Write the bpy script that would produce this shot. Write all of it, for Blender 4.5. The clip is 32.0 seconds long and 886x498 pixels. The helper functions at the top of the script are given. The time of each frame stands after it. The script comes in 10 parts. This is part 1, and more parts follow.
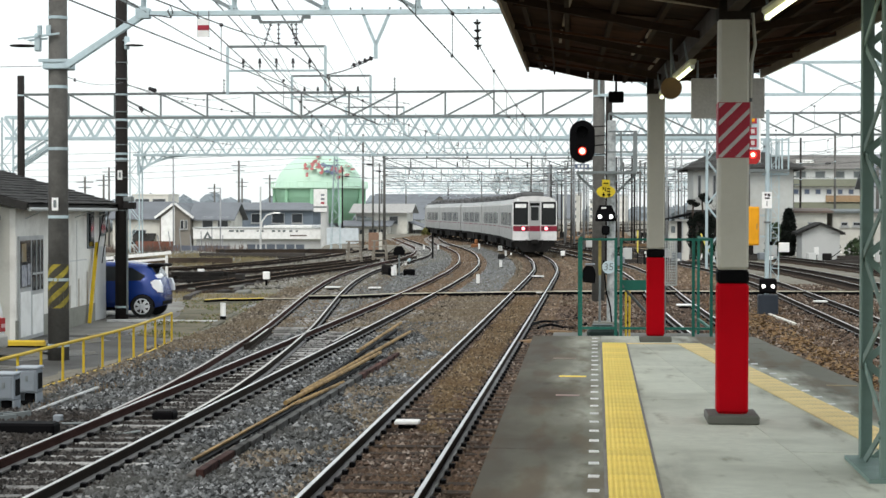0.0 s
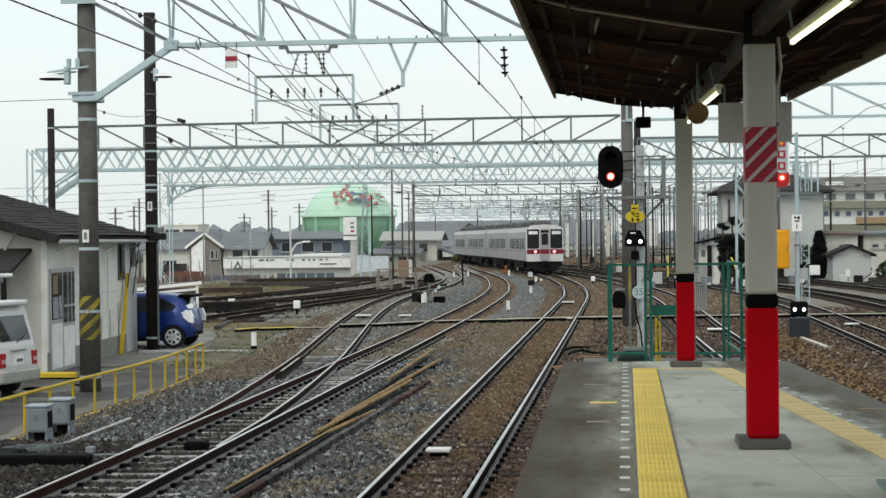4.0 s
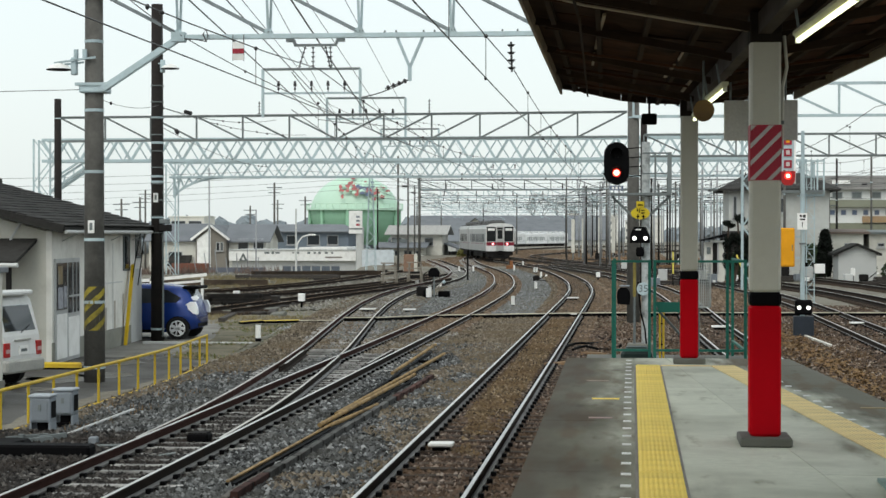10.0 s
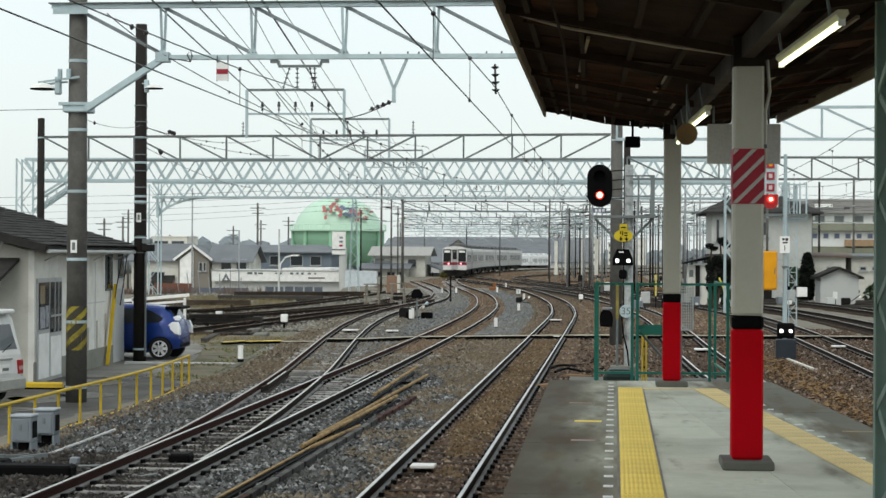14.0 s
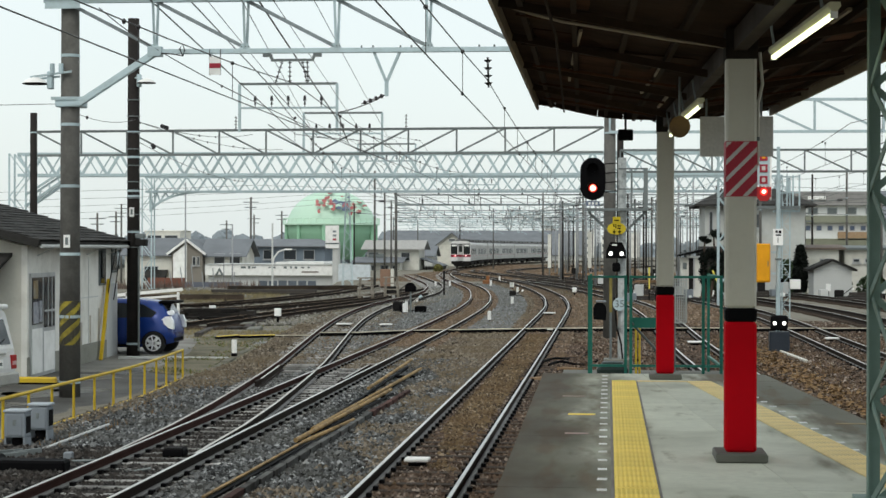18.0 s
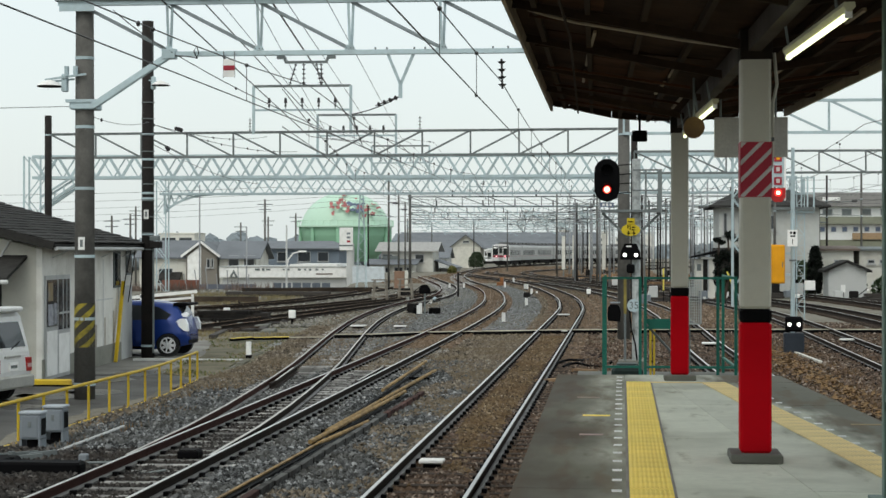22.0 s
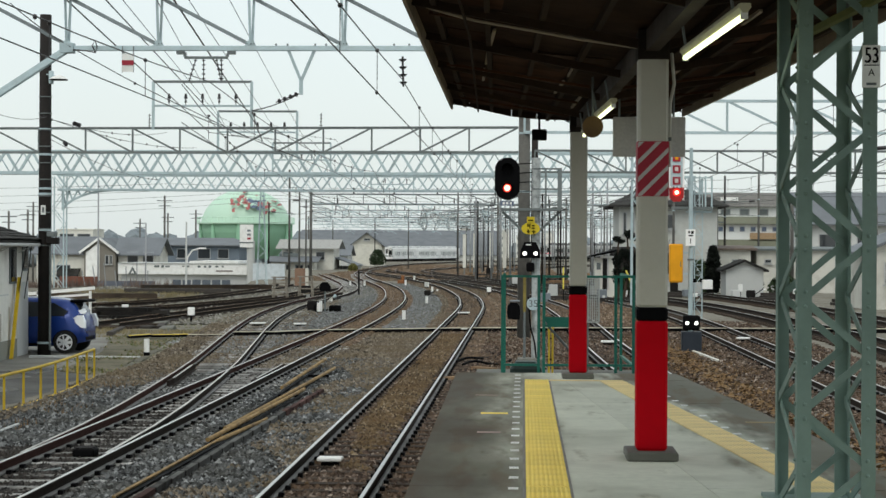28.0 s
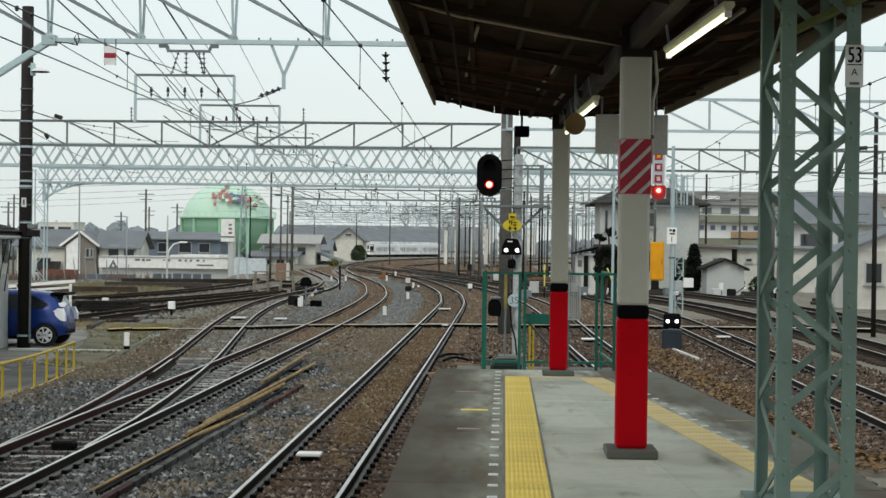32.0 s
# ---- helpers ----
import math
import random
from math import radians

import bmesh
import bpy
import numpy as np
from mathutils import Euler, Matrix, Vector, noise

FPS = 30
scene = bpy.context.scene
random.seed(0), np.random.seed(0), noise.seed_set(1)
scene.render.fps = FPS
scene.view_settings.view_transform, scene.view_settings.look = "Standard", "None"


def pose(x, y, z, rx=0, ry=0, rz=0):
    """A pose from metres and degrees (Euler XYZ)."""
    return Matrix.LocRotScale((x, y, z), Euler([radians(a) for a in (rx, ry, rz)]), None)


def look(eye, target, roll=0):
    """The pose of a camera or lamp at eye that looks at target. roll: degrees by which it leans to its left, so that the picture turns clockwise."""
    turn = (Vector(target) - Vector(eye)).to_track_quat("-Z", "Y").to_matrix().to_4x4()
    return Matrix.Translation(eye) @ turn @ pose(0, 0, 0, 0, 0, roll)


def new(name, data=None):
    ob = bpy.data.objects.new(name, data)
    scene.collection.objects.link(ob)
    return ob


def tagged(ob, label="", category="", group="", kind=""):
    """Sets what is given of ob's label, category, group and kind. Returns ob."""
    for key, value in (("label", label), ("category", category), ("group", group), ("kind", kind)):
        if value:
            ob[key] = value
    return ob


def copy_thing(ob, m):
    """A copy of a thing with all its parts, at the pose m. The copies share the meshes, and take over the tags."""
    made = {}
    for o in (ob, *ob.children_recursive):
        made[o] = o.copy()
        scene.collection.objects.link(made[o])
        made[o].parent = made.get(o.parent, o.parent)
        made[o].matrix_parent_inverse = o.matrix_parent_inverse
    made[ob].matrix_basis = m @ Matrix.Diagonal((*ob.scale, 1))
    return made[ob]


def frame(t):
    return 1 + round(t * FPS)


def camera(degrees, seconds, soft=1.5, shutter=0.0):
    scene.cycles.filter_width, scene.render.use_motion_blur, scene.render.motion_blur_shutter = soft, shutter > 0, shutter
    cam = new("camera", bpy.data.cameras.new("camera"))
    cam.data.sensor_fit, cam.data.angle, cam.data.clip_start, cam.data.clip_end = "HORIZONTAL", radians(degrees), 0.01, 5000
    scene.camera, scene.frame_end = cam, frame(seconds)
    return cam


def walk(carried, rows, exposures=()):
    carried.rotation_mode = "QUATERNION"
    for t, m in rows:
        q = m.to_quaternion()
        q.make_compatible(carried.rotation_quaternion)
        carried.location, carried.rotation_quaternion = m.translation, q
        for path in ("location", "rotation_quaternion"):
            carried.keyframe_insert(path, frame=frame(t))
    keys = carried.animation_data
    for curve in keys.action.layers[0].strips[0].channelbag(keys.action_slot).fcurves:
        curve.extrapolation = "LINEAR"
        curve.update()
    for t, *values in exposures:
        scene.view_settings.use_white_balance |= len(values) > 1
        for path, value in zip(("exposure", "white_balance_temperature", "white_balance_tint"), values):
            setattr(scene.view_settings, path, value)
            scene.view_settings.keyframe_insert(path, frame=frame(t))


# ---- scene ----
cam = camera(26.8, 32.0, 1.5)
PATH = [
    (0, (-0.077, -0.46, 2.738), (-0.241, 1.532, 2.698), 0.1),
    (0.5, (-0.076, -0.467, 2.742), (-0.237, 1.526, 2.703), 0.5),
    (1, (-0.075, -0.474, 2.741), (-0.236, 1.519, 2.705), 0.6),
    (1.5, (-0.075, -0.477, 2.743), (-0.247, 1.515, 2.717), 0.5),
    (2, (-0.075, -0.482, 2.744), (-0.255, 1.51, 2.722), 0.3),
    (2.5, (-0.073, -0.485, 2.741), (-0.257, 1.506, 2.724), 0.0),
    (3, (-0.066, -0.486, 2.744), (-0.252, 1.506, 2.731), -0.4),
    (3.5, (-0.063, -0.487, 2.748), (-0.256, 1.503, 2.737), -0.6),
    (5.5, (-0.062, -0.49, 2.75), (-0.267, 1.5, 2.738), -0.5),
    (6, (-0.058, -0.504, 2.752), (-0.267, 1.485, 2.744), -0.6),
    (6.5, (-0.058, -0.513, 2.752), (-0.277, 1.475, 2.742), -0.0),
    (7, (-0.056, -0.515, 2.748), (-0.283, 1.472, 2.735), 0.1),
    (7.5, (-0.056, -0.508, 2.745), (-0.273, 1.48, 2.729), 0.9),
    (8, (-0.056, -0.503, 2.747), (-0.261, 1.487, 2.733), 0.7),
    (8.5, (-0.056, -0.497, 2.747), (-0.261, 1.492, 2.728), 0.5),
    (9, (-0.054, -0.498, 2.746), (-0.259, 1.491, 2.722), 0.5),
    (9.5, (-0.049, -0.501, 2.75), (-0.256, 1.488, 2.73), 0.1),
    (10, (-0.048, -0.502, 2.75), (-0.25, 1.487, 2.733), -0.0),
    (10.5, (-0.048, -0.498, 2.751), (-0.247, 1.492, 2.739), 0.1),
    (11, (-0.054, -0.491, 2.749), (-0.247, 1.5, 2.737), 0.4),
    (11.5, (-0.054, -0.485, 2.75), (-0.245, 1.506, 2.736), 0.6),
    (12, (-0.054, -0.487, 2.749), (-0.236, 1.505, 2.737), 0.5),
    (12.5, (-0.053, -0.492, 2.75), (-0.229, 1.5, 2.737), 0.6),
    (13, (-0.05, -0.497, 2.753), (-0.229, 1.495, 2.747), 0.3),
    (13.5, (-0.049, -0.505, 2.752), (-0.23, 1.486, 2.755), 0.4),
    (14, (-0.048, -0.509, 2.754), (-0.232, 1.482, 2.76), 0.3),
    (14.5, (-0.049, -0.506, 2.752), (-0.232, 1.486, 2.752), 0.3),
    (16.5, (-0.049, -0.5, 2.746), (-0.224, 1.492, 2.736), 0.2),
    (17, (-0.047, -0.496, 2.75), (-0.222, 1.497, 2.739), -0.3),
    (17.5, (-0.043, -0.5, 2.753), (-0.218, 1.493, 2.745), -0.2),
    (18, (-0.046, -0.504, 2.755), (-0.223, 1.488, 2.754), 0.1),
    (18.5, (-0.044, -0.507, 2.756), (-0.225, 1.485, 2.755), 0.2),
    (19, (-0.043, -0.511, 2.754), (-0.229, 1.48, 2.758), 0.1),
    (19.5, (-0.045, -0.508, 2.751), (-0.238, 1.482, 2.76), 0.2),
    (20, (-0.045, -0.504, 2.752), (-0.239, 1.486, 2.765), 0.3),
    (20.5, (-0.044, -0.504, 2.751), (-0.241, 1.486, 2.764), 0.1),
    (21, (-0.043, -0.51, 2.75), (-0.241, 1.481, 2.762), 0.1),
    (21.5, (-0.049, -0.507, 2.751), (-0.246, 1.483, 2.756), 0.1),
    (22, (-0.049, -0.508, 2.75), (-0.241, 1.483, 2.751), -0.0),
    (22.5, (-0.047, -0.508, 2.753), (-0.237, 1.483, 2.754), -0.1),
    (23, (-0.046, -0.512, 2.753), (-0.234, 1.479, 2.756), -0.1),
    (23.5, (-0.04, -0.512, 2.753), (-0.231, 1.479, 2.754), -0.1),
    (24, (-0.038, -0.51, 2.75), (-0.232, 1.481, 2.752), -0.1),
    (24.5, (-0.037, -0.504, 2.75), (-0.223, 1.487, 2.75), -0.0),
    (25, (-0.039, -0.497, 2.75), (-0.208, 1.495, 2.747), -0.1),
    (25.5, (-0.036, -0.493, 2.751), (-0.197, 1.501, 2.746), -0.1),
    (27.5, (-0.032, -0.488, 2.75), (-0.128, 1.509, 2.747), 0.2),
    (28, (-0.028, -0.485, 2.747), (-0.114, 1.513, 2.746), 0.3),
    (28.5, (-0.026, -0.48, 2.748), (-0.107, 1.518, 2.749), 0.4),
    (29, (-0.027, -0.477, 2.75), (-0.111, 1.521, 2.75), 0.5),
    (29.5, (-0.03, -0.478, 2.751), (-0.11, 1.521, 2.749), 0.8),
    (30, (-0.034, -0.48, 2.75), (-0.108, 1.519, 2.745), 0.9),
    (30.5, (-0.031, -0.477, 2.75), (-0.101, 1.521, 2.744), 0.9),
    (31, (-0.029, -0.469, 2.747), (-0.097, 1.53, 2.741), 1.0),
    (31.5, (-0.032, -0.463, 2.746), (-0.097, 1.536, 2.74), 0.8),
    (32, (-0.029, -0.461, 2.746), (-0.095, 1.538, 2.741), 0.8),
]
# the clip's camera starts brighter and settles
EXPOSURES = [(0, 0.3, 6500.0, 8.0), (1.5, 0.218, 6500.0, 7.0), (3, 0.02, 6500.0, 5.5), (5, -0.06, 6500.0, 5.0), (9, -0.031, 6500.0, 4.8947), (14, -0.054, 6500.0, 4.7632), (19, -0.097, 6500.0, 4.6316), (22, -0.145, 6500.0, 4.5526), (24, -0.15, 6500.0, 4.5), (25, -0.16, 6500.0, 4.5), (28, -0.15, 6500.0, 4.5), (32, -0.17, 6500.0, 4.5)]
walk(cam, [(t, look(eye, target, roll)) for t, eye, target, roll in PATH], EXPOSURES)

# ---- world and light: an even, bright overcast ----
world = bpy.data.worlds.new("overcast_sky")
scene.world = world
world.use_nodes = True
wn, wl = world.node_tree.nodes, world.node_tree.links
wn.clear()
sky = wn.new("ShaderNodeTexSky")
sky.sky_type, sky.sun_disc = "NISHITA", False
sky.sun_elevation, sky.sun_rotation = radians(52), radians(200)
sky.air_density, sky.dust_density, sky.altitude = 1.0, 4.0, 50
bg_sky = wn.new("ShaderNodeBackground")
bg_sky.inputs[1].default_value = 0.05
wl.new(sky.outputs[0], bg_sky.inputs[0])
bg_cloud = wn.new("ShaderNodeBackground")
cloud_noise = wn.new("ShaderNodeTexNoise")
cloud_noise.inputs["Scale"].default_value = 2.2
cloud_noise.inputs["Detail"].default_value = 4
cloud_ramp = wn.new("ShaderNodeValToRGB")
cloud_ramp.color_ramp.elements[0].color = (0.83, 0.877, 0.888, 1)
cloud_ramp.color_ramp.elements[1].color = (0.948, 0.982, 0.985, 1)
wl.new(cloud_noise.outputs[0], cloud_ramp.inputs[0])
wl.new(cloud_ramp.outputs[0], bg_cloud.inputs[0])
bg_cloud.inputs[1].default_value = 0.92
sky_sum = wn.new("ShaderNodeAddShader")
wl.new(bg_sky.outputs[0], sky_sum.inputs[0])
wl.new(bg_cloud.outputs[0], sky_sum.inputs[1])
wout = wn.new("ShaderNodeOutputWorld")
wl.new(sky_sum.outputs[0], wout.inputs[0])

sun_data = bpy.data.lights.new("sun", "SUN")
sun_data.energy, sun_data.angle, sun_data.color = 0.9, radians(25), (1.0, 0.97, 0.93)
sun = new("sun", sun_data)
sun.matrix_world = look((-10, -30, 60), (0, 20, 0))
scene.view_settings.exposure = 0.0


# ---- materials ----
def mat(name, col, rough=0.7, metal=0.0, var=0.25, fine=30.0, coarse=2.5, bump=0.15, dirt=None, dirt_amt=0.4, rnd=0.12, spec=0.22):
    """A surface with fine grain, coarse stains of a second colour, a light bump and a little change from piece to piece."""
    m = bpy.data.materials.new(name)
    m.use_nodes = True
    nt = m.node_tree
    n, l = nt.nodes, nt.links
    b = n["Principled BSDF"]
    b.inputs["Metallic"].default_value = metal
    b.inputs["Specular IOR Level"].default_value = spec
    tc = n.new("ShaderNodeTexCoord")
    g = n.new("ShaderNodeTexNoise")
    g.inputs["Scale"].default_value, g.inputs["Detail"].default_value, g.inputs["Roughness"].default_value = fine, 5, 0.65
    c = n.new("ShaderNodeTexNoise")
    c.inputs["Scale"].default_value, c.inputs["Detail"].default_value, c.inputs["Roughness"].default_value = coarse, 6, 0.6
    l.new(tc.outputs["Object"], g.inputs["Vector"])
    l.new(tc.outputs["Object"], c.inputs["Vector"])
    dirt = dirt or tuple(v * 0.55 for v in col)
    r = n.new("ShaderNodeValToRGB")
    r.color_ramp.elements[0].position, r.color_ramp.elements[1].position = 0.45, 0.72
    r.color_ramp.elements[0].color, r.color_ramp.elements[1].color = (0, 0, 0, 1), (dirt_amt,) * 3 + (1,)
    l.new(c.outputs[0], r.inputs[0])
    mx = n.new("ShaderNodeMixRGB")
    mx.inputs[1].default_value, mx.inputs[2].default_value = (*col, 1), (*dirt, 1)
    l.new(r.outputs[0], mx.inputs[0])
    mr = n.new("ShaderNodeMapRange")
    mr.inputs[3].default_value, mr.inputs[4].default_value = 1 - var, 1 + var
    l.new(g.outputs[0], mr.inputs[0])
    oi = n.new("ShaderNodeObjectInfo")
    ri = n.new("ShaderNodeMapRange")
    ri.inputs[3].default_value, ri.inputs[4].default_value = 1 - rnd, 1 + rnd
    l.new(oi.outputs["Random"], ri.inputs[0])
    mu = n.new("ShaderNodeMath")
    mu.operation = "MULTIPLY"
    l.new(mr.outputs[0], mu.inputs[0])
    l.new(ri.outputs[0], mu.inputs[1])
    hv = n.new("ShaderNodeHueSaturation")
    l.new(mu.outputs[0], hv.inputs["Value"])
    l.new(mx.outputs[0], hv.inputs["Color"])
    l.new(hv.outputs[0], b.inputs["Base Color"])
    rr = n.new("ShaderNodeMapRange")
    rr.inputs[3].default_value, rr.inputs[4].default_value = max(rough - 0.15, 0.05), min(rough + 0.15, 1)
    l.new(c.outputs[0], rr.inputs[0])
    l.new(rr.outputs[0], b.inputs["Roughness"])
    if bump:
        bp = n.new("ShaderNodeBump")
        bp.inputs["Strength"].default_value, bp.inputs["Distance"].default_value = bump, 0.02
        l.new(g.outputs[0], bp.inputs["Height"])
        l.new(bp.outputs[0], b.inputs["Normal"])
    return m


def glow(name, col, strength):
    m = bpy.data.materials.new(name)
    m.use_nodes = True
    b = m.node_tree.nodes["Principled BSDF"]
    b.inputs["Base Color"].default_value = (*col, 1)
    b.inputs["Emission Color"].default_value = (*col, 1)
    b.inputs["Emission Strength"].default_value = strength
    return m


def glass(name, col, rough=0.06):
    m = bpy.data.materials.new(name)
    m.use_nodes = True
    b = m.node_tree.nodes["Principled BSDF"]
    b.inputs["Base Color"].default_value = (*col, 1)
    b.inputs["Roughness"].default_value = rough
    b.inputs["Specular IOR Level"].default_value = 0.7
    return m


def stones(name, cols, dirt):
    """Loose stones: each one takes its own shade."""
    m = bpy.data.materials.new(name)
    m.use_nodes = True
    n, l = m.node_tree.nodes, m.node_tree.links
    b = n["Principled BSDF"]
    b.inputs["Roughness"].default_value = 0.9
    b.inputs["Specular IOR Level"].default_value = 0.25
    ge = n.new("ShaderNodeNewGeometry")
    r = n.new("ShaderNodeValToRGB")
    while len(r.color_ramp.elements) < len(cols):
        r.color_ramp.elements.new(0.5)
    for k, c in enumerate(cols):
        r.color_ramp.elements[k].position = k / (len(cols) - 1)
        r.color_ramp.elements[k].color = (*c, 1)
    l.new(ge.outputs["Random Per Island"], r.inputs[0])
    tc = n.new("ShaderNodeTexCoord")
    c = n.new("ShaderNodeTexNoise")
    c.inputs["Scale"].default_value, c.inputs["Detail"].default_value = 0.7, 5
    l.new(tc.outputs["Object"], c.inputs["Vector"])
    rr = n.new("ShaderNodeValToRGB")
    rr.color_ramp.elements[0].position, rr.color_ramp.elements[1].position = 0.42, 0.68
    rr.color_ramp.elements[0].color, rr.color_ramp.elements[1].color = (0, 0, 0, 1), (0.75, 0.75, 0.75, 1)
    l.new(c.outputs[0], rr.inputs[0])
    mx = n.new("ShaderNodeMixRGB")
    mx.inputs[2].default_value = (*dirt, 1)
    l.new(rr.outputs[0], mx.inputs[0])
    l.new(r.outputs[0], mx.inputs[1])
    l.new(mx.outputs[0], b.inputs["Base Color"])
    return m


M_BALLAST = stones("grey_ballast_stone", [(0.005, 0.0052, 0.0053), (0.064, 0.0665, 0.067), (0.16, 0.166, 0.168), (0.012, 0.0126, 0.0126), (0.36, 0.37, 0.37)], (0.064, 0.063, 0.056))
M_RUSTBED = stones("rust_brown_ballast_stone", [(0.006, 0.0045, 0.004), (0.075, 0.052, 0.04), (0.165, 0.118, 0.09), (0.018, 0.012, 0.009), (0.36, 0.30, 0.25)], (0.10, 0.062, 0.034))
M_DARKBED = stones("near_black_ballast_stone", [(0.006, 0.006, 0.006), (0.022, 0.02, 0.019), (0.06, 0.055, 0.05), (0.01, 0.009, 0.008), (0.16, 0.15, 0.14)], (0.022, 0.016, 0.012))
M_FARBED = stones("sun_bleached_brown_ballast_stone", [(0.05, 0.035, 0.024), (0.13, 0.092, 0.063), (0.195, 0.142, 0.098), (0.075, 0.053, 0.037), (0.30, 0.235, 0.18)], (0.145, 0.097, 0.055))
M_SIDEBED = stones("dark_brown_grey_siding_stone", [(0.04, 0.039, 0.034), (0.155, 0.15, 0.132), (0.265, 0.257, 0.23), (0.075, 0.072, 0.063), (0.42, 0.41, 0.38)], (0.165, 0.153, 0.115))
M_PALEBED = stones("pale_grey_tan_ballast_stone", [(0.035, 0.036, 0.032), (0.15, 0.152, 0.14), (0.26, 0.263, 0.25), (0.07, 0.07, 0.064), (0.40, 0.40, 0.385)], (0.125, 0.112, 0.08))
M_TANBED = stones("tan_brown_ballast_stone", [(0.03, 0.024, 0.018), (0.122, 0.100, 0.074), (0.20, 0.168, 0.128), (0.055, 0.045, 0.034), (0.29, 0.25, 0.20)], (0.125, 0.096, 0.056))
M_OCHREBED = stones("ochre_stained_ballast_stone", [(0.010, 0.007, 0.005), (0.105, 0.072, 0.038), (0.17, 0.12, 0.064), (0.035, 0.023, 0.013), (0.30, 0.235, 0.16)], (0.105, 0.065, 0.030))
M_BLUEBED = stones("blue_grey_ballast_stone", [(0.04, 0.041, 0.041), (0.13, 0.134, 0.134), (0.205, 0.213, 0.215), (0.075, 0.077, 0.077), (0.32, 0.33, 0.335)], (0.14, 0.138, 0.122))
M_GROUND = mat("yard_ground", (0.175, 0.163, 0.132), 0.95, var=0.7, fine=7, coarse=0.3, bump=0.8, dirt=(0.085, 0.076, 0.06), dirt_amt=0.85, spec=0.15)
M_ASPHALT = mat("old_damp_asphalt", (0.082, 0.08, 0.074), 0.7, var=0.35, fine=14, coarse=0.55, bump=0.3, dirt=(0.028, 0.026, 0.024), dirt_amt=0.9, spec=0.2)
M_PAVED = mat("pale_worn_paving", (0.19, 0.185, 0.168), 0.8, var=0.3, fine=9, coarse=0.5, bump=0.25, dirt=(0.09, 0.08, 0.065), dirt_amt=0.9)
M_CONC_D = mat("worn_dark_concrete", (0.16, 0.16, 0.14), 0.8, var=0.18, fine=16, coarse=1.0, bump=0.2, dirt=(0.09, 0.09, 0.07), dirt_amt=0.7)
M_POLE = mat("weathered_concrete_pole", (0.118, 0.114, 0.105), 0.85, var=0.3, fine=14, coarse=1.1, bump=0.25, dirt=(0.045, 0.043, 0.04), dirt_amt=0.9)
M_POLE_D = mat("tarred_dark_pole", (0.022, 0.020, 0.019), 0.8, var=0.3, fine=14, coarse=2, bump=0.3, dirt=(0.045, 0.035, 0.03), spec=0.1)
M_YELLOW = mat("tactile_yellow", (0.92, 0.70, 0.15), 0.7, var=0.1, fine=25, coarse=1.8, bump=0.1, dirt=(0.72, 0.53, 0.13), dirt_amt=0.6, rnd=0.05)
M_PALEYEL = mat("faded_tactile_yellow", (0.86, 0.69, 0.33), 0.75, var=0.1, fine=25, coarse=1.8, bump=0.1, dirt=(0.5, 0.42, 0.28), dirt_amt=0.6, rnd=0.05)
M_WHITE = mat("white_paint", (0.80, 0.80, 0.78), 0.55, var=0.08, fine=20, coarse=2, bump=0.05, dirt=(0.5, 0.49, 0.46), dirt_amt=0.5)
M_CREAM = mat("cream_column_paint", (0.45, 0.435, 0.375), 0.5, var=0.06, fine=20, coarse=1.5, bump=0.05, dirt=(0.40, 0.38, 0.32), dirt_amt=0.5)
M_RED = mat("red_column_paint", (0.50, 0.003, 0.010), 0.7, var=0.08, fine=20, coarse=2.5, bump=0.05, dirt=(0.33, 0.003, 0.008), spec=0.04)
M_BLACK = mat("black_paint", (0.004, 0.004, 0.0045), 0.65, var=0.2, bump=0.05, spec=0.04)
M_STRIPE_R = mat("faded_red_stripe", (0.34, 0.03, 0.05), 0.55, var=0.1)
M_STRIPE_W = mat("greyed_white_stripe", (0.50, 0.46, 0.44), 0.55, var=0.1)
M_STEEL = mat("galvanised_blue_grey_steel", (0.435, 0.53, 0.56), 0.5, 0.3, var=0.12, fine=12, coarse=2, bump=0.05, dirt=(0.30, 0.33, 0.32))
M_STEEL_D = mat("dull_dark_steel", (0.16, 0.18, 0.18), 0.6, 0.3, var=0.15, fine=12, coarse=2, bump=0.05)
M_GREENST = mat("grey_green_painted_steel", (0.195, 0.275, 0.24), 0.55, 0.0, var=0.1, fine=16, coarse=2.2, bump=0.08, dirt=(0.11, 0.15, 0.13), dirt_amt=0.5)
M_FENCE = mat("dark_green_fence_paint", (0.022, 0.155, 0.115), 0.5, var=0.12)
M_YFENCE = mat("yellow_fence_paint", (0.54, 0.38, 0.025), 0.55, var=0.15, dirt=(0.34, 0.22, 0.05), dirt_amt=0.6)
M_RAILTOP = mat("polished_rail_head", (0.60, 0.59, 0.57), 0.36, 0.85, var=0.12, fine=8, coarse=1, bump=0.02)
M_RAILTOP_D = mat("dull_rail_head", (0.47, 0.45, 0.42), 0.45, 0.6, var=0.15, fine=8, coarse=1, bump=0.03)
M_RAIL = mat("rusty_rail_side", (0.023, 0.018, 0.015), 0.9, var=0.3, fine=25, coarse=3, bump=0.2, dirt=(0.045, 0.03, 0.02), spec=0.08)
M_RAIL_R = mat("red_brown_rust_rail", (0.048, 0.022, 0.018), 0.85, var=0.25, fine=25, coarse=3, bump=0.2, spec=0.08)
# Rail foot paler than the web: its highlight is in the colour
M_FOOT = mat("highlit_grey_rail_foot", (0.17, 0.165, 0.16), 0.6, 0.3, var=0.3, fine=9, coarse=1.5, bump=0.1, dirt=(0.06, 0.05, 0.045), dirt_amt=0.7)
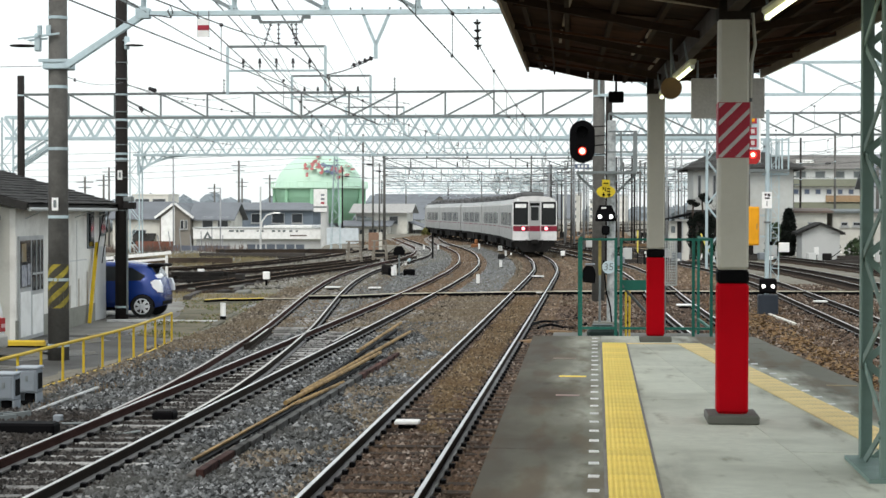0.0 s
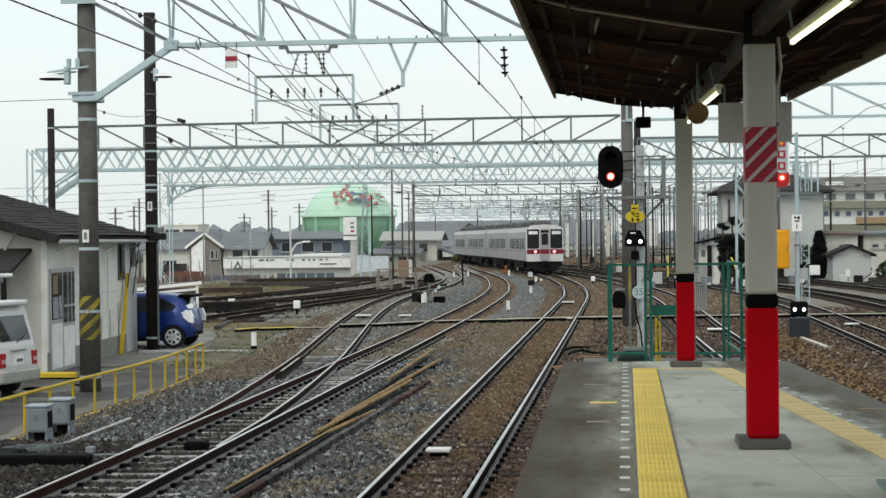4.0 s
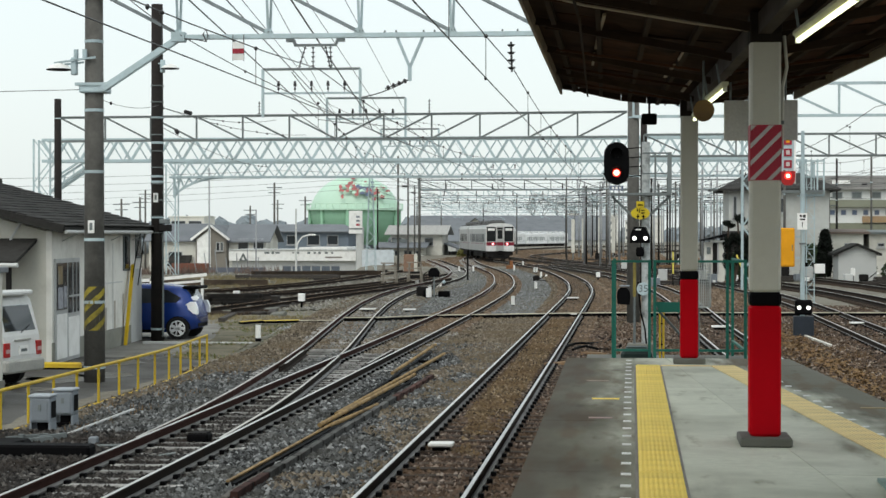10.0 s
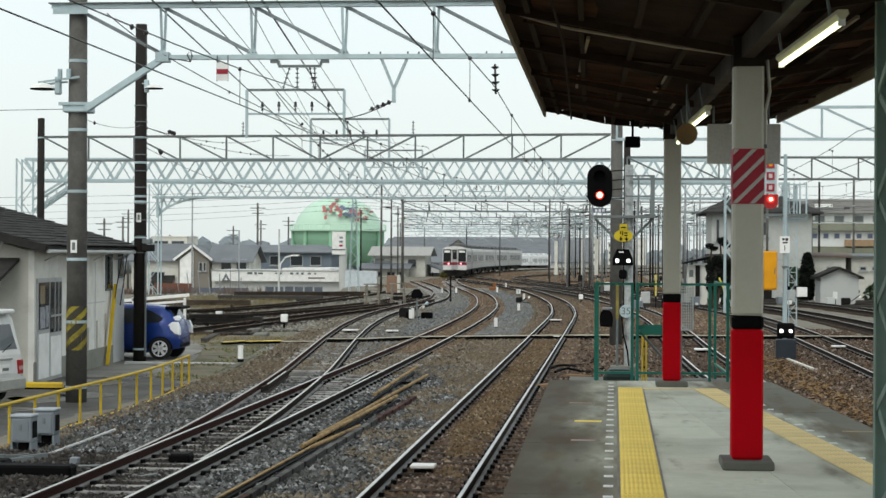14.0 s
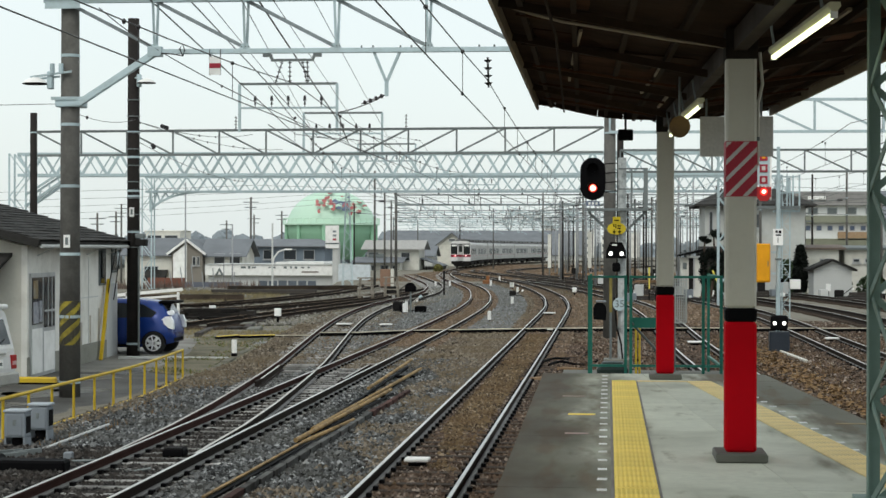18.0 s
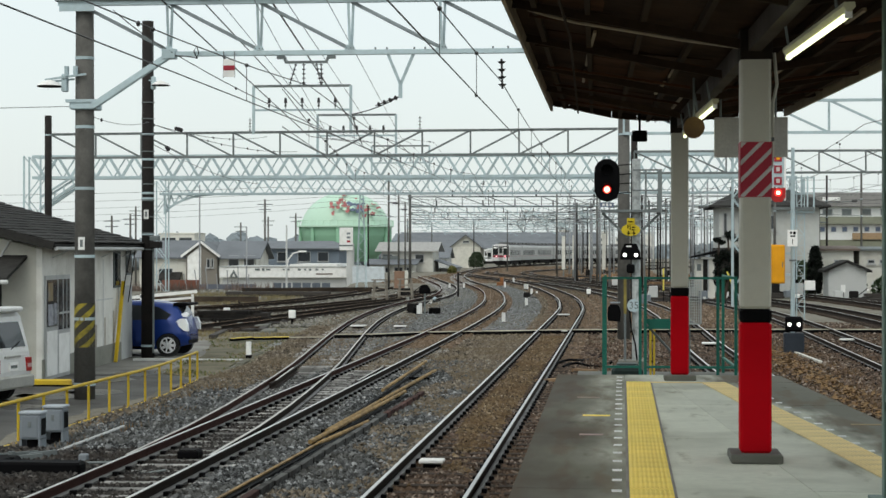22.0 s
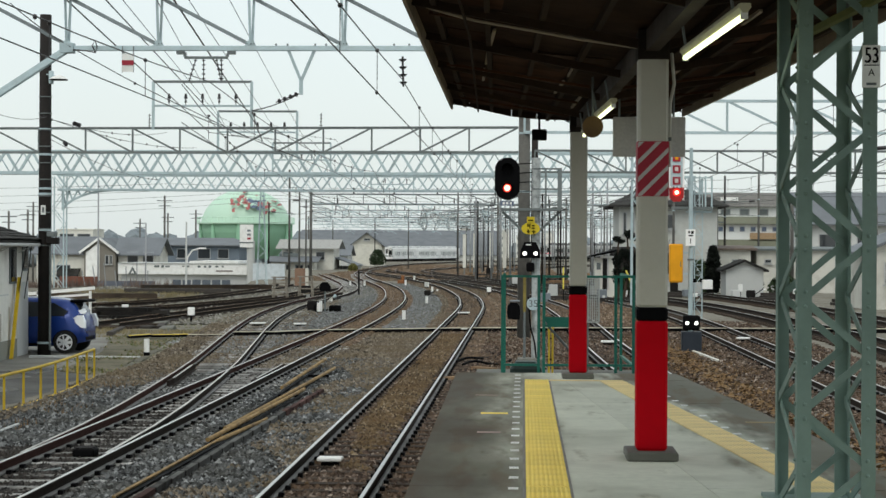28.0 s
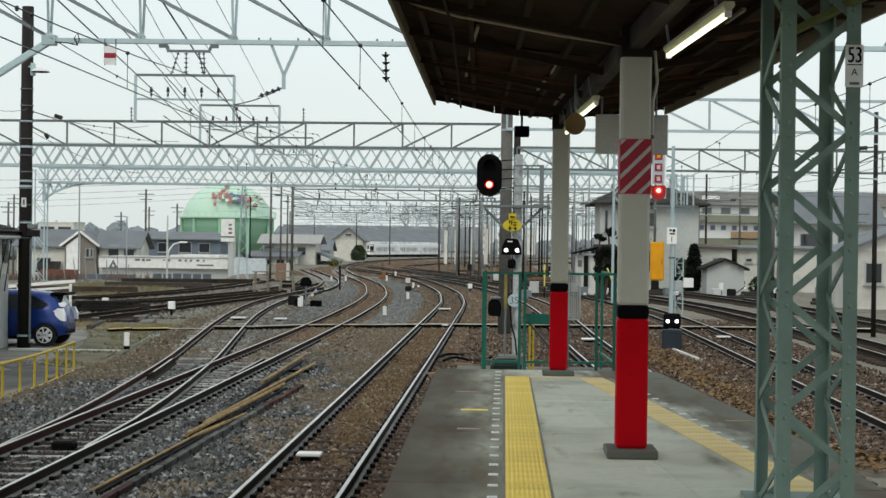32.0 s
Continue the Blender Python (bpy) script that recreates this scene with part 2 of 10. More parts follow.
M_RAIL_T = mat("tan_rust_rail_head", (0.22, 0.15, 0.095), 0.7, var=0.3, fine=6, coarse=1)
M_SLEEPER = mat("pale_concrete_sleeper", (0.34, 0.335, 0.32), 0.85, var=0.35, fine=14, coarse=2.2, bump=0.3, dirt=(0.02, 0.017, 0.015), dirt_amt=0.95, rnd=0.45)
M_SLEEPER_D = mat("dark_timber_sleeper", (0.05, 0.036, 0.026), 0.9, var=0.35, fine=12, coarse=2, bump=0.35, rnd=0.3)
M_TROUGH = mat("grey_cable_trough", (0.12, 0.115, 0.105), 0.85, var=0.2, fine=16, coarse=2, bump=0.2, dirt=(0.08, 0.045, 0.03), dirt_amt=0.8)
M_CABLE_Y = mat("ochre_pipe", (0.29, 0.19, 0.075), 0.7, var=0.4, fine=9, coarse=2.2, dirt=(0.05, 0.03, 0.018), dirt_amt=0.85)
M_WIRE = mat("overhead_wire", (0.06, 0.06, 0.06), 0.5, 0.3, var=0.1, bump=0)
M_INSUL = mat("dark_insulator", (0.03, 0.028, 0.03), 0.35, var=0.1, bump=0)
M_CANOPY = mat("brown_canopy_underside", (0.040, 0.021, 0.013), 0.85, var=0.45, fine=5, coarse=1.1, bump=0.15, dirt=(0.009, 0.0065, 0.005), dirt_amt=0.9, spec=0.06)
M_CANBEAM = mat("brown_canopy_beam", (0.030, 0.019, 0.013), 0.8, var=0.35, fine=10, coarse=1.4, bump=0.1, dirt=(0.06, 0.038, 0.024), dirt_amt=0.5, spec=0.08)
M_FASCIA = mat("pale_fascia_board", (0.30, 0.245, 0.185), 0.7, var=0.15, fine=12, coarse=1.3, dirt=(0.16, 0.13, 0.10), dirt_amt=0.7)
M_WALL = mat("off_white_wall", (0.64, 0.63, 0.575), 0.8, var=0.06, fine=14, coarse=0.8, bump=0.08, dirt=(0.40, 0.38, 0.33), dirt_amt=0.7)
M_WALL_G = mat("pale_grey_wall", (0.52, 0.53, 0.52), 0.8, var=0.06, fine=14, coarse=0.5, bump=0.08, dirt=(0.33, 0.33, 0.32))
M_WALL_B = mat("slate_blue_wall", (0.165, 0.20, 0.24), 0.8, var=0.08, fine=10, coarse=0.5, bump=0.08)
M_WALL_T = mat("taupe_wall", (0.235, 0.215, 0.185), 0.8, var=0.08, fine=10, coarse=0.5, bump=0.08)
M_ROOF = mat("dark_grey_roof_tile", (0.034, 0.033, 0.031), 0.85, var=0.4, fine=9, coarse=1.2, bump=0.35, dirt=(0.014, 0.013, 0.012), dirt_amt=0.8, rnd=0.35, spec=0.12)
M_ROOF_G = mat("grey_blue_roof", (0.16, 0.172, 0.187), 0.7, var=0.12, fine=6, coarse=0.4, bump=0.2)
M_ROOF_R = mat("dull_brown_roof", (0.135, 0.105, 0.088), 0.7, var=0.15, fine=6, coarse=0.4, bump=0.2)
M_PLINTH = mat("mossy_plinth", (0.22, 0.22, 0.19), 0.85, var=0.2, fine=12, coarse=1.2, bump=0.2)
M_GLASS = glass("dark_window_glass", (0.03, 0.035, 0.04))
M_FRAME = mat("aluminium_frame", (0.42, 0.43, 0.43), 0.45, 0.4, var=0.06, bump=0.02)
M_TANK = mat("pale_green_tank_paint", (0.30, 0.53, 0.37), 0.5, var=0.06, fine=1, coarse=0.1, bump=0.02, dirt=(0.25, 0.45, 0.31))
# Dome green made paler, with distance haze mixed into it
M_TANK_L = mat("haze_paled_green_tank_paint", (0.54, 0.74, 0.60), 0.5, var=0.05, fine=1, coarse=0.1, bump=0.02, dirt=(0.47, 0.66, 0.53))
M_TRAIN = mat("brushed_stainless_body", (0.42, 0.42, 0.41), 0.42, 0.55, var=0.05, fine=6, coarse=0.8, bump=0.02, dirt=(0.30, 0.30, 0.29), rnd=0.03)
M_TRAIN_W = mat("white_front_paint", (0.74, 0.73, 0.72), 0.4, var=0.04, bump=0.02)
M_MAROON = mat("maroon_band", (0.20, 0.018, 0.035), 0.45, var=0.06, bump=0.02)
M_UNDER = mat("dark_underframe", (0.016, 0.015, 0.0145), 0.85, var=0.25, spec=0.1)
M_TRAINROOF = mat("grey_train_roof", (0.13, 0.13, 0.13), 0.8, var=0.15)
M_CABGLASS = mat("dark_cab_glass", (0.012, 0.014, 0.015), 0.12, 0.0, var=0.1, bump=0, spec=0.35)
M_SIDEGLASS = mat("dim_train_window", (0.07, 0.075, 0.075), 0.2, 0.0, var=0.2, bump=0, spec=0.5)
M_TAIL = glow("red_tail_light", (1.0, 0.12, 0.17), 1.6)
M_TAILCORE = glow("tail_light_core", (1.0, 0.62, 0.66), 2.2)
M_SIGRED = glow("red_signal_light", (0.9, 0.02, 0.015), 0.75)
M_SIGCORE = glow("signal_lens_core", (1.0, 0.62, 0.42), 2.6)
M_SIGWHITE = glow("white_marker_light", (1.0, 0.98, 0.92), 3.0)
M_TUBE = glow("fluorescent_tube", (0.96, 1.0, 0.60), 2.6)
M_BLUE = mat("metallic_blue_car_paint", (0.012, 0.042, 0.22), 0.2, 0.25, var=0.04, bump=0, dirt=(0.012, 0.03, 0.16), dirt_amt=0.2, spec=0.6)
M_CARW = mat("white_van_paint", (0.68, 0.69, 0.68), 0.3, var=0.03, bump=0, dirt=(0.5, 0.5, 0.48), dirt_amt=0.3)
M_TYRE = mat("tyre_rubber", (0.015, 0.015, 0.015), 0.85, bump=0.1)
M_RIM = mat("silver_wheel", (0.80, 0.81, 0.82), 0.35, 0.2, var=0.05, bump=0)
M_LAMPGL = mat("clear_lamp_and_glint", (0.92, 0.94, 0.96), 0.2, 0.0, var=0.05, bump=0)
M_REDPL = mat("red_plastic", (0.35, 0.02, 0.02), 0.4, var=0.05, bump=0)
M_SIGNYEL = mat("faded_yellow_sign", (0.55, 0.42, 0.02), 0.5, var=0.15, dirt=(0.25, 0.2, 0.04))
M_ORANGE = mat("orange_enamel", (0.70, 0.31, 0.01), 0.5, var=0.06)
M_GREYBOX = mat("grey_equipment_paint", (0.20, 0.225, 0.25), 0.55, var=0.1, bump=0.05, dirt=(0.14, 0.15, 0.155), dirt_amt=0.6)
M_FOLI = mat("dark_foliage", (0.035, 0.055, 0.025), 0.9, var=0.4, fine=6, coarse=1, bump=0.2)
M_FOLI_D = mat("blackish_evergreen_needles", (0.012, 0.015, 0.012), 0.9, var=0.4, fine=6, coarse=1, bump=0.2, spec=0.1)
M_FOLI_Y = mat("yellow_green_foliage", (0.13, 0.125, 0.04), 0.9, var=0.4, fine=6, coarse=1, bump=0.2)
M_WEED = mat("dry_brown_weeds", (0.20, 0.125, 0.06), 0.95, var=0.4, fine=9, coarse=1, bump=0.2, dirt=(0.12, 0.09, 0.05))
M_TIMBER = mat("dark_old_timber", (0.045, 0.04, 0.036), 0.9, var=0.3, rnd=0.4)
M_FARPALE = mat("pale_far_pole", (0.30, 0.31, 0.32), 0.8)
# Blue-grey tree colour with the distance haze mixed in
M_HILL = mat("haze_tinted_trees", (0.21, 0.24, 0.26), 0.95, var=0.2, fine=0.2, coarse=0.03, bump=0)
M_BROWNBANK = mat("brown_embankment", (0.16, 0.12, 0.09), 0.95, var=0.3, fine=5, coarse=0.5, bump=0.3)
M_REDPIC = mat("red_mural_paint", (0.38, 0.13, 0.125), 0.6, var=0.2)
M_BLUEPIC = mat("blue_mural_paint", (0.12, 0.15, 0.22), 0.6, var=0.1)


def platform_concrete():
    m = mat("platform_concrete", (0.64, 0.645, 0.535), 0.75, var=0.2, fine=12, coarse=0.75, bump=0.12, dirt=(0.39, 0.39, 0.31), dirt_amt=0.95, rnd=0.07, spec=0.1)
    n, l = m.node_tree.nodes, m.node_tree.links
    b = n["Principled BSDF"]
    old = b.inputs["Base Color"].links[0].from_socket
    tc = n.new("ShaderNodeTexCoord")
    sep = n.new("ShaderNodeSeparateXYZ")
    l.new(tc.outputs["Object"], sep.inputs[0])

    def calc(op, a, c, d=None):
        q = n.new("ShaderNodeMath")
        q.operation = op
        for k, v in enumerate((a, c, d)):
            if v is None:
                continue
            if isinstance(v, (int, float)):
                q.inputs[k].default_value = v
            else:
                l.new(v, q.inputs[k])
        return q.outputs[0]

    def fall(v, a, c):
        q = n.new("ShaderNodeMapRange")
        q.interpolation_type = "SMOOTHSTEP"
        q.inputs[1].default_value, q.inputs[2].default_value = a, c
        l.new(v, q.inputs[0])
        return q.outputs[0]

    def cloud(scale, detail, stretch=(1, 1, 1)):
        q = n.new("ShaderNodeTexNoise")
        q.inputs["Scale"].default_value, q.inputs["Detail"].default_value = scale, detail
        mp = n.new("ShaderNodeMapping")
        mp.inputs["Scale"].default_value = stretch
        l.new(tc.outputs["Object"], mp.inputs["Vector"])
        l.new(mp.outputs[0], q.inputs["Vector"])
        return q.outputs[0]

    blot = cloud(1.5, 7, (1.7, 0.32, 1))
    # Slab turns dark olive towards both long edges, broken up by noise
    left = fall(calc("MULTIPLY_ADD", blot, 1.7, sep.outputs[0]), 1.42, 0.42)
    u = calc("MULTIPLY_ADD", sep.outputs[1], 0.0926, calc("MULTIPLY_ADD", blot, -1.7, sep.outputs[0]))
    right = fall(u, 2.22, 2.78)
    edge_dark = calc("MULTIPLY", calc("MAXIMUM", left, right), 0.93)
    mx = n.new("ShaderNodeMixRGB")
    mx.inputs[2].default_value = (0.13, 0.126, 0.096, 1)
    l.new(edge_dark, mx.inputs[0])
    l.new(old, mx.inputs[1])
    sp = fall(cloud(3.1, 8, (1.3, 0.4, 1)), 0.60, 0.74)
    mx2 = n.new("ShaderNodeMixRGB")
    mx2.blend_type = "MULTIPLY"
    mx2.inputs[2].default_value = (0.62, 0.60, 0.55, 1)
    l.new(sp, mx2.inputs[0])
    l.new(mx.outputs[0], mx2.inputs[1])
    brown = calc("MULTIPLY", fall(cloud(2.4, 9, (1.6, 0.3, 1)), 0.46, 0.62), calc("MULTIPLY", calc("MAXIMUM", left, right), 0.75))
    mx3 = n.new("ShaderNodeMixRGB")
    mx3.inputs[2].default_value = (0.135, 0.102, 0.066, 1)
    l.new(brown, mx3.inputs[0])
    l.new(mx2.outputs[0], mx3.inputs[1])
    # Left rim goes on to a darker brown
    rim_dark = calc("MULTIPLY", fall(calc("MULTIPLY_ADD", cloud(1.1, 8, (1.5, 0.4, 1)), 1.3, sep.outputs[0]), 0.42, -0.12), 0.68)
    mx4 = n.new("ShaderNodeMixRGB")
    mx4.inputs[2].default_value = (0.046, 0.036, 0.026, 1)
    l.new(rim_dark, mx4.inputs[0])
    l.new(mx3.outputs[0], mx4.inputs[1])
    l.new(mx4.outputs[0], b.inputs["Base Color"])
    return m


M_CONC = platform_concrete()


# ---- mesh helpers ----
class Geo:
    """A mesh under construction: lists of corners and faces."""

    def __init__(self):
        self.v, self.f = [], []

    def add(self, vs, fs):
        o = len(self.v)
        self.v.extend(vs)
        self.f.extend(tuple(i + o for i in f) for f in fs)
        return self

    def box(self, x0, x1, y0, y1, z0, z1, c=0.0):
        """A box, with its long edges chamfered by c."""
        if c <= 0:
            return self.add([(x, y, z) for z in (z0, z1) for y in (y0, y1) for x in (x0, x1)],
                            [(0, 2, 3, 1), (4, 5, 7, 6), (0, 1, 5, 4), (2, 6, 7, 3), (0, 4, 6, 2), (1, 3, 7, 5)])
        ring = lambda d: [(x0 + c + d, y0 + d), (x1 - c - d, y0 + d), (x1 - d, y0 + c + d), (x1 - d, y1 - c - d), (x1 - c - d, y1 - d), (x0 + c + d, y1 - d), (x0 + d, y1 - c - d), (x0 + d, y0 + c + d)]
        vs = []
        for z, d in ((z0, c * 0.7), (z0 + c, 0), (z1 - c, 0), (z1, c * 0.7)):
            vs += [(x, y, z) for x, y in ring(d)]
        fs = [tuple(range(7, -1, -1)), tuple(range(24, 32))]
        for k in range(3):
            fs += [(k * 8 + i, k * 8 + (i + 1) % 8, k * 8 + 8 + (i + 1) % 8, k * 8 + 8 + i) for i in range(8)]
        return self.add(vs, fs)

    def prism(self, poly, a, b, axis="y"):
        """A flat outline drawn out from a to b. axis y: outline in x, z; axis x: outline in y, z; axis z: outline in x, y."""
        put = {"y": lambda p, d: (p[0], d, p[1]), "x": lambda p, d: (d, p[0], p[1]), "z": lambda p, d: (p[0], p[1], d)}[axis]
        n = len(poly)
        return self.add([put(p, a) for p in poly] + [put(p, b) for p in poly],
                        [tuple(range(n - 1, -1, -1)), tuple(range(n, 2 * n))] + [(i, (i + 1) % n, n + (i + 1) % n, n + i) for i in range(n)])

    def bar(self, p, q, r, n=6, r2=None, flat=None):
        """A round bar from p to q; flat gives a flat bar's second half width."""
        p, q = Vector(p), Vector(q)
        d = (q - p).normalized()
        up = Vector((0, 0, 1)) if abs(d.z) < 0.95 else Vector((0, 1, 0))
        s = d.cross(up).normalized()
        u = s.cross(d)
        r2 = r if r2 is None else r2
        if flat is not None:
            ring = [(-r, -flat), (r, -flat), (r, flat), (-r, flat)]
            vs = [tuple(e + s * a + u * b) for e in (p, q) for a, b in ring]
            n = 4
        else:
            vs = [tuple(e + (s * math.cos(2 * math.pi * k / n) + u * math.sin(2 * math.pi * k / n)) * rad) for e, rad in ((p, r), (q, r2)) for k in range(n)]
        return self.add(vs, [tuple(range(n - 1, -1, -1)), tuple(range(n, 2 * n))] + [(i, (i + 1) % n, n + (i + 1) % n, n + i) for i in range(n)])

    def sweep(self, pts, profile, closed=True):
        """A profile (sideways, up) swept along a path that stays roughly level."""
        n = len(profile)
        vs = []
        for k, p in enumerate(pts):
            a, b = Vector(pts[max(k - 1, 0)]), Vector(pts[min(k + 1, len(pts) - 1)])
            d = (b - a).normalized()
            s = d.cross(Vector((0, 0, 1))).normalized()
            u = s.cross(d)
            vs += [tuple(Vector(p) + s * x + u * z) for x, z in profile]
        fs = [(k * n + i, k * n + (i + 1) % n, k * n + n + (i + 1) % n, k * n + n + i) for k in range(len(pts) - 1) for i in range(n if closed else n - 1)]
        if closed:
            fs += [tuple(range(n - 1, -1, -1)), tuple(range((len(pts) - 1) * n, len(pts) * n))]
        return self.add(vs, fs)

    def tube(self, pts, r, n=6):
        return self.sweep(pts, [(r * math.cos(2 * math.pi * k / n), r * math.sin(2 * math.pi * k / n)) for k in range(n)])

    def ball(self, c, r, n=10, m=6, sz=1.0):
        vs, fs = [], []
        for j in range(m + 1):
            a = math.pi * j / m
            for i in range(n):
                b = 2 * math.pi * i / n
                vs.append((c[0] + r * math.sin(a) * math.cos(b), c[1] + r * math.sin(a) * math.sin(b), c[2] + r * sz * math.cos(a)))
        for j in range(m):
            fs += [(j * n + i, j * n + n + i, j * n + n + (i + 1) % n, j * n + (i + 1) % n) for i in range(n)]
        return self.add(vs, fs)

    def data(self, name, material, smooth=False):
        me = bpy.data.meshes.new(name)
        me.from_pydata(self.v, [], self.f)
        me.materials.append(material)
        if smooth:
            me.polygons.foreach_set("use_smooth", [True] * len(me.polygons))
        me.validate()
        me.update()
        return me


def part(name, geo, material, parent, label="", smooth=False, m=None):
    ob = new(name, geo if isinstance(geo, bpy.types.Mesh) else geo.data(name, material, smooth))
    ob.parent = parent
    if m is not None:
        ob.matrix_basis = m
    return tagged(ob, label) if label else ob


def thing(name, label, category, m=None, group="", kind=""):
    ob = new(name)
    if m is not None:
        ob.matrix_basis = m
    return tagged(ob, label, category, group, kind)


def solid(name, geo, material, label, category, group="", kind="", smooth=False, m=None):
    ob = new(name, geo.data(name, material, smooth))
    if m is not None:
        ob.matrix_basis = m
    return tagged(ob, label, category, group, kind)


def smooth_path(ctrl, step=1.0):
    """A smooth line through control points (x, y), sampled evenly: (x, y, along)."""
    p = [Vector(c) for c in ctrl]
    p = [2 * p[0] - p[1]] + p + [2 * p[-1] - p[-2]]
    raw = []
    for k in range(1, len(p) - 2):
        a, b, c, d = p[k - 1], p[k], p[k + 1], p[k + 2]
        n = max(int((c - b).length / 0.5), 2)
        for i in range(n):
            t = i / n
            raw.append(0.5 * (2 * b + (c - a) * t + (2 * a - 5 * b + 4 * c - d) * t * t + (3 * b - a - 3 * c + d) * t**3))
    raw.append(p[-2])
    s = np.r_[0, np.cumsum([(raw[i + 1] - raw[i]).length for i in range(len(raw) - 1)])]
    out = np.arange(0, s[-1], step)
    return np.c_[np.interp(out, s, [r.x for r in raw]), np.interp(out, s, [r.y for r in raw]), out]


# ---- ground: one sheet to the horizon ----
def ground_height(x, y):
    z = -0.24
    if x < -9.6 and y < 62:
        z -= 0.08 * min((-9.6 - x) / 0.8, 1)
    rim = -21.5 - 0.11 * (y - 140) if y < 240 else -32.5
    if y > 132:
        z -= 4.4 * min(max((rim - x) / 5.0, 0), 1) * min((y - 132) / 10.0, 1)
    if y > 395 and x > -45:
        z -= 0.8 * min(max((-11.0 - x) / 5.0, 0), 1) * min((y - 395) / 25.0, 1)
    return z


def build_ground():
    xs = np.unique(np.r_[np.linspace(-3000, -80, 12), np.linspace(-80, -12, 40), np.linspace(-12, 14, 105), np.linspace(14, 60, 30), np.linspace(60, 3000, 12)])
    ys = np.unique(np.r_[np.linspace(-600, -10, 8), np.linspace(-10, 60, 180), np.linspace(60, 160, 100), np.linspace(160, 400, 60), np.linspace(400, 4500, 14)])
    g = Geo()
    for y in ys:
        for x in xs:
            n = noise.noise((x * 0.9, y * 0.9, 0)) * 0.035 + noise.noise((x * 0.15, y * 0.15, 4)) * 0.03
            g.v.append((x, y, ground_height(x, y) + (n if abs(x) < 90 and y < 450 else 0)))
    w = len(xs)
    g.f = [(j * w + i, j * w + i + 1, j * w + w + i + 1, j * w + w + i) for j in range(len(ys) - 1) for i in range(w - 1)]
    solid("ground", g, M_GROUND, "brown-grey gravelly railway yard ground with oily stains", "ground", kind="structure", smooth=True)


build_ground()

# ---- the tracks' centre lines ----
LINE_A = [(-2.36, -12), (-2.36, 20), (-2.36, 45), (-2.38, 70), (-2.42, 83), (-2.6, 93), (-3.3, 108), (-4.95, 128), (-6.9, 146), (-7.75, 152), (-10.5, 170), (-15.6, 198), (-18.7, 218), (-19.5, 232), (-19.95, 246), (-20.75, 268), (-20.65, 293), (-18.4, 335), (-14.6, 368), (-7.5, 395), (3, 418), (18, 444), (38, 472), (62, 500)]
LINE_B = [(-6.08, -12), (-6.08, 20), (-6.06, 45), (-6.08, 60), (-6.15, 72), (-6.45, 88), (-7.2, 104), (-8.9, 125), (-11.3, 145), (-14.2, 167), (-17.2, 195), (-19.0, 220)]
LINE_C = [(-6.12, 24), (-6.3, 29), (-6.7, 35), (-7.35, 43), (-8.25, 52), (-9.35, 63), (-10.3, 74), (-11.0, 86), (-11.15, 97), (-11.05, 108), (-11.6, 122), (-13.4, 142), (-16.6, 165), (-21, 195)]
LINE_D = [(6.65, 8), (6.65, 30), (6.65, 60), (6.55, 74), (6.0, 88), (4.8, 102), (2.2, 122), (-1.4, 145), (-6.5, 172), (-12, 200), (-16, 225), (-17, 245)]
LINE_E = [(4.2, -12), (4.05, 12), (3.55, 25), (2.98, 35), (2.6, 43), (2.3, 55), (2.15, 68), (1.9, 80), (1.2, 95), (-0.6, 115), (-3.4, 138), (-8, 165)]
LINE_F = [(10.6, 8), (10.6, 50), (10.5, 66), (9.9, 84), (8.5, 100), (5.6, 120), (1.6, 145), (-4, 175), (-9.5, 205), (-12, 235), (-9, 270), (-3, 305), (6, 345)]
LINE_G = [(14.6, 15), (14.6, 55), (14.4, 75), (13.4, 95), (11.2, 115), (7.5, 140), (2.5, 170), (-2, 200), (-2, 240), (4, 285), (14, 330)]
LINE_H = [(-15.1, 66), (-14.55, 72), (-14.0, 79.5), (-12.9, 92), (-12.15, 104), (-11.7, 114)]
LINE_I = [(-22.5, 76), (-18.2, 82), (-16.3, 87), (-14.3, 100), (-13.5, 115), (-13.2, 128)]
LINE_J = [(-27, 80), (-20.6, 88.5), (-18.9, 95), (-17.7, 106), (-17.3, 122), (-17.9, 140)]
LINE_P = [(-32.2, 422), (-31.62, 430.8), (-24.8, 459.7), (-18.05, 488.6), (-17.2, 492.2)]


def at_path(path, s):
    return Vector((float(np.interp(s, path[:, 2], path[:, 0])), float(np.interp(s, path[:, 2], path[:, 1])), 0))


RAIL_WEB = [(-0.06, -0.15), (0.06, -0.15), (0.06, -0.135), (0.012, -0.11), (0.012, -0.045), (0.033, -0.032), (0.033, -0.008), (0.026, -0.002), (-0.026, -0.002), (-0.033, -0.008), (-0.033, -0.032), (-0.012, -0.045), (-0.012, -0.11), (-0.06, -0.135)]
RAIL_HEAD = [(-0.0235, -0.006), (0.0235, -0.006), (0.0225, 0.0), (0.019, 0.0012), (-0.019, 0.0012), (-0.0225, 0.0)]
RAIL_FOOT = [(-0.07, -0.15), (0.07, -0.15), (0.07, -0.128), (0.028, -0.113), (-0.028, -0.113), (-0.07, -0.128)]
SLEEPER_P = Geo().box(-1.0, 1.0, -0.068, 0.068, -0.30, -0.155, 0.012).data("sleeper", M_SLEEPER)
SLEEPER_W = Geo().box(-1.02, 1.02, -0.10, 0.10, -0.30, -0.155, 0.008).data("sleeper", M_SLEEPER_D)


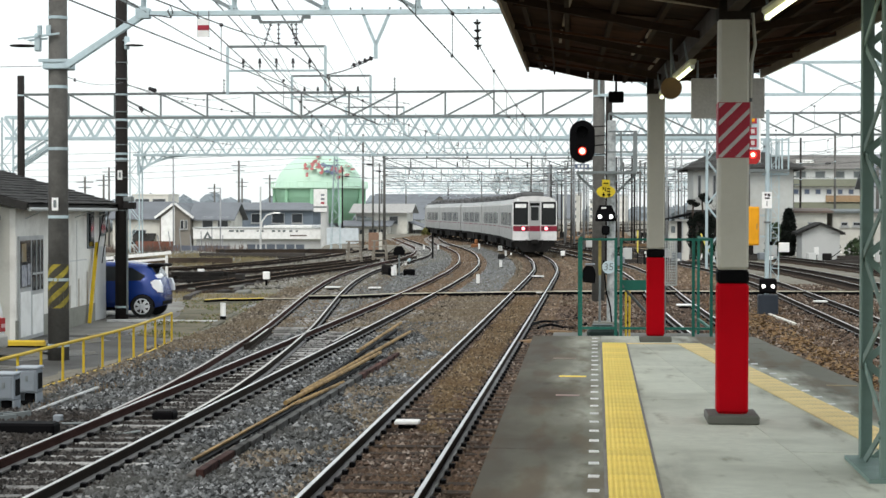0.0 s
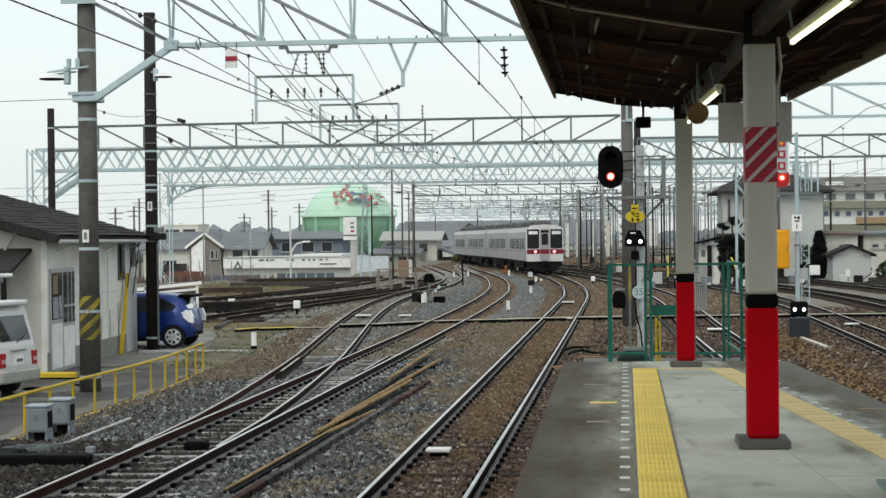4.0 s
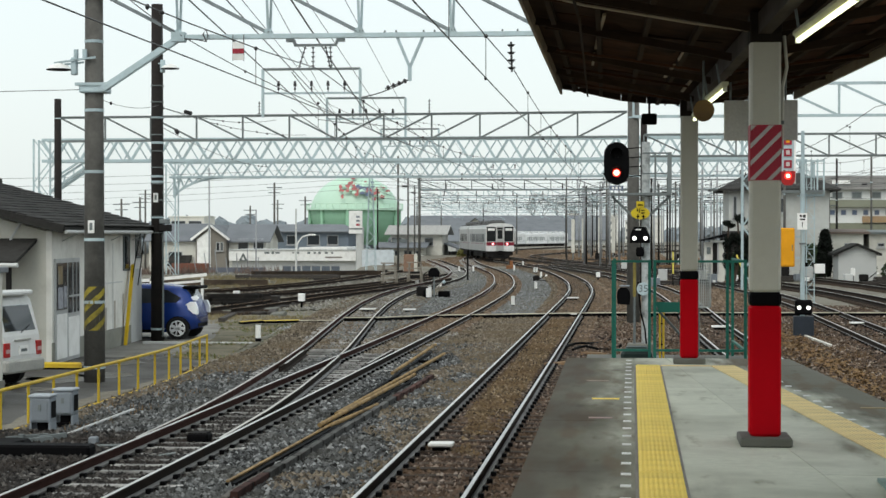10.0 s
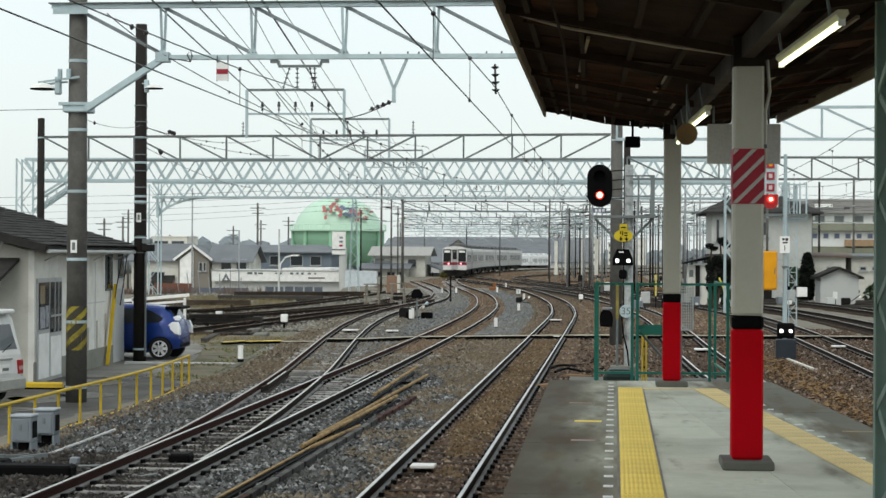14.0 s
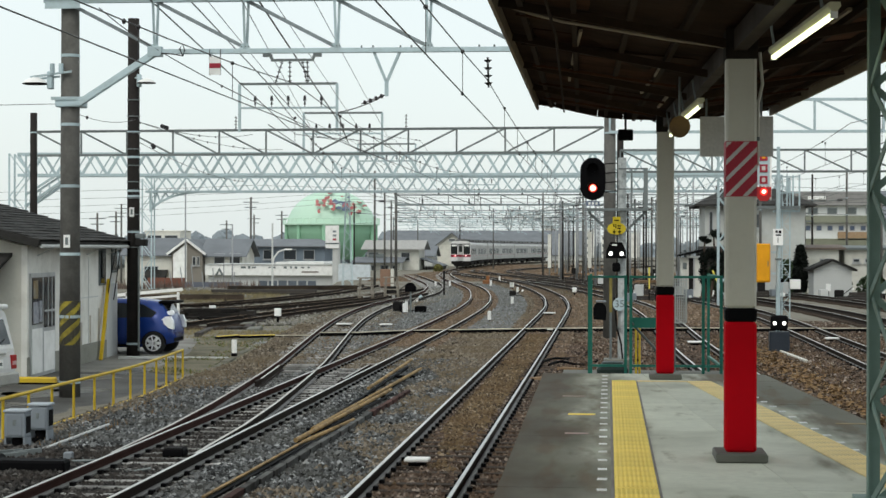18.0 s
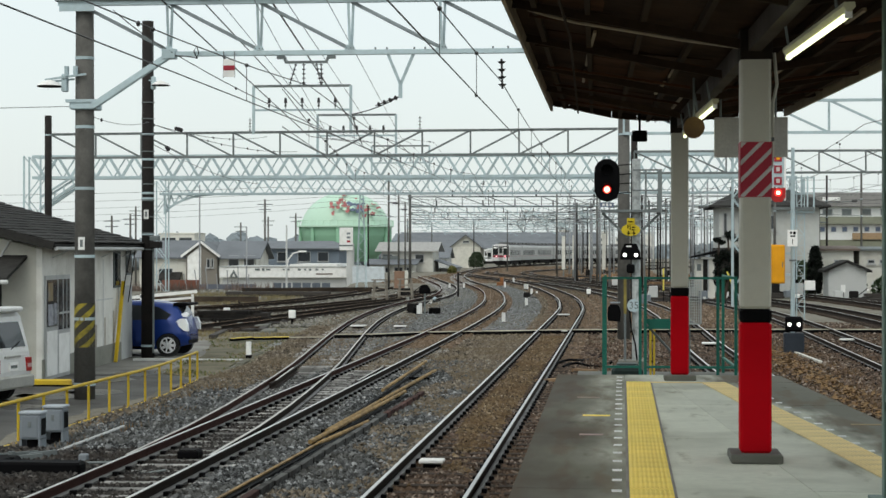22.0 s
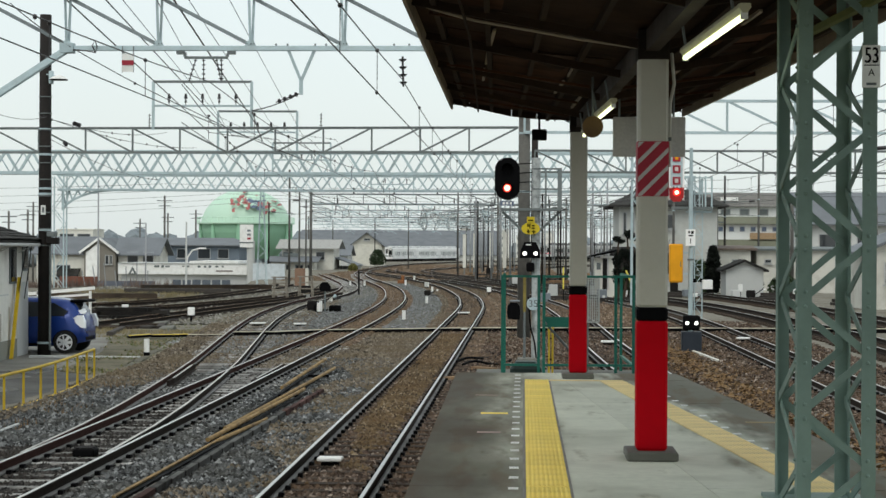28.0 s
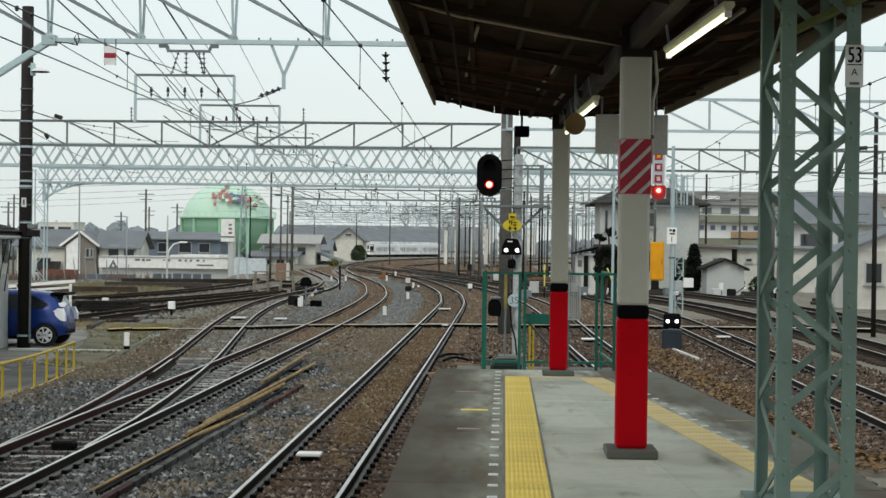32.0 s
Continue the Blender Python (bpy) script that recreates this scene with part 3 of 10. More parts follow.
def track(name, ctrl, label, web, sleeper, near=(0, 90), skip=None, gap=0.62, head=None, dz=0.0):
    """Two rails on sleepers: the sleepers of the near stretch are pieces of their own, the far ones one mesh."""
    path = smooth_path(ctrl, 0.5)
    t = thing(name, label, "railway track", pose(0, 0, dz), kind="structure")
    pts = [Vector((x, y, 0)) for x, y, _ in path]
    keep = [k for k in range(len(pts)) if pts[k].y < 60 and k % 8 == 0 or pts[k].y >= 60 and k % 3 == 0]
    line = [pts[k] for k in keep]
    sides = []
    for k, p in enumerate(line):
        d = (line[min(k + 1, len(line) - 1)] - line[max(k - 1, 0)]).normalized()
        sides.append(Vector((d.y, -d.x, 0)))
    for s in (-0.566, 0.566):
        rail = part("rail", Geo().sweep([p + n * s for p, n in zip(line, sides)], RAIL_WEB), web[0] if s < 0 else web[1], t, "worn steel rail with a polished head")
        part("rail_head", Geo().sweep([p + n * s + Vector((0, 0, 0.0005)) for p, n in zip(line, sides)], RAIL_HEAD), head or M_RAILTOP, rail)
        if near[0] < 100:
            part("rail_foot", Geo().sweep([p + n * s for p, n in zip(line, sides) if p.y < 110], RAIL_FOOT), M_FOOT, rail, "rail foot with its highlight in the grey")
    far, clips = Geo(), Geo()
    for s in np.arange(0.2, path[-1, 2], gap):
        p, q = at_path(path, s), at_path(path, s + 0.3)
        if skip and skip(p):
            continue
        a = math.atan2(q.y - p.y, q.x - p.x) - math.pi / 2
        w = random.uniform(-0.015, 0.015)
        if near[0] <= p.y <= near[1] + 20:
            m = Matrix.Translation((p.x, p.y, 0)) @ Matrix.Rotation(a, 4, "Z")
            for r in (-0.566, 0.566):
                for d in (-1, 1):
                    g = Geo().box(min(r + d * 0.072, r + d * 0.135), max(r + d * 0.072, r + d * 0.135), -0.05, 0.05, -0.16, -0.105)
                    clips.add([tuple(m @ Vector(v)) for v in g.v], g.f)
        if near[0] <= p.y <= near[1]:
            part("sleeper", sleeper, None, t, m=Matrix.Translation((p.x, p.y, w * 0.6)) @ Matrix.Rotation(a + w, 4, "Z"))
        else:
            m = Matrix.Translation((p.x, p.y, 0)) @ Matrix.Rotation(a, 4, "Z")
            g = Geo().box(-1.0, 1.0, -0.11, 0.11, -0.3, -0.155)
            far.add([tuple(m @ Vector(v)) for v in g.v], g.f)
    if far.v:
        tagged(part("sleepers", far, sleeper.materials[0], t), kind="stuff")
    if clips.v:
        # Clips are black so that they also carry the sleepers' shadows
        tagged(part("rail_fastenings", clips, M_BLACK, t), kind="stuff")
    return path


PATH_A = track("railway_track", LINE_A, "platform-side main track with bright rails on brown ballast", (M_RAIL, M_RAIL), SLEEPER_W, (14, 85))
PATH_B = track("railway_track", LINE_B, "second track with a turnout and pale concrete sleepers", (M_RAIL_R, M_RAIL), SLEEPER_P, (14, 85))
PATH_C = track("railway_track", LINE_C, "turnout track that branches off towards the sidings", (M_RAIL_R, M_RAIL), SLEEPER_P, (40, 85), skip=lambda p: p.y < 36, head=M_RAILTOP_D)
PATH_D = track("railway_track", LINE_D, "yard track with dull rusty rails beyond the platform", (M_RAIL, M_RAIL), SLEEPER_W, (28, 60), head=M_RAILTOP_D)
track("railway_track", LINE_E, "track along the far side of the island platform", (M_RAIL, M_RAIL), SLEEPER_W, (24, 60))
PATH_F = track("railway_track", LINE_F, "yard track with dull rusty rails", (M_RAIL, M_RAIL), SLEEPER_W, (500, 501), head=M_RAILTOP_D)
PATH_G = track("railway_track", LINE_G, "outer yard track with dull rusty rails", (M_RAIL, M_RAIL), SLEEPER_W, (500, 501), head=M_RAILTOP_D)
track("railway_track", LINE_H, "siding with dark rails between the sheds", (M_RAIL, M_RAIL), SLEEPER_W, (500, 501), head=M_RAIL_T)
track("railway_track", LINE_I, "outer siding with dark rails", (M_RAIL, M_RAIL), SLEEPER_W, (500, 501), head=M_RAIL_T)
track("railway_track", LINE_J, "outermost siding with rust-brown rail heads", (M_RAIL, M_RAIL), SLEEPER_W, (500, 501), head=M_RAIL_T)
track("railway_track", LINE_P, "far track under a standing train", (M_RAIL, M_RAIL), SLEEPER_W, (500, 501), head=M_RAILTOP_D, dz=-0.82)


def scatter(name, label, material, where, n, size, seed):
    """Loose ballast: n stones laid by where(rng), which gives arrays of x, y, z."""
    rng = np.random.default_rng(seed)
    x, y, z = where(rng, n)
    n = len(x)
    base = np.array([(1, 0, 0), (0, 1, 0), (-1, 0, 0), (0, -1, 0), (0, 0, 0.8), (0, 0, -0.6)], float)
    r = size * rng.uniform(0.55, 1.25, (n, 1, 3)) * rng.uniform(0.7, 1.2, (n, 1, 1))
    v = base[None] * r * rng.uniform(0.75, 1.25, (n, 6, 1))
    a = rng.uniform(0, 6.283, n)
    tlt = rng.uniform(-0.5, 0.5, n)
    c, s = np.cos(a)[:, None], np.sin(a)[:, None]
    vx, vy, vz = v[..., 0], v[..., 1], v[..., 2]
    vz = vz + vx * tlt[:, None]
    v = np.stack([c * vx - s * vy + x[:, None], s * vx + c * vy + y[:, None], vz + z[:, None]], -1).reshape(-1, 3)
    f = np.array([(0, 1, 4), (1, 2, 4), (2, 3, 4), (3, 0, 4), (1, 0, 5), (2, 1, 5), (3, 2, 5), (0, 3, 5)])
    f = (f[None] + (np.arange(n) * 6)[:, None, None]).reshape(-1, 3)
    me = bpy.data.meshes.new(name)
    me.from_pydata(v.tolist(), [], f.tolist())
    me.materials.append(material)
    tagged(new(name, me), label, "ballast", kind="stuff")


def lay(x0, x1, y0, y1, z0=-0.2, zr=0.04, bias=1.8):
    """Stones over a rectangle, closer together towards its near end."""
    def where(rng, n):
        return rng.uniform(x0, x1, n), y0 + (y1 - y0) * rng.uniform(0, 1, n) ** bias, z0 + rng.uniform(-zr, zr, n)
    return where


def lay_along(path, w, s0, s1, z0=-0.18, zr=0.03, bias=1.6, off=0.0):
    def where(rng, n):
        s = s0 + (s1 - s0) * rng.uniform(0, 1, n) ** bias
        return np.interp(s, path[:, 2], path[:, 0]) + off + rng.uniform(-w, w, n), np.interp(s, path[:, 2], path[:, 1]), z0 + rng.uniform(-zr, zr, n)
    return where


scatter("ballast", "loose grey ballast stones between the tracks", M_BALLAST, lay(-5.15, -3.1, 16, 48, z0=-0.19), 38000, 0.046, 3)
scatter("ballast", "loose grey ballast stones beside the path", M_BALLAST, lay(-9.1, -7.05, 17, 42), 34000, 0.046, 13)
scatter("ballast", "tan-brown stones along the foot of the yellow fence", M_TANBED, lay(-9.2, -8.7, 22, 43, z0=-0.185, bias=1.2), 3500, 0.046, 41)
scatter("ballast", "dark ballast round the point machine", M_DARKBED, lay(-9.4, -7.0, 16, 25.8, z0=-0.155, bias=1.0), 17000, 0.046, 27)
scatter("ballast", "tan-stained ballast beside the path's end", M_TANBED, lay(-9.5, -8.0, 38, 49, z0=-0.185, bias=1.0), 7000, 0.046, 23)
scatter("ballast", "dark ballast under the turnout", M_DARKBED, lay(-7.2, -5.0, 16, 44, z0=-0.218), 34000, 0.042, 14)
scatter("ballast", "grey ballast heaped against the turnout's sleeper ends", M_BALLAST, lay(-7.3, -6.85, 16, 46, z0=-0.20), 9000, 0.042, 15)
scatter("ballast", "grey ballast heaped against the second track's sleeper ends", M_BALLAST, lay(-5.35, -5.0, 16, 46, z0=-0.19), 7000, 0.042, 25)
scatter("ballast", "dark rust-brown ballast under the platform-side track", M_RUSTBED, lay(-3.25, -0.9, 15, 56, z0=-0.188, zr=0.02), 46000, 0.042, 4)
def brown_mix(rng, n):
    """Brown stones in patches beside the platform-side track."""
    x, y, z = lay(-4.25, -3.0, 16, 62, z0=-0.17, zr=0.03, bias=1.2)(rng, n)
    keep = np.array([noise.noise((a * 1.3, b * 0.5, 9)) + (a + 3.9) * 0.5 + min((b - 30) * 0.02, 0.4) > rng.uniform(-0.1, 0.3) for a, b in zip(x, y)])
    return x[keep], y[keep], z[keep]


def ochre_patch(rng, n):
    """Ochre stones in patches that thicken away from the platform."""
    x, y, z = lay(-2.7, -2.02, 20, 62, z0=-0.165, zr=0.02, bias=1.0)(rng, n)
    keep = np.array([noise.noise((a * 1.6, b * 0.45, 2)) + min((b - 27) * 0.09, 0.7) > rng.uniform(-0.15, 0.25) for a, b in zip(x, y)])
    return x[keep], y[keep], z[keep]


scatter("ballast", "ochre-stained ballast between the platform-side rails", M_OCHREBED, ochre_patch, 16000, 0.044, 24)
scatter("ballast", "near-black stones between the turnout's sleepers", M_DARKBED, lay(-6.7, -5.45, 16, 32, z0=-0.182, zr=0.015, bias=1.2), 9000, 0.038, 73)
scatter("ballast", "tan and brown ballast round the turnout track", M_TANBED, lay_along(PATH_C, 1.9, 22, 78, z0=-0.2, bias=1.1), 24000, 0.058, 5)
scatter("ballast", "grey ballast between the turnout track and the second track", M_BALLAST, lay(-9.8, -6.7, 60, 100, z0=-0.215, bias=1.2), 9000, 0.062, 55)
scatter("ballast", "brown-grey stones mixed into the ballast between the tracks", M_TANBED, brown_mix, 30000, 0.046, 56)
scatter("ballast", "tan-brown ballast between the main tracks", M_TANBED, lay(-7.2, -3.0, 44, 84, bias=1.3), 24000, 0.06, 35)
scatter("ballast", "rust-brown ballast along the curve of the main track", M_FARBED, lay_along(PATH_A, 1.15, 60, 175, z0=-0.19, zr=0.02), 20000, 0.06, 6)
scatter("ballast", "rust-brown ballast along the second track's curve", M_FARBED, lay_along(PATH_B, 1.0, 66, 165, z0=-0.165), 15000, 0.06, 7)
scatter("ballast", "grey ballast beside the curving tracks", M_PALEBED, lay_along(PATH_B, 2.3, 85, 170, z0=-0.22), 7000, 0.07, 8)
scatter("ballast", "tan-brown stones beside the main track's curve", M_TANBED, lay_along(PATH_A, 2.7, 70, 165, z0=-0.20, bias=1.2), 16000, 0.062, 58)
scatter("ballast", "blue-grey ballast strip beside the second track's curve", M_BLUEBED, lay_along(PATH_B, 0.75, 78, 160, z0=-0.17, bias=1.1, off=1.75), 15000, 0.06, 61)
scatter("ballast", "smooth grey ballast on the outside of the second track", M_BLUEBED, lay_along(PATH_B, 0.9, 62, 150, z0=-0.19, bias=1.1, off=-2.0), 15000, 0.055, 62)
scatter("ballast", "coarse brown-grey stones over the far tracks", M_FARBED, lay(-22, 4, 165, 330, z0=-0.24, zr=0.03, bias=1.1), 16000, 0.16, 63)
scatter("ballast", "brown-grey ballast of the yard beyond the platform", M_RUSTBED, lay(3.0, 9.0, 26, 75, z0=-0.175, bias=1.4), 30000, 0.048, 9)
scatter("ballast", "brown ballast beyond the platform end", M_RUSTBED, lay(-1.2, 3.2, 27, 75, z0=-0.19, bias=1.3), 22000, 0.05, 16)
scatter("ballast", "coarse brown stones beyond the curve", M_FARBED, lay(-2.2, 6.0, 70, 120, z0=-0.2, bias=1.2), 14000, 0.085, 17)
scatter("ballast", "dark brown-grey stones among the sidings", M_SIDEBED, lay(-18, -9.3, 70, 135, z0=-0.22, bias=1.1), 24000, 0.085, 18)
scatter("ballast", "coarse grey stones between the far sidings", M_SIDEBED, lay(-32, -16, 76, 135, z0=-0.22, bias=1.1), 14000, 0.11, 19)


# ---- the island platform ----
PZ = 1.1


def left_edge(y):
    return -0.80 - 0.008 * (y - 11)


def right_edge(y):
    return 2.62 - 0.010 * (y - 11) - 0.058 * max(y - 15.9, 0)


def build_platform():
    y1, y0 = 24.2, -6.0
    plat = thing("platform", "concrete island platform that ends in a low kerb", "platform", kind="structure")
    body = Geo()
    outline = [(left_edge(y0) + 0.12, y0), (right_edge(y0) - 0.12, y0), (right_edge(y1) - 0.12, y1 - 0.05), (left_edge(y1) + 0.12, y1 - 0.05)]
    body.prism(outline, -0.4, PZ - 0.13, "z")
    part("platform_body", body, M_CONC_D, plat, "stained concrete platform wall")
    cuts = [-6.0, -2, 1.6, 5.2, 8.85, 12.38, 15.9, 19.5, 22.95, 24.2]

    def xx(y, f):
        seam = 0.52 - 0.072 * (y - 22.57)
        return (left_edge(y), -0.02, seam, right_edge(y))[f]
    for a, b in zip(cuts, cuts[1:]):
        for k in range(3):
            g = Geo()
            top = PZ + random.uniform(-0.0015, 0.0015)
            q = [(xx(a, k) + 0.0015, a + 0.006), (xx(a, k + 1) - 0.0015, a + 0.006), (xx(b, k + 1) - 0.003, b - 0.006), (xx(b, k) + 0.003, b - 0.006)]
            g.prism(q, PZ - 0.13, top, "z")
            part("paving_slab", g, M_CONC, plat, ("dark mottled edge slab", "pale grey platform paving slab", "grey platform slab that darkens towards its edge")[k])
    part("joint_filler", Geo().prism([(left_edge(y0) + 0.02, y0), (right_edge(y0) - 0.02, y0), (right_edge(y1) - 0.02, y1 - 0.02), (left_edge(y1) + 0.02, y1 - 0.02)], PZ - 0.10, PZ - 0.02, "z"), M_CONC_D, plat, "dark joint filler")
    return plat


PLATFORM = build_platform()


def tactile_mesh(material):
    g = Geo().box(-0.149, 0.149, -0.1535, 0.1535, -0.02, 0.006)
    for k in range(9):
        x = -0.128 + k * 0.032
        g.add([(x - 0.010, -0.1532, 0.006), (x + 0.010, -0.1532, 0.006), (x + 0.010, 0.1532, 0.006), (x - 0.010, 0.1532, 0.006), (x - 0.006, -0.1532, 0.011), (x + 0.006, -0.1532, 0.011), (x + 0.006, 0.1532, 0.011), (x - 0.006, 0.1532, 0.011)],
              [(4, 5, 6, 7), (0, 1, 5, 4), (1, 2, 6, 5), (2, 3, 7, 6), (3, 0, 4, 7)])
    return g.data("tactile_block", material)


M_EDGELINE = mat("purple_grey_line", (0.27, 0.255, 0.24), 0.8, var=0.3, dirt=(0.1, 0.09, 0.09))
TACT, TACT_PALE = tactile_mesh(M_YELLOW), tactile_mesh(M_PALEYEL)
for k in range(48):
    y = 8.15 + 0.3075 * k
    part("tactile_block", TACT, None, PLATFORM, m=pose(0.15, y + (0.03 if y > 12.3 else 0), PZ + 0.004))
RS0, RS1 = Vector((1.08, 22.75)), Vector((2.02, 12.6))
RS_ANG = math.degrees(math.atan2(RS0.x - RS1.x, RS0.y - RS1.y))
for k in range(46):
    p = RS0 + (RS1 - RS0).normalized() * (0.15 + 0.3075 * k)
    part("tactile_block", TACT_PALE, None, PLATFORM, m=pose(p.x, p.y, PZ + 0.004, 0, 0, -RS_ANG))
part("bedding_line", Geo().box(-0.022, -0.001, 8.0, 22.9, PZ + 0.0005, PZ + 0.0035), M_EDGELINE, PLATFORM, "dark line beside the tactile strip")
part("bedding_line", Geo().box(0.301, 0.320, 8.0, 22.72, PZ + 0.0005, PZ + 0.0035), M_EDGELINE, PLATFORM)
part("end_line", Geo().box(0.31, 0.93, 22.72, 22.86, PZ, PZ + 0.006), M_PALEYEL, PLATFORM, "pale yellow line across the platform end")
DASH = Geo().box(-0.035, 0.035, -0.05, 0.05, 0.001, 0.006).data("white_dash", M_WHITE)
for k in range(26):
    part("white_dash", DASH, None, PLATFORM, m=pose(-0.087, 8.66 + 0.6 * k, PZ, 0, 0, random.uniform(-3, 3)))
for k in range(18):
    p = Vector((1.63, 19.78)) + (Vector((1.93, 15.58)) - Vector((1.63, 19.78))).normalized() * (-3.0 + 0.6 * k)
    part("white_dash", DASH, None, PLATFORM, m=pose(p.x, p.y, PZ, 0, 0, random.uniform(-5, 5)))
part("floor_mark", Geo().box(-0.44, -0.17, 18.0, 18.13, PZ, PZ + 0.006), M_YELLOW, PLATFORM, "short yellow stop mark")
part("floor_mark", Geo().box(-0.43, -0.22, 16.1, 16.2, PZ, PZ + 0.005), mat("worn_pink_mark", (0.42, 0.30, 0.28), 0.8), PLATFORM, "worn pinkish stop mark")
part("floor_mark", Geo().box(-0.55, -0.3, 20.3, 20.38, PZ, PZ + 0.005), mat("worn_brown_mark", (0.30, 0.24, 0.20), 0.8), PLATFORM, "worn brownish stop mark")
part("floor_mark", Geo().box(2.1, 2.38, 17.3, 17.38, PZ, PZ + 0.005), mat("worn_ochre_mark", (0.36, 0.28, 0.16), 0.8), PLATFORM, "worn ochre stop mark")


M_HEADSHADE = mat("dark_column_head_shade", (0.018, 0.014, 0.011), 0.75, var=0.3, spec=0.1)


def column(x, y, label, striped, w=0.118, zb=1.085):
    c = thing("platform_column", label, "column", pose(x, y, PZ), group="platform canopy columns")
    part("base_slab", Geo().box(-0.20, 0.20, -0.25, 0.27, 0, 0.07, 0.012), M_CONC_D, c, "rough concrete foot")
    part("red_sleeve", Geo().box(-w - 0.003, w + 0.003, -w - 0.003, w + 0.003, 0.07, zb, 0.02), M_RED, c, "deep red painted lower part")
    part("black_band", Geo().box(-w - 0.004, w + 0.004, -w - 0.004, w + 0.004, zb, zb + 0.107, 0.02), M_BLACK, c, "black band")
    part("shaft", Geo().box(-w, w, -w, w, zb + 0.107, 3.24, 0.02), M_CREAM, c, "cream painted steel shaft")
    # Near-black box put round the column head for the shade there
    part("beam_saddle", Geo().box(-w - 0.006, w + 0.006, -w - 0.05, w + 0.05, 3.13, 4.46 - PZ, 0.006), M_HEADSHADE, c, "dark box standing for the shade at the column head")
    if striped:
        band = part("warning_band", Geo().box(-w - 0.004, w + 0.004, -w - 0.004, w + 0.004, 2.06, 2.49), M_STRIPE_R, c, "red and white slanted warning band")
        for k in range(5):
            z = 1.90 + k * 0.135
            poly = [(-w, z), (w, z + 0.235), (w, z + 0.275), (-w, z + 0.04)]
            for lim, sg in ((2.064, 1), (2.486, -1)):
                out = []
                for i, p in enumerate(poly):
                    q = poly[(i + 1) % len(poly)]
                    dp, dq = (p[1] - lim) * sg, (q[1] - lim) * sg
                    if dp >= 0:
                        out.append(p)
                    if (dp > 0) != (dq > 0) and abs(dp - dq) > 1e-9:
                        u = dp / (dp - dq)
                        out.append((p[0] + (q[0] - p[0]) * u, lim))
                poly = out
            if len(poly) > 2:
                part("stripe", Geo().prism(poly, -w - 0.0065, -w - 0.004), M_STRIPE_W, band)
    return c


column(0.985, 14.22, "cream steel column with red foot and striped warning band", True)
pc = thing("column_conduit", "thin pale conduit beside the near column", "pipe")
part("pipe", Geo().tube([Vector((1.14, 14.3, 4.30)), Vector((1.16, 14.28, 4.05)), Vector((1.125, 14.25, 3.9)), Vector((1.12, 14.24, 3.4))], 0.013, 8), M_CREAM, pc)
part("clip", Geo().box(1.10, 1.135, 14.22, 14.26, 3.6, 3.63), M_STEEL_D, pc)
column(0.676, 23.3, "cream steel column with red foot at the platform end", False, 0.109, 1.065)


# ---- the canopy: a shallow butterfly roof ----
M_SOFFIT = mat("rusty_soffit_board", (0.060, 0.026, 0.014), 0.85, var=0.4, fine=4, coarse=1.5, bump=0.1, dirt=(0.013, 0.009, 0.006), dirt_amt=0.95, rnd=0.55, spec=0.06)


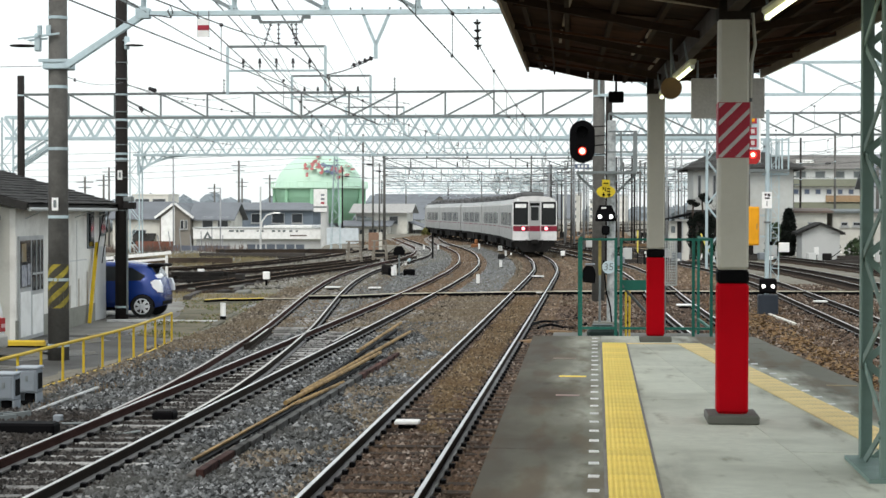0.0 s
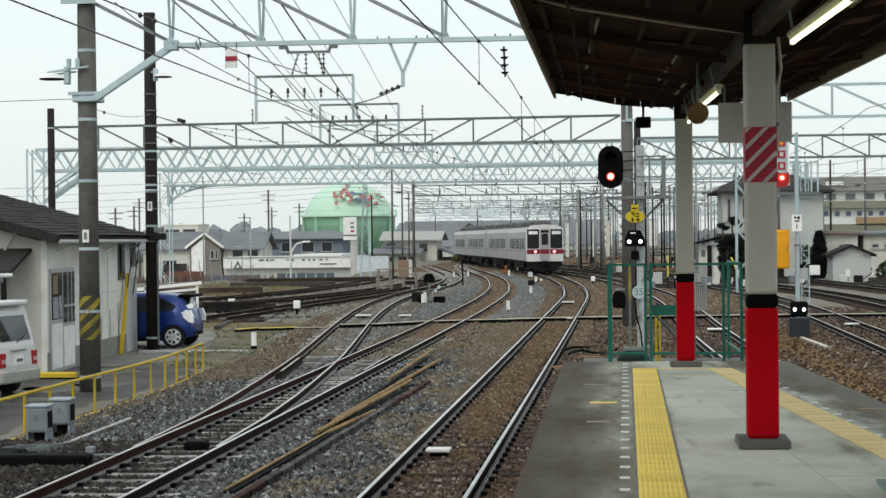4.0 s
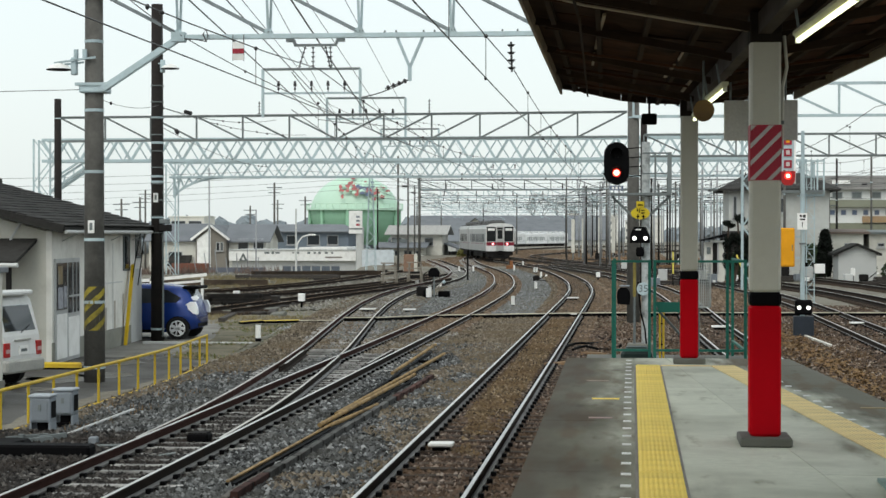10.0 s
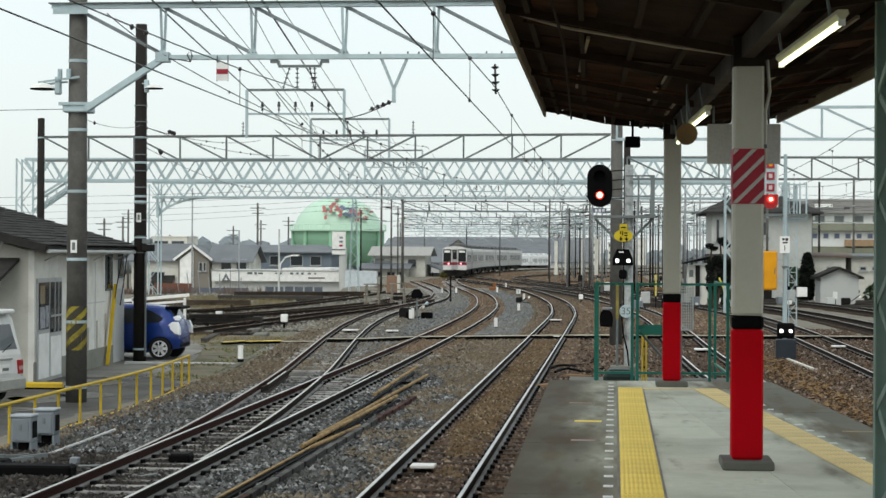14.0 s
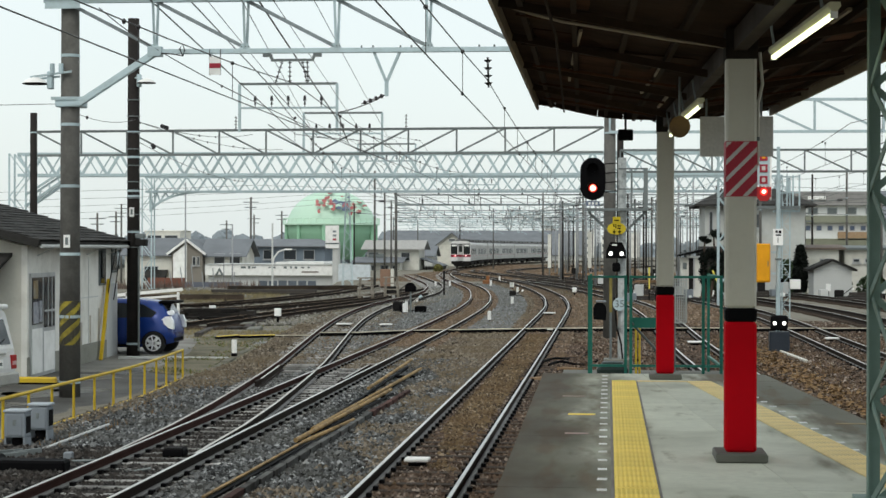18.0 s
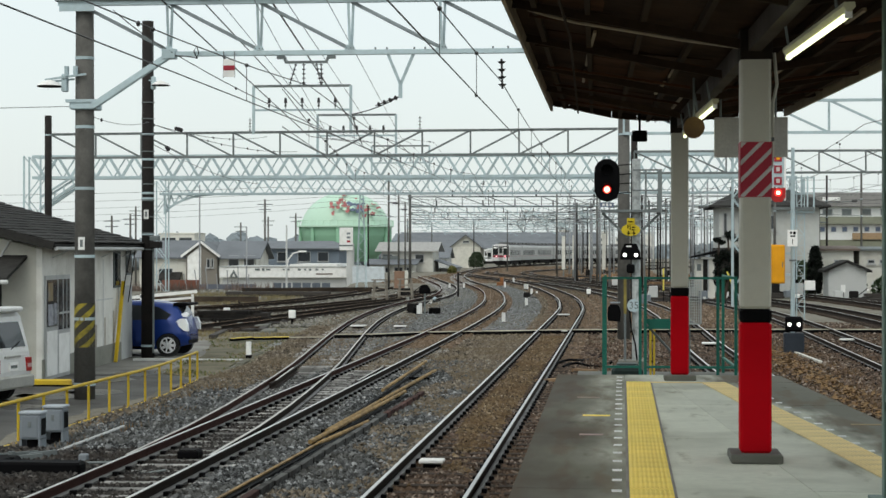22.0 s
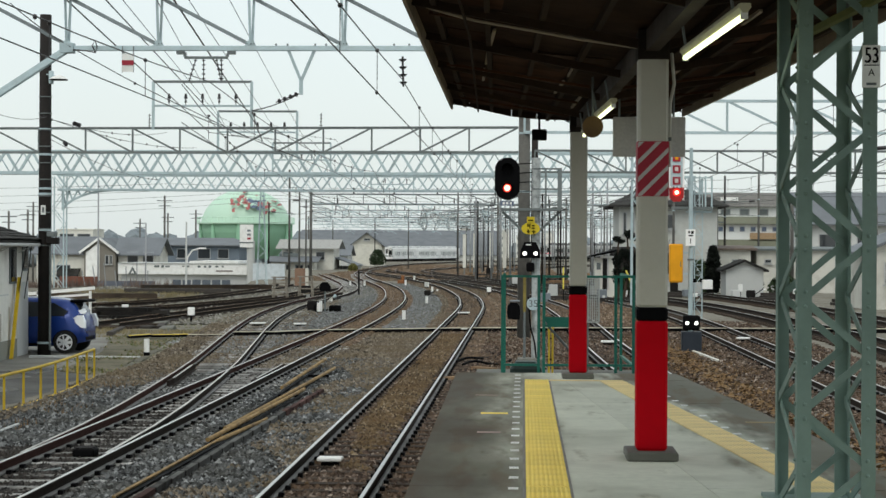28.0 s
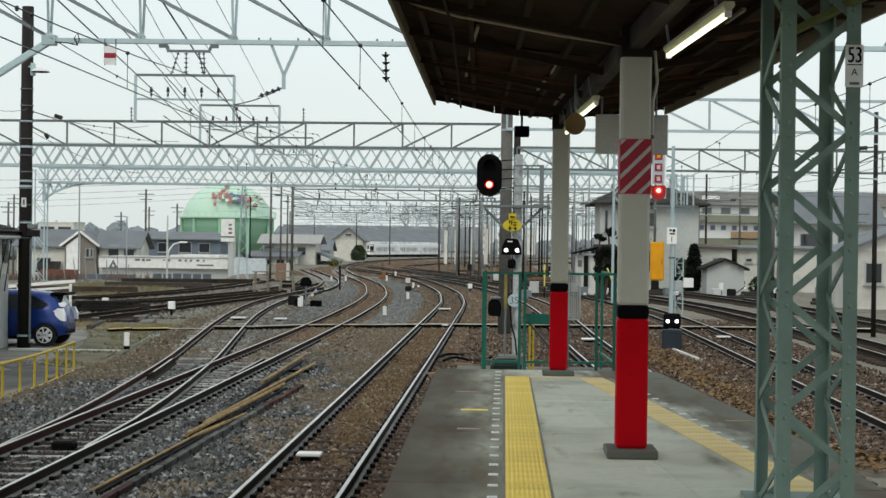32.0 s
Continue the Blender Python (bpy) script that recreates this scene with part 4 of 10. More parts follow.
def build_canopy():
    c = thing("platform_canopy", "dark brown butterfly canopy over the island platform", "canopy", kind="structure")
    y0, y1 = -4.0, 24.6

    def lx(y):
        return -0.98 + 0.005 * (24.6 - y)

    def rx(y):
        return 2.09 + 0.063 * (24.6 - y)

    def mx(y):
        return 0.67 + 0.031 * (23.8 - y)

    zl, zm, zr = 4.75, 4.48, 4.66
    for a, b, za, zb in ((lx, mx, zl, zm), (mx, rx, zm, zr)):
        g = Geo()
        vs = []
        for y in (y0, y1):
            vs += [(a(y), y, za), (b(y), y, zb), (b(y), y, zb + 0.05), (a(y), y, za + 0.05)]
        g.add(vs, [(0, 1, 2, 3), (7, 6, 5, 4), (0, 4, 5, 1), (1, 5, 6, 2), (2, 6, 7, 3), (3, 7, 4, 0)])
        part("roof_sheet", g, M_CANOPY, c, "near-black brown roof boarding")
    for a, za in ((lx, zl), (rx, zr)):
        g = Geo()
        s = -1 if a is lx else 1
        vs = []
        for y in (y0, y1):
            vs += [(a(y), y, za - 0.13), (a(y) + s * 0.03, y, za - 0.13), (a(y) + s * 0.03, y, za + 0.09), (a(y), y, za + 0.09)]
        g.add(vs, [(0, 1, 2, 3), (7, 6, 5, 4), (0, 4, 5, 1), (1, 5, 6, 2), (2, 6, 7, 3), (3, 7, 4, 0)])
        part("fascia", g, M_FASCIA, c, "weathered pale fascia board")
    low = [(-0.99, 4.69), (-0.76, 4.655), (-0.46, 4.585), (-0.19, 4.525), (0.15, 4.49), (0.6, 4.475), (1.0, 4.485), (1.5, 4.53), (rx(y1), 4.60)]
    for (xa, za), (xb, zb) in zip(low, low[1:]):
        part("end_board", Geo().prism([(xa, za), (xb - 0.004, zb), (xb - 0.004, zb + 0.16), (xa, za + 0.16)], y1 + 0.002, y1 + 0.03), M_CANBEAM, c, "dark sagging end board")
    gb = Geo()
    gb.prism([(mx(y0) - 0.05, y0), (mx(y0) + 0.05, y0), (mx(y1) + 0.05, y1), (mx(y1) - 0.05, y1)], 4.29, 4.455, "z")
    part("centre_beam", gb, mat("dark_brown_gutter_beam", (0.034, 0.024, 0.017), 0.7, var=0.35, fine=6, coarse=1.6, bump=0.1, dirt=(0.03, 0.02, 0.014), dirt_amt=0.9), c, "dark steel gutter beam")
    for f in (0.22, 0.45, 0.68, 0.9):
        for s, (e, ze) in ((0, (lx, zl)), (1, (rx, zr))):
            g = Geo()
            p = lambda y: (mx(y) + (e(y) - mx(y)) * f, zm + (ze - zm) * f)
            g.bar((p(y0)[0], y0, p(y0)[1] - 0.045), (p(y1)[0], y1, p(y1)[1] - 0.04), 0.022, flat=0.034)
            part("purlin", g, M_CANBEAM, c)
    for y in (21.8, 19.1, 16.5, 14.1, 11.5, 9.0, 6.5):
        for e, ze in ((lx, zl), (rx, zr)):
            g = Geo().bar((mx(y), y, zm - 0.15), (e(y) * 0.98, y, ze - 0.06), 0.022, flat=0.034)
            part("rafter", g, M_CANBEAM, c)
    part("conduit", Geo().tube([Vector(p) for p in ((-0.90, 14.32, 4.70), (-0.65, 14.32, 4.62), (-0.42, 14.32, 4.56), (-0.02, 14.32, 4.49), (0.42, 14.32, 4.41), (0.91, 14.32, 4.34))], 0.013), M_FASCIA, c, "thin pale conduit along a rafter")
    part("tie_rod", Geo().bar((-0.85, 16.7, 4.655), (0.78, 16.7, 4.505), 0.012, flat=0.02), M_CANBEAM, c)
    for k in range(5):
        yy = 14.6 + 2.1 * k
        for s, (e, ze) in ((0, (lx, zl)), (1, (rx, zr))):
            xa, xb = mx(yy) + (e(yy) - mx(yy)) * 0.1, mx(yy) + (e(yy) - mx(yy)) * 0.93
            part("rafter_lip", Geo().bar((xa, yy, zm + (ze - zm) * 0.1 - 0.085), (xb, yy, zm + (ze - zm) * 0.93 - 0.075), 0.028, flat=0.012), M_SOFFIT, c, "rusty lower edge of a rafter")
    part("conduit", Geo().tube([Vector((lx(6) + 0.35, 6, 4.54)), Vector((lx(15) + 0.45, 15, 4.52)), Vector((lx(24) + 0.35, 24, 4.55))], 0.012), M_CANBEAM, c)
    # Long battens broken into pale pieces where light would catch them
    for xa, ya, xb, yb in ((-0.28, 15.3, -0.34, 16.6), (-0.37, 17.2, -0.41, 18.3), (-0.44, 18.9, -0.48, 20.2), (0.46, 17.1, 0.42, 18.3), (0.39, 18.9, 0.32, 20.4), (0.62, 20.0, 0.55, 22.0), (1.7, 13.2, 1.66, 14.0), (1.5, 17.0, 1.46, 18.0)):
        zz = lambda x, y: (zm + (zl - zm) * (mx(y) - x) / (mx(y) - lx(y)) if x < mx(y) else zm + (zr - zm) * (x - mx(y)) / (rx(y) - mx(y))) - 0.055
        part("batten", Geo().bar((xa, ya, zz(xa, ya)), (xb, yb, zz(xb, yb)), 0.014, flat=0.012), M_FASCIA, c, "pale batten, only its lit stretch laid")
    rc = random.Random(21)
    for k in range(15):
        y = -1.0 + k * 1.7
        for s, (e, ze) in ((0, (lx, zl)), (1, (rx, zr))):
            f0, f1 = (0.24, 0.66) if k % 2 else (0.47, 0.88)
            vs = []
            for yy, f in ((y, f0), (y + 1.62, f0), (y + 1.62, f1), (y, f1)):
                vs.append((mx(yy) + (e(yy) - mx(yy)) * f, yy, zm + (ze - zm) * f - 0.012 - 0.01 * rc.random()))
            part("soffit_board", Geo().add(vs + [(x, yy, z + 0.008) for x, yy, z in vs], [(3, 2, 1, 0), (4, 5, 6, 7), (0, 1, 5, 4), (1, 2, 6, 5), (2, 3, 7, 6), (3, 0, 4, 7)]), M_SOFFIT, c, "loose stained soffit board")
    part("cable_duct", Geo().bar((2.17, 9.9, 4.27), (1.93, 12.4, 4.24), 0.022, flat=0.022), mat("olive_duct_paint", (0.15, 0.16, 0.05), 0.6), c, "olive cable duct under the eave")
    for k in range(9):
        f = k / 8
        part("tray_rung", Geo().bar((2.17 - 0.24 * f, 9.9 + 2.5 * f, 4.28), (2.45 - 0.24 * f, 9.9 + 2.5 * f, 4.30), 0.010, flat=0.008), M_CANBEAM, c)
    part("duct_bracket", Geo().bar((2.02, 11.4, 4.27), (2.02, 11.4, 4.6), 0.012), M_STEEL_D, c)
    rg = Geo()
    for k in range(24):
        y = y1 + 0.035
        f = rc.random()
        x = lx(y1) + (rx(y1) - lx(y1)) * f
        z = float(np.interp(x, [p[0] for p in low], [p[1] for p in low])) + 0.01
        w = rc.uniform(0.006, 0.03)
        rg.box(x - w, x + w, y, y + 0.02, z - rc.uniform(0.0, 0.03), z + 0.03)
    part("ragged_edge", rg, M_CANBEAM, c, "ragged drip edge of the end board")
    return mx


build_canopy()


M_BATTEN = mat("cream_batten_enamel", (0.55, 0.53, 0.36), 0.4, var=0.05, bump=0.02)


def tube_lamp(x, y, length, dz, ang):
    t = thing("fluorescent_lamp", "lit fluorescent batten under the canopy", "lamp", pose(x, y, dz, 0, 0, ang), group="canopy lamps")
    part("housing", Geo().prism([(-0.012, 0.016), (0.012, 0.016), (0.036, 0.045), (0.03, 0.07), (-0.03, 0.07), (-0.036, 0.045)], 0, length), M_BATTEN, t, "pale metal batten")
    part("tube", Geo().bar((0, 0.03, 0), (0, length - 0.03, 0), 0.019, 10), M_TUBE, t, "glowing tube")
    for yy in (0.25, length - 0.25):
        part("stem", Geo().bar((-0.03, yy, 0.065), (-0.06, yy, 0.26), 0.010, 6), M_STEEL_D, t, "thin hanging stem")
    for yy in (0.02, length - 0.05):
        part("end_cap", Geo().box(-0.02, 0.02, yy, yy + 0.03, -0.02, 0.03), M_WHITE, t)


tube_lamp(1.245, 10.3, 2.45, 4.10, 3.2)
tube_lamp(0.82, 17.1, 1.9, 4.10, 2.4)
tube_lamp(0.735, 19.9, 2.1, 4.11, 1.0)


def canopy_fittings():
    sp = thing("platform_loudspeaker", "round ochre horn loudspeaker under the canopy", "loudspeaker", pose(0.665, 18.2, 3.975))
    g = Geo()
    g.bar((0, 0, 0), (0, 0.16, 0.0), 0.105, 18)
    part("horn", g, mat("ochre_speaker_paint", (0.12, 0.07, 0.028), 0.6, dirt=(0.07, 0.045, 0.025), dirt_amt=0.8), sp)
    part("bracket", Geo().bar((0, 0.08, 0.05), (0, 0.08, 0.5), 0.012), M_STEEL_D, sp)
    cam_box = thing("platform_camera", "black box hung on a short stem under the canopy", "camera", pose(0.18, 24.3, 4.36))
    part("housing", Geo().box(-0.10, 0.10, -0.1, 0.1, -0.17, -0.03, 0.015), M_BLACK, cam_box)
    part("stem", Geo().bar((0, 0, -0.04), (0, 0, 0.22), 0.015), M_BLACK, cam_box)
    sg = thing("hanging_sign", "blank back of a hanging platform sign board", "sign", pose(1.33, 20.2, 3.77))
    part("board", Geo().box(-0.37, 0.43, -0.03, 0.03, 0, 0.44, 0.008), mat("grey_sign_back", (0.42, 0.41, 0.39), 0.6), sg)
    for x in (-0.3, 0.3):
        part("hanger", Geo().bar((x, 0, 0.43), (x, 0, 0.78), 0.012), M_STEEL_D, sg)


canopy_fittings()


# ---- the lattice mast on the platform ----
def lattice_mast(x, y, base, top, wx, wy, label):
    t = thing("lattice_mast", label, "mast", pose(x, y, base))
    h = top - base
    L = 0.088
    for sx in (0, 1):
        for sy in (0, 1):
            g = Geo()
            x0 = 0 if sx == 0 else wx - L
            xf = 0 if sx == 0 else wx - 0.009
            g.box(x0, x0 + L, sy * (wy - 0.009), sy * (wy - 0.009) + 0.009, 0, h)
            g.box(xf, xf + 0.009, 0.009 if sy == 0 else wy - L, L if sy == 0 else wy - 0.009, 0, h)
            part("corner_angle", g, M_GREENST, t, "painted steel corner angle")
    step, n = 0.345, int(h / 0.345)
    for k in range(n):
        z0, z1 = -0.035 + k * step, -0.035 + (k + 1) * step
        lo, hi = (z0, z1) if k % 2 == 0 else (z1, z0)
        for yy in (0.0155 + 0.011 * (k % 2), wy - 0.0155 - 0.011 * (k % 2)):
            part("lattice_bar", Geo().add(
                [(L * 0.4, yy - 0.005, lo - 0.03), (wx - L * 0.4, yy - 0.005, hi - 0.03), (wx - L * 0.4, yy - 0.005, hi + 0.03), (L * 0.4, yy - 0.005, lo + 0.03),
                 (L * 0.4, yy + 0.005, lo - 0.03), (wx - L * 0.4, yy + 0.005, hi - 0.03), (wx - L * 0.4, yy + 0.005, hi + 0.03), (L * 0.4, yy + 0.005, lo + 0.03)],
                [(0, 1, 2, 3), (7, 6, 5, 4), (0, 4, 5, 1), (1, 5, 6, 2), (2, 6, 7, 3), (3, 7, 4, 0)]), M_GREENST, t)
        for xx in (0.0155 + 0.011 * (k % 2), wx - 0.0155 - 0.011 * (k % 2)):
            lo2, hi2 = hi, lo
            part("lattice_bar", Geo().add(
                [(xx - 0.005, L * 0.4, lo2 - 0.028), (xx - 0.005, wy - L * 0.4, hi2 - 0.028), (xx - 0.005, wy - L * 0.4, hi2 + 0.028), (xx - 0.005, L * 0.4, lo2 + 0.028),
                 (xx + 0.005, L * 0.4, lo2 - 0.028), (xx + 0.005, wy - L * 0.4, hi2 - 0.028), (xx + 0.005, wy - L * 0.4, hi2 + 0.028), (xx + 0.005, L * 0.4, lo2 + 0.028)],
                [(0, 1, 2, 3), (7, 6, 5, 4), (0, 4, 5, 1), (1, 5, 6, 2), (2, 6, 7, 3), (3, 7, 4, 0)]), M_GREENST, t)
        for xx in (L * 0.55, wx - L * 0.55):
            for dz in (-0.045, 0.045):
                part("rivet", RIVET, None, t, m=Matrix.Translation((xx, -0.002, z0 + dz)))
        for dz in (-0.045, 0.045):
            part("rivet", RIVET, None, t, m=Matrix.Translation((-0.002, L * 0.5, z0 + dz)))
    part("foot_plate", Geo().box(-0.08, wx + 0.08, -0.08, wy + 0.08, 0, 0.025), M_GREENST, t)
    return t


RIVET = Geo().ball((0, 0, 0), 0.013, 6, 4).data("rivet", M_GREENST)
lattice_mast(1.655, 11.0, PZ, 4.9, 0.48, 0.98, "grey-green riveted lattice mast standing on the platform")


def text_geo(words, size):
    cu = bpy.data.curves.new("letters", "FONT")
    cu.body, cu.size, cu.align_x, cu.align_y, cu.extrude = words, size, "CENTER", "CENTER", 0.001
    ob = bpy.data.objects.new("letters", cu)
    me = bpy.data.meshes.new_from_object(ob)
    bpy.data.objects.remove(ob)
    return me


def lettering(name, words, size, material, parent, m):
    me = text_geo(words, size)
    me.materials.clear()
    me.materials.append(material)
    return part(name, me, None, parent, m=m)


def mast_plate():
    p = thing("number_plate", "white plate with black numerals on the lattice mast", "sign", pose(2.09, 10.97, 3.87))
    part("plate", Geo().box(-0.055, 0.055, -0.008, 0.008, -0.13, 0.13, 0.004), M_WHITE, p)
    for dx in (0, 0.0035):
        lettering("numeral", "53", 0.122, M_BLACK, p, pose(dx, -0.0105 - dx * 0.3, 0.062, 90) @ Matrix.Diagonal((0.74, 1.12, 1, 1)))
    lettering("numeral", "A", 0.06, M_BLACK, p, pose(0, -0.0105, -0.04, 90))
    part("small_print", Geo().box(-0.03, 0.03, -0.0105, -0.0085, -0.115, -0.10), M_STEEL_D, p)
    part("rule", Geo().box(-0.045, 0.045, -0.0105, -0.0085, 0.004, 0.010), M_BLACK, p)


mast_plate()


# ---- poles and gantries ----
def pole(name, x, y, z0, z1, r0, r1, material, label, bands=(), category="pole", group=""):
    t = thing(name, label, category, pose(x, y, z0), group=group)
    part("shaft", Geo().bar((0, 0, 0), (0, 0, z1 - z0), r0, 16, r1), material, t, smooth=True)
    for zb in bands:
        f = (zb - z0) / (z1 - z0)
        r = r0 + (r1 - r0) * f + 0.008
        part("clamp_band", Geo().bar((0, 0, zb - z0 - 0.03), (0, 0, zb - z0 + 0.03), r, 16), M_STEEL, t, "galvanised clamp band")
    return t


def gantry(y, x0, x1, zb, zt, panel, material, label, w=0.05, zig=False, deep=0.0, wb=None, dy=0.0, cut=None):
    """A truss beam across the tracks: chords, uprights and braces; deep gives it a second face behind."""
    t = thing("catenary_gantry", label, "gantry", group="catenary gantries")
    wb = wb or w * 0.6
    Yv = lambda x: y + dy * (x - x0) / (x1 - x0)
    faces = (0.0, deep) if deep else (0.0,)
    n = max(int(round((x1 - x0) / panel)), 2)
    if deep:
        for z in (zb, zt):
            for k in range(n):
                a, b = x0 + (x1 - x0) * k / n, x0 + (x1 - x0) * (k + 1) / n
                part("plan_brace", Geo().bar((a, Yv(a) + (deep if k % 2 else 0), z), (b, Yv(b) + (0 if k % 2 else deep), z), wb * 0.8, flat=wb * 0.8), material, t)
    for d in faces:
        part("top_chord", Geo().bar((x0, Yv(x0) + d, zt), (x1, Yv(x1) + d, zt), w, flat=w), material, t)
        xs = x0 if cut is None else cut
        part("bottom_chord", Geo().bar((xs, Yv(xs) + d, zb), (x1, Yv(x1) + d, zb), w, flat=w), material, t)
        for k in range(n):
            a, b = x0 + (x1 - x0) * k / n, x0 + (x1 - x0) * (k + 1) / n
            ya, yb = Yv(a) + d, Yv(b) + d
            if zig:
                mid = (a + b) / 2
                za, zc = (zt, zb) if d == 0 else (zb, zt)
                wq = wb if d == 0 else wb * 0.45
                part("brace", Geo().bar((a, ya, za), (mid, (ya + yb) / 2, zc), wq, flat=wq), material, t)
                part("brace", Geo().bar((mid, (ya + yb) / 2, zc), (b, yb, za), wq, flat=wq), material, t)
            else:
                if cut is None or a > cut - 0.2:
                    part("upright", Geo().bar((a, ya, zb), (a, ya, zt), wb, flat=wb), material, t)
                left = a < (x0 + x1) / 2
                part("brace", Geo().bar((a, ya, zt if left else zb), (b, yb, zb if left else zt), wb, flat=wb), material, t)
    return t


pole("catenary_pole", -10.95, 36.5, -0.35, 9.2, 0.215, 0.175, M_POLE, "grey concrete catenary pole with steel clamp bands", (0.02, 1.35, 2.62, 4.0, 5.25, 6.65), group="catenary poles")
pole("utility_pole", -13.37, 50.9, -0.35, 9.2, 0.185, 0.16, M_POLE_D, "dark tarred pole beside a parked car", (0.05, 3.2, 4.2, 4.35, 5.3, 6.0), group="utility poles")


def near_gantry():
    """The nearest truss: angle-iron chords, gusset plates, paired uprights and single diagonals."""
    y, x0, zb, zt, pan, n = 36.3, -10.98, 6.70, 7.74, 1.844, 11
    t = thing("catenary_gantry", "pale blue-grey truss gantry over the near tracks", "gantry", group="catenary gantries")
    x1 = x0 + pan * n
    for name, z, xs, s in (("top_chord", zt, x0 - 0.45, -1), ("bottom_chord", zb, x0 + pan - 0.12, 1)):
        for d in (-0.055, 0.055):
            g = Geo().box(xs, x1 + 0.2, y + d - 0.005, y + d + 0.005, z - 0.045, z + 0.045)
            g.box(xs, x1 + 0.2, min(y + d * 0.2, y + d), max(y + d * 0.2, y + d), z - s * 0.045 - 0.005, z - s * 0.045 + 0.005)
            part(name, g, M_STEEL, t, "riveted angle-iron chord")
    part("top_plate", Geo().box(x0 - 0.5, x1 + 0.2, y - 0.12, y + 0.12, zt + 0.047, zt + 0.07), M_STEEL_D, t, "dark top plate")
    part("end_plate", Geo().box(x0 - 0.42, x0 + 0.30, y - 0.075, y - 0.062, zt - 0.16, zt - 0.046), M_STEEL, t)
    for k in range(1, n + 1):
        x = x0 + pan * k
        for dx, d in ((-0.045, -0.04), (0.045, 0.04)):
            g = Geo().bar((x + dx, y + d, zt - 0.05), (x + dx * 0.25, y + d, zb + 0.05), 0.026, flat=0.006)
            g.bar((x + dx * 1.35, y + d, zt - 0.05), (x + dx * 0.6, y + d, zb + 0.05), 0.005, flat=0.024)
            part("upright", g, M_STEEL, t, "paired angle upright")
        gus = part("gusset", Geo().prism([(x - 0.13, zb + 0.05), (x + 0.10, zb + 0.05), (x + 0.05, zb + 0.15), (x - 0.07, zb + 0.15)], y - 0.046, y - 0.036), M_STEEL, t, "small gusset plate")
        for dx in (-0.08, 0.0, 0.06):
            part("bolt", Geo().bar((x + dx, y - 0.056, zb + 0.085), (x + dx, y - 0.046, zb + 0.085), 0.014, 6), M_STEEL_D, gus)
    for k in range(n):
        a, b = x0 + pan * k, x0 + pan * (k + 1)
        if k >= n // 2 + 1:
            a, b = b, a
        g = Geo().bar((a, y, zt - 0.04), (b, y, zb + 0.04), 0.032, flat=0.007)
        g.bar((a, y + 0.026, zt - 0.02), (b, y + 0.026, zb + 0.06), 0.006, flat=0.036)
        part("brace", g, M_STEEL_BR, t, "angle diagonal coloured dark for the shade on it")
    for x in (-4.95, -4.72, -4.17, -3.95, -2.6, -2.3, -1.1):
        part("clamp_bolt", Geo().bar((x, y - 0.03, zb + 0.045), (x, y - 0.03, zb + 0.09), 0.018, 6), M_STEEL_D, t)
    return t


# Darker copy of the gantry steel, with the diagonals' shade in its colour
M_STEEL_BR = mat("shaded_grey_steel", (0.25, 0.285, 0.295), 0.6, 0.3, var=0.15, fine=12, coarse=2, bump=0.05, dirt=(0.13, 0.14, 0.14))
near_gantry()
br = thing("gantry_bracket", "slanting steel strut between pole and gantry", "bracket")
for d in (-0.07, 0.07):
    part("strut", Geo().bar((-10.72, 36.3 + d, 5.66), (-9.14, 36.3 + d, 6.68), 0.012, flat=0.06), M_STEEL, br, "channel of the strut")
for k in range(5):
    f = 0.1 + 0.2 * k
    part("strut_tie", Geo().bar((-10.72 + 1.58 * f, 36.23, 5.66 + 1.02 * f), (-10.72 + 1.58 * f + 0.1, 36.37, 5.72 + 1.02 * f), 0.01, flat=0.03), M_STEEL, br)
part("collar", Geo().box(-11.2, -10.66, 36.25, 36.75, 5.60, 5.78, 0.02), M_STEEL, br)
part("collar_lip", Geo().box(-11.27, -10.62, 36.22, 36.32, 5.74, 5.80), M_STEEL, br)
part("foot_plate", Geo().box(-9.28, -9.0, 36.2, 36.4, 6.60, 6.80, 0.01), M_STEEL, br)
lw = thing("link_loop", "dark wire loop on the gantry's bottom chord", "loop")
part("loop", Geo().tube([Vector((-9.0, 36.2, 6.66)), Vector((-8.75, 36.2, 6.64)), Vector((-8.55, 36.2, 6.60)), Vector((-8.52, 36.2, 6.72)), Vector((-8.56, 36.2, 6.84)), Vector((-8.62, 36.2, 6.74)), Vector((-8.55, 36.2, 6.60))], 0.014), M_WIRE, lw)


def floodlight(x, y, z, s, on):
    """A shallow round lamp shade on a bracket arm."""
    t = thing("yard_lamp", "white shallow yard lamp on a bracket, pole-mounted", "lamp", pose(x, y, z), group="yard lamps")
    g = Geo()
    n = 18
    for r, h in ((0.26, 0.0), (0.20, 0.06), (0.09, 0.11), (0.03, 0.13)):
        g.v += [(r * math.cos(2 * math.pi * i / n), r * math.sin(2 * math.pi * i / n), h) for i in range(n)]
    g.f = [(j * n + i, j * n + (i + 1) % n, j * n + n + (i + 1) % n, j * n + n + i) for j in range(3) for i in range(n)] + [tuple(range(n - 1, -1, -1)), tuple(range(3 * n, 4 * n))]
    part("shade", g, M_WHITE, t, "white enamel shade", smooth=False)
    part("dark_rim", Geo().bar((0, 0, -0.02), (0, 0, -0.002), 0.255, 18), M_UNDER, t)
    part("arm", Geo().bar((0, 0, 0.08), (s * on, 0.05, 0.14), 0.022), M_STEEL, t, "steel arm")
    part("ballast_box", Geo().box(s * on * 0.62 - 0.06, s * on * 0.62 + 0.06, -0.04, 0.1, -0.12, 0.24, 0.02), M_STEEL, t)


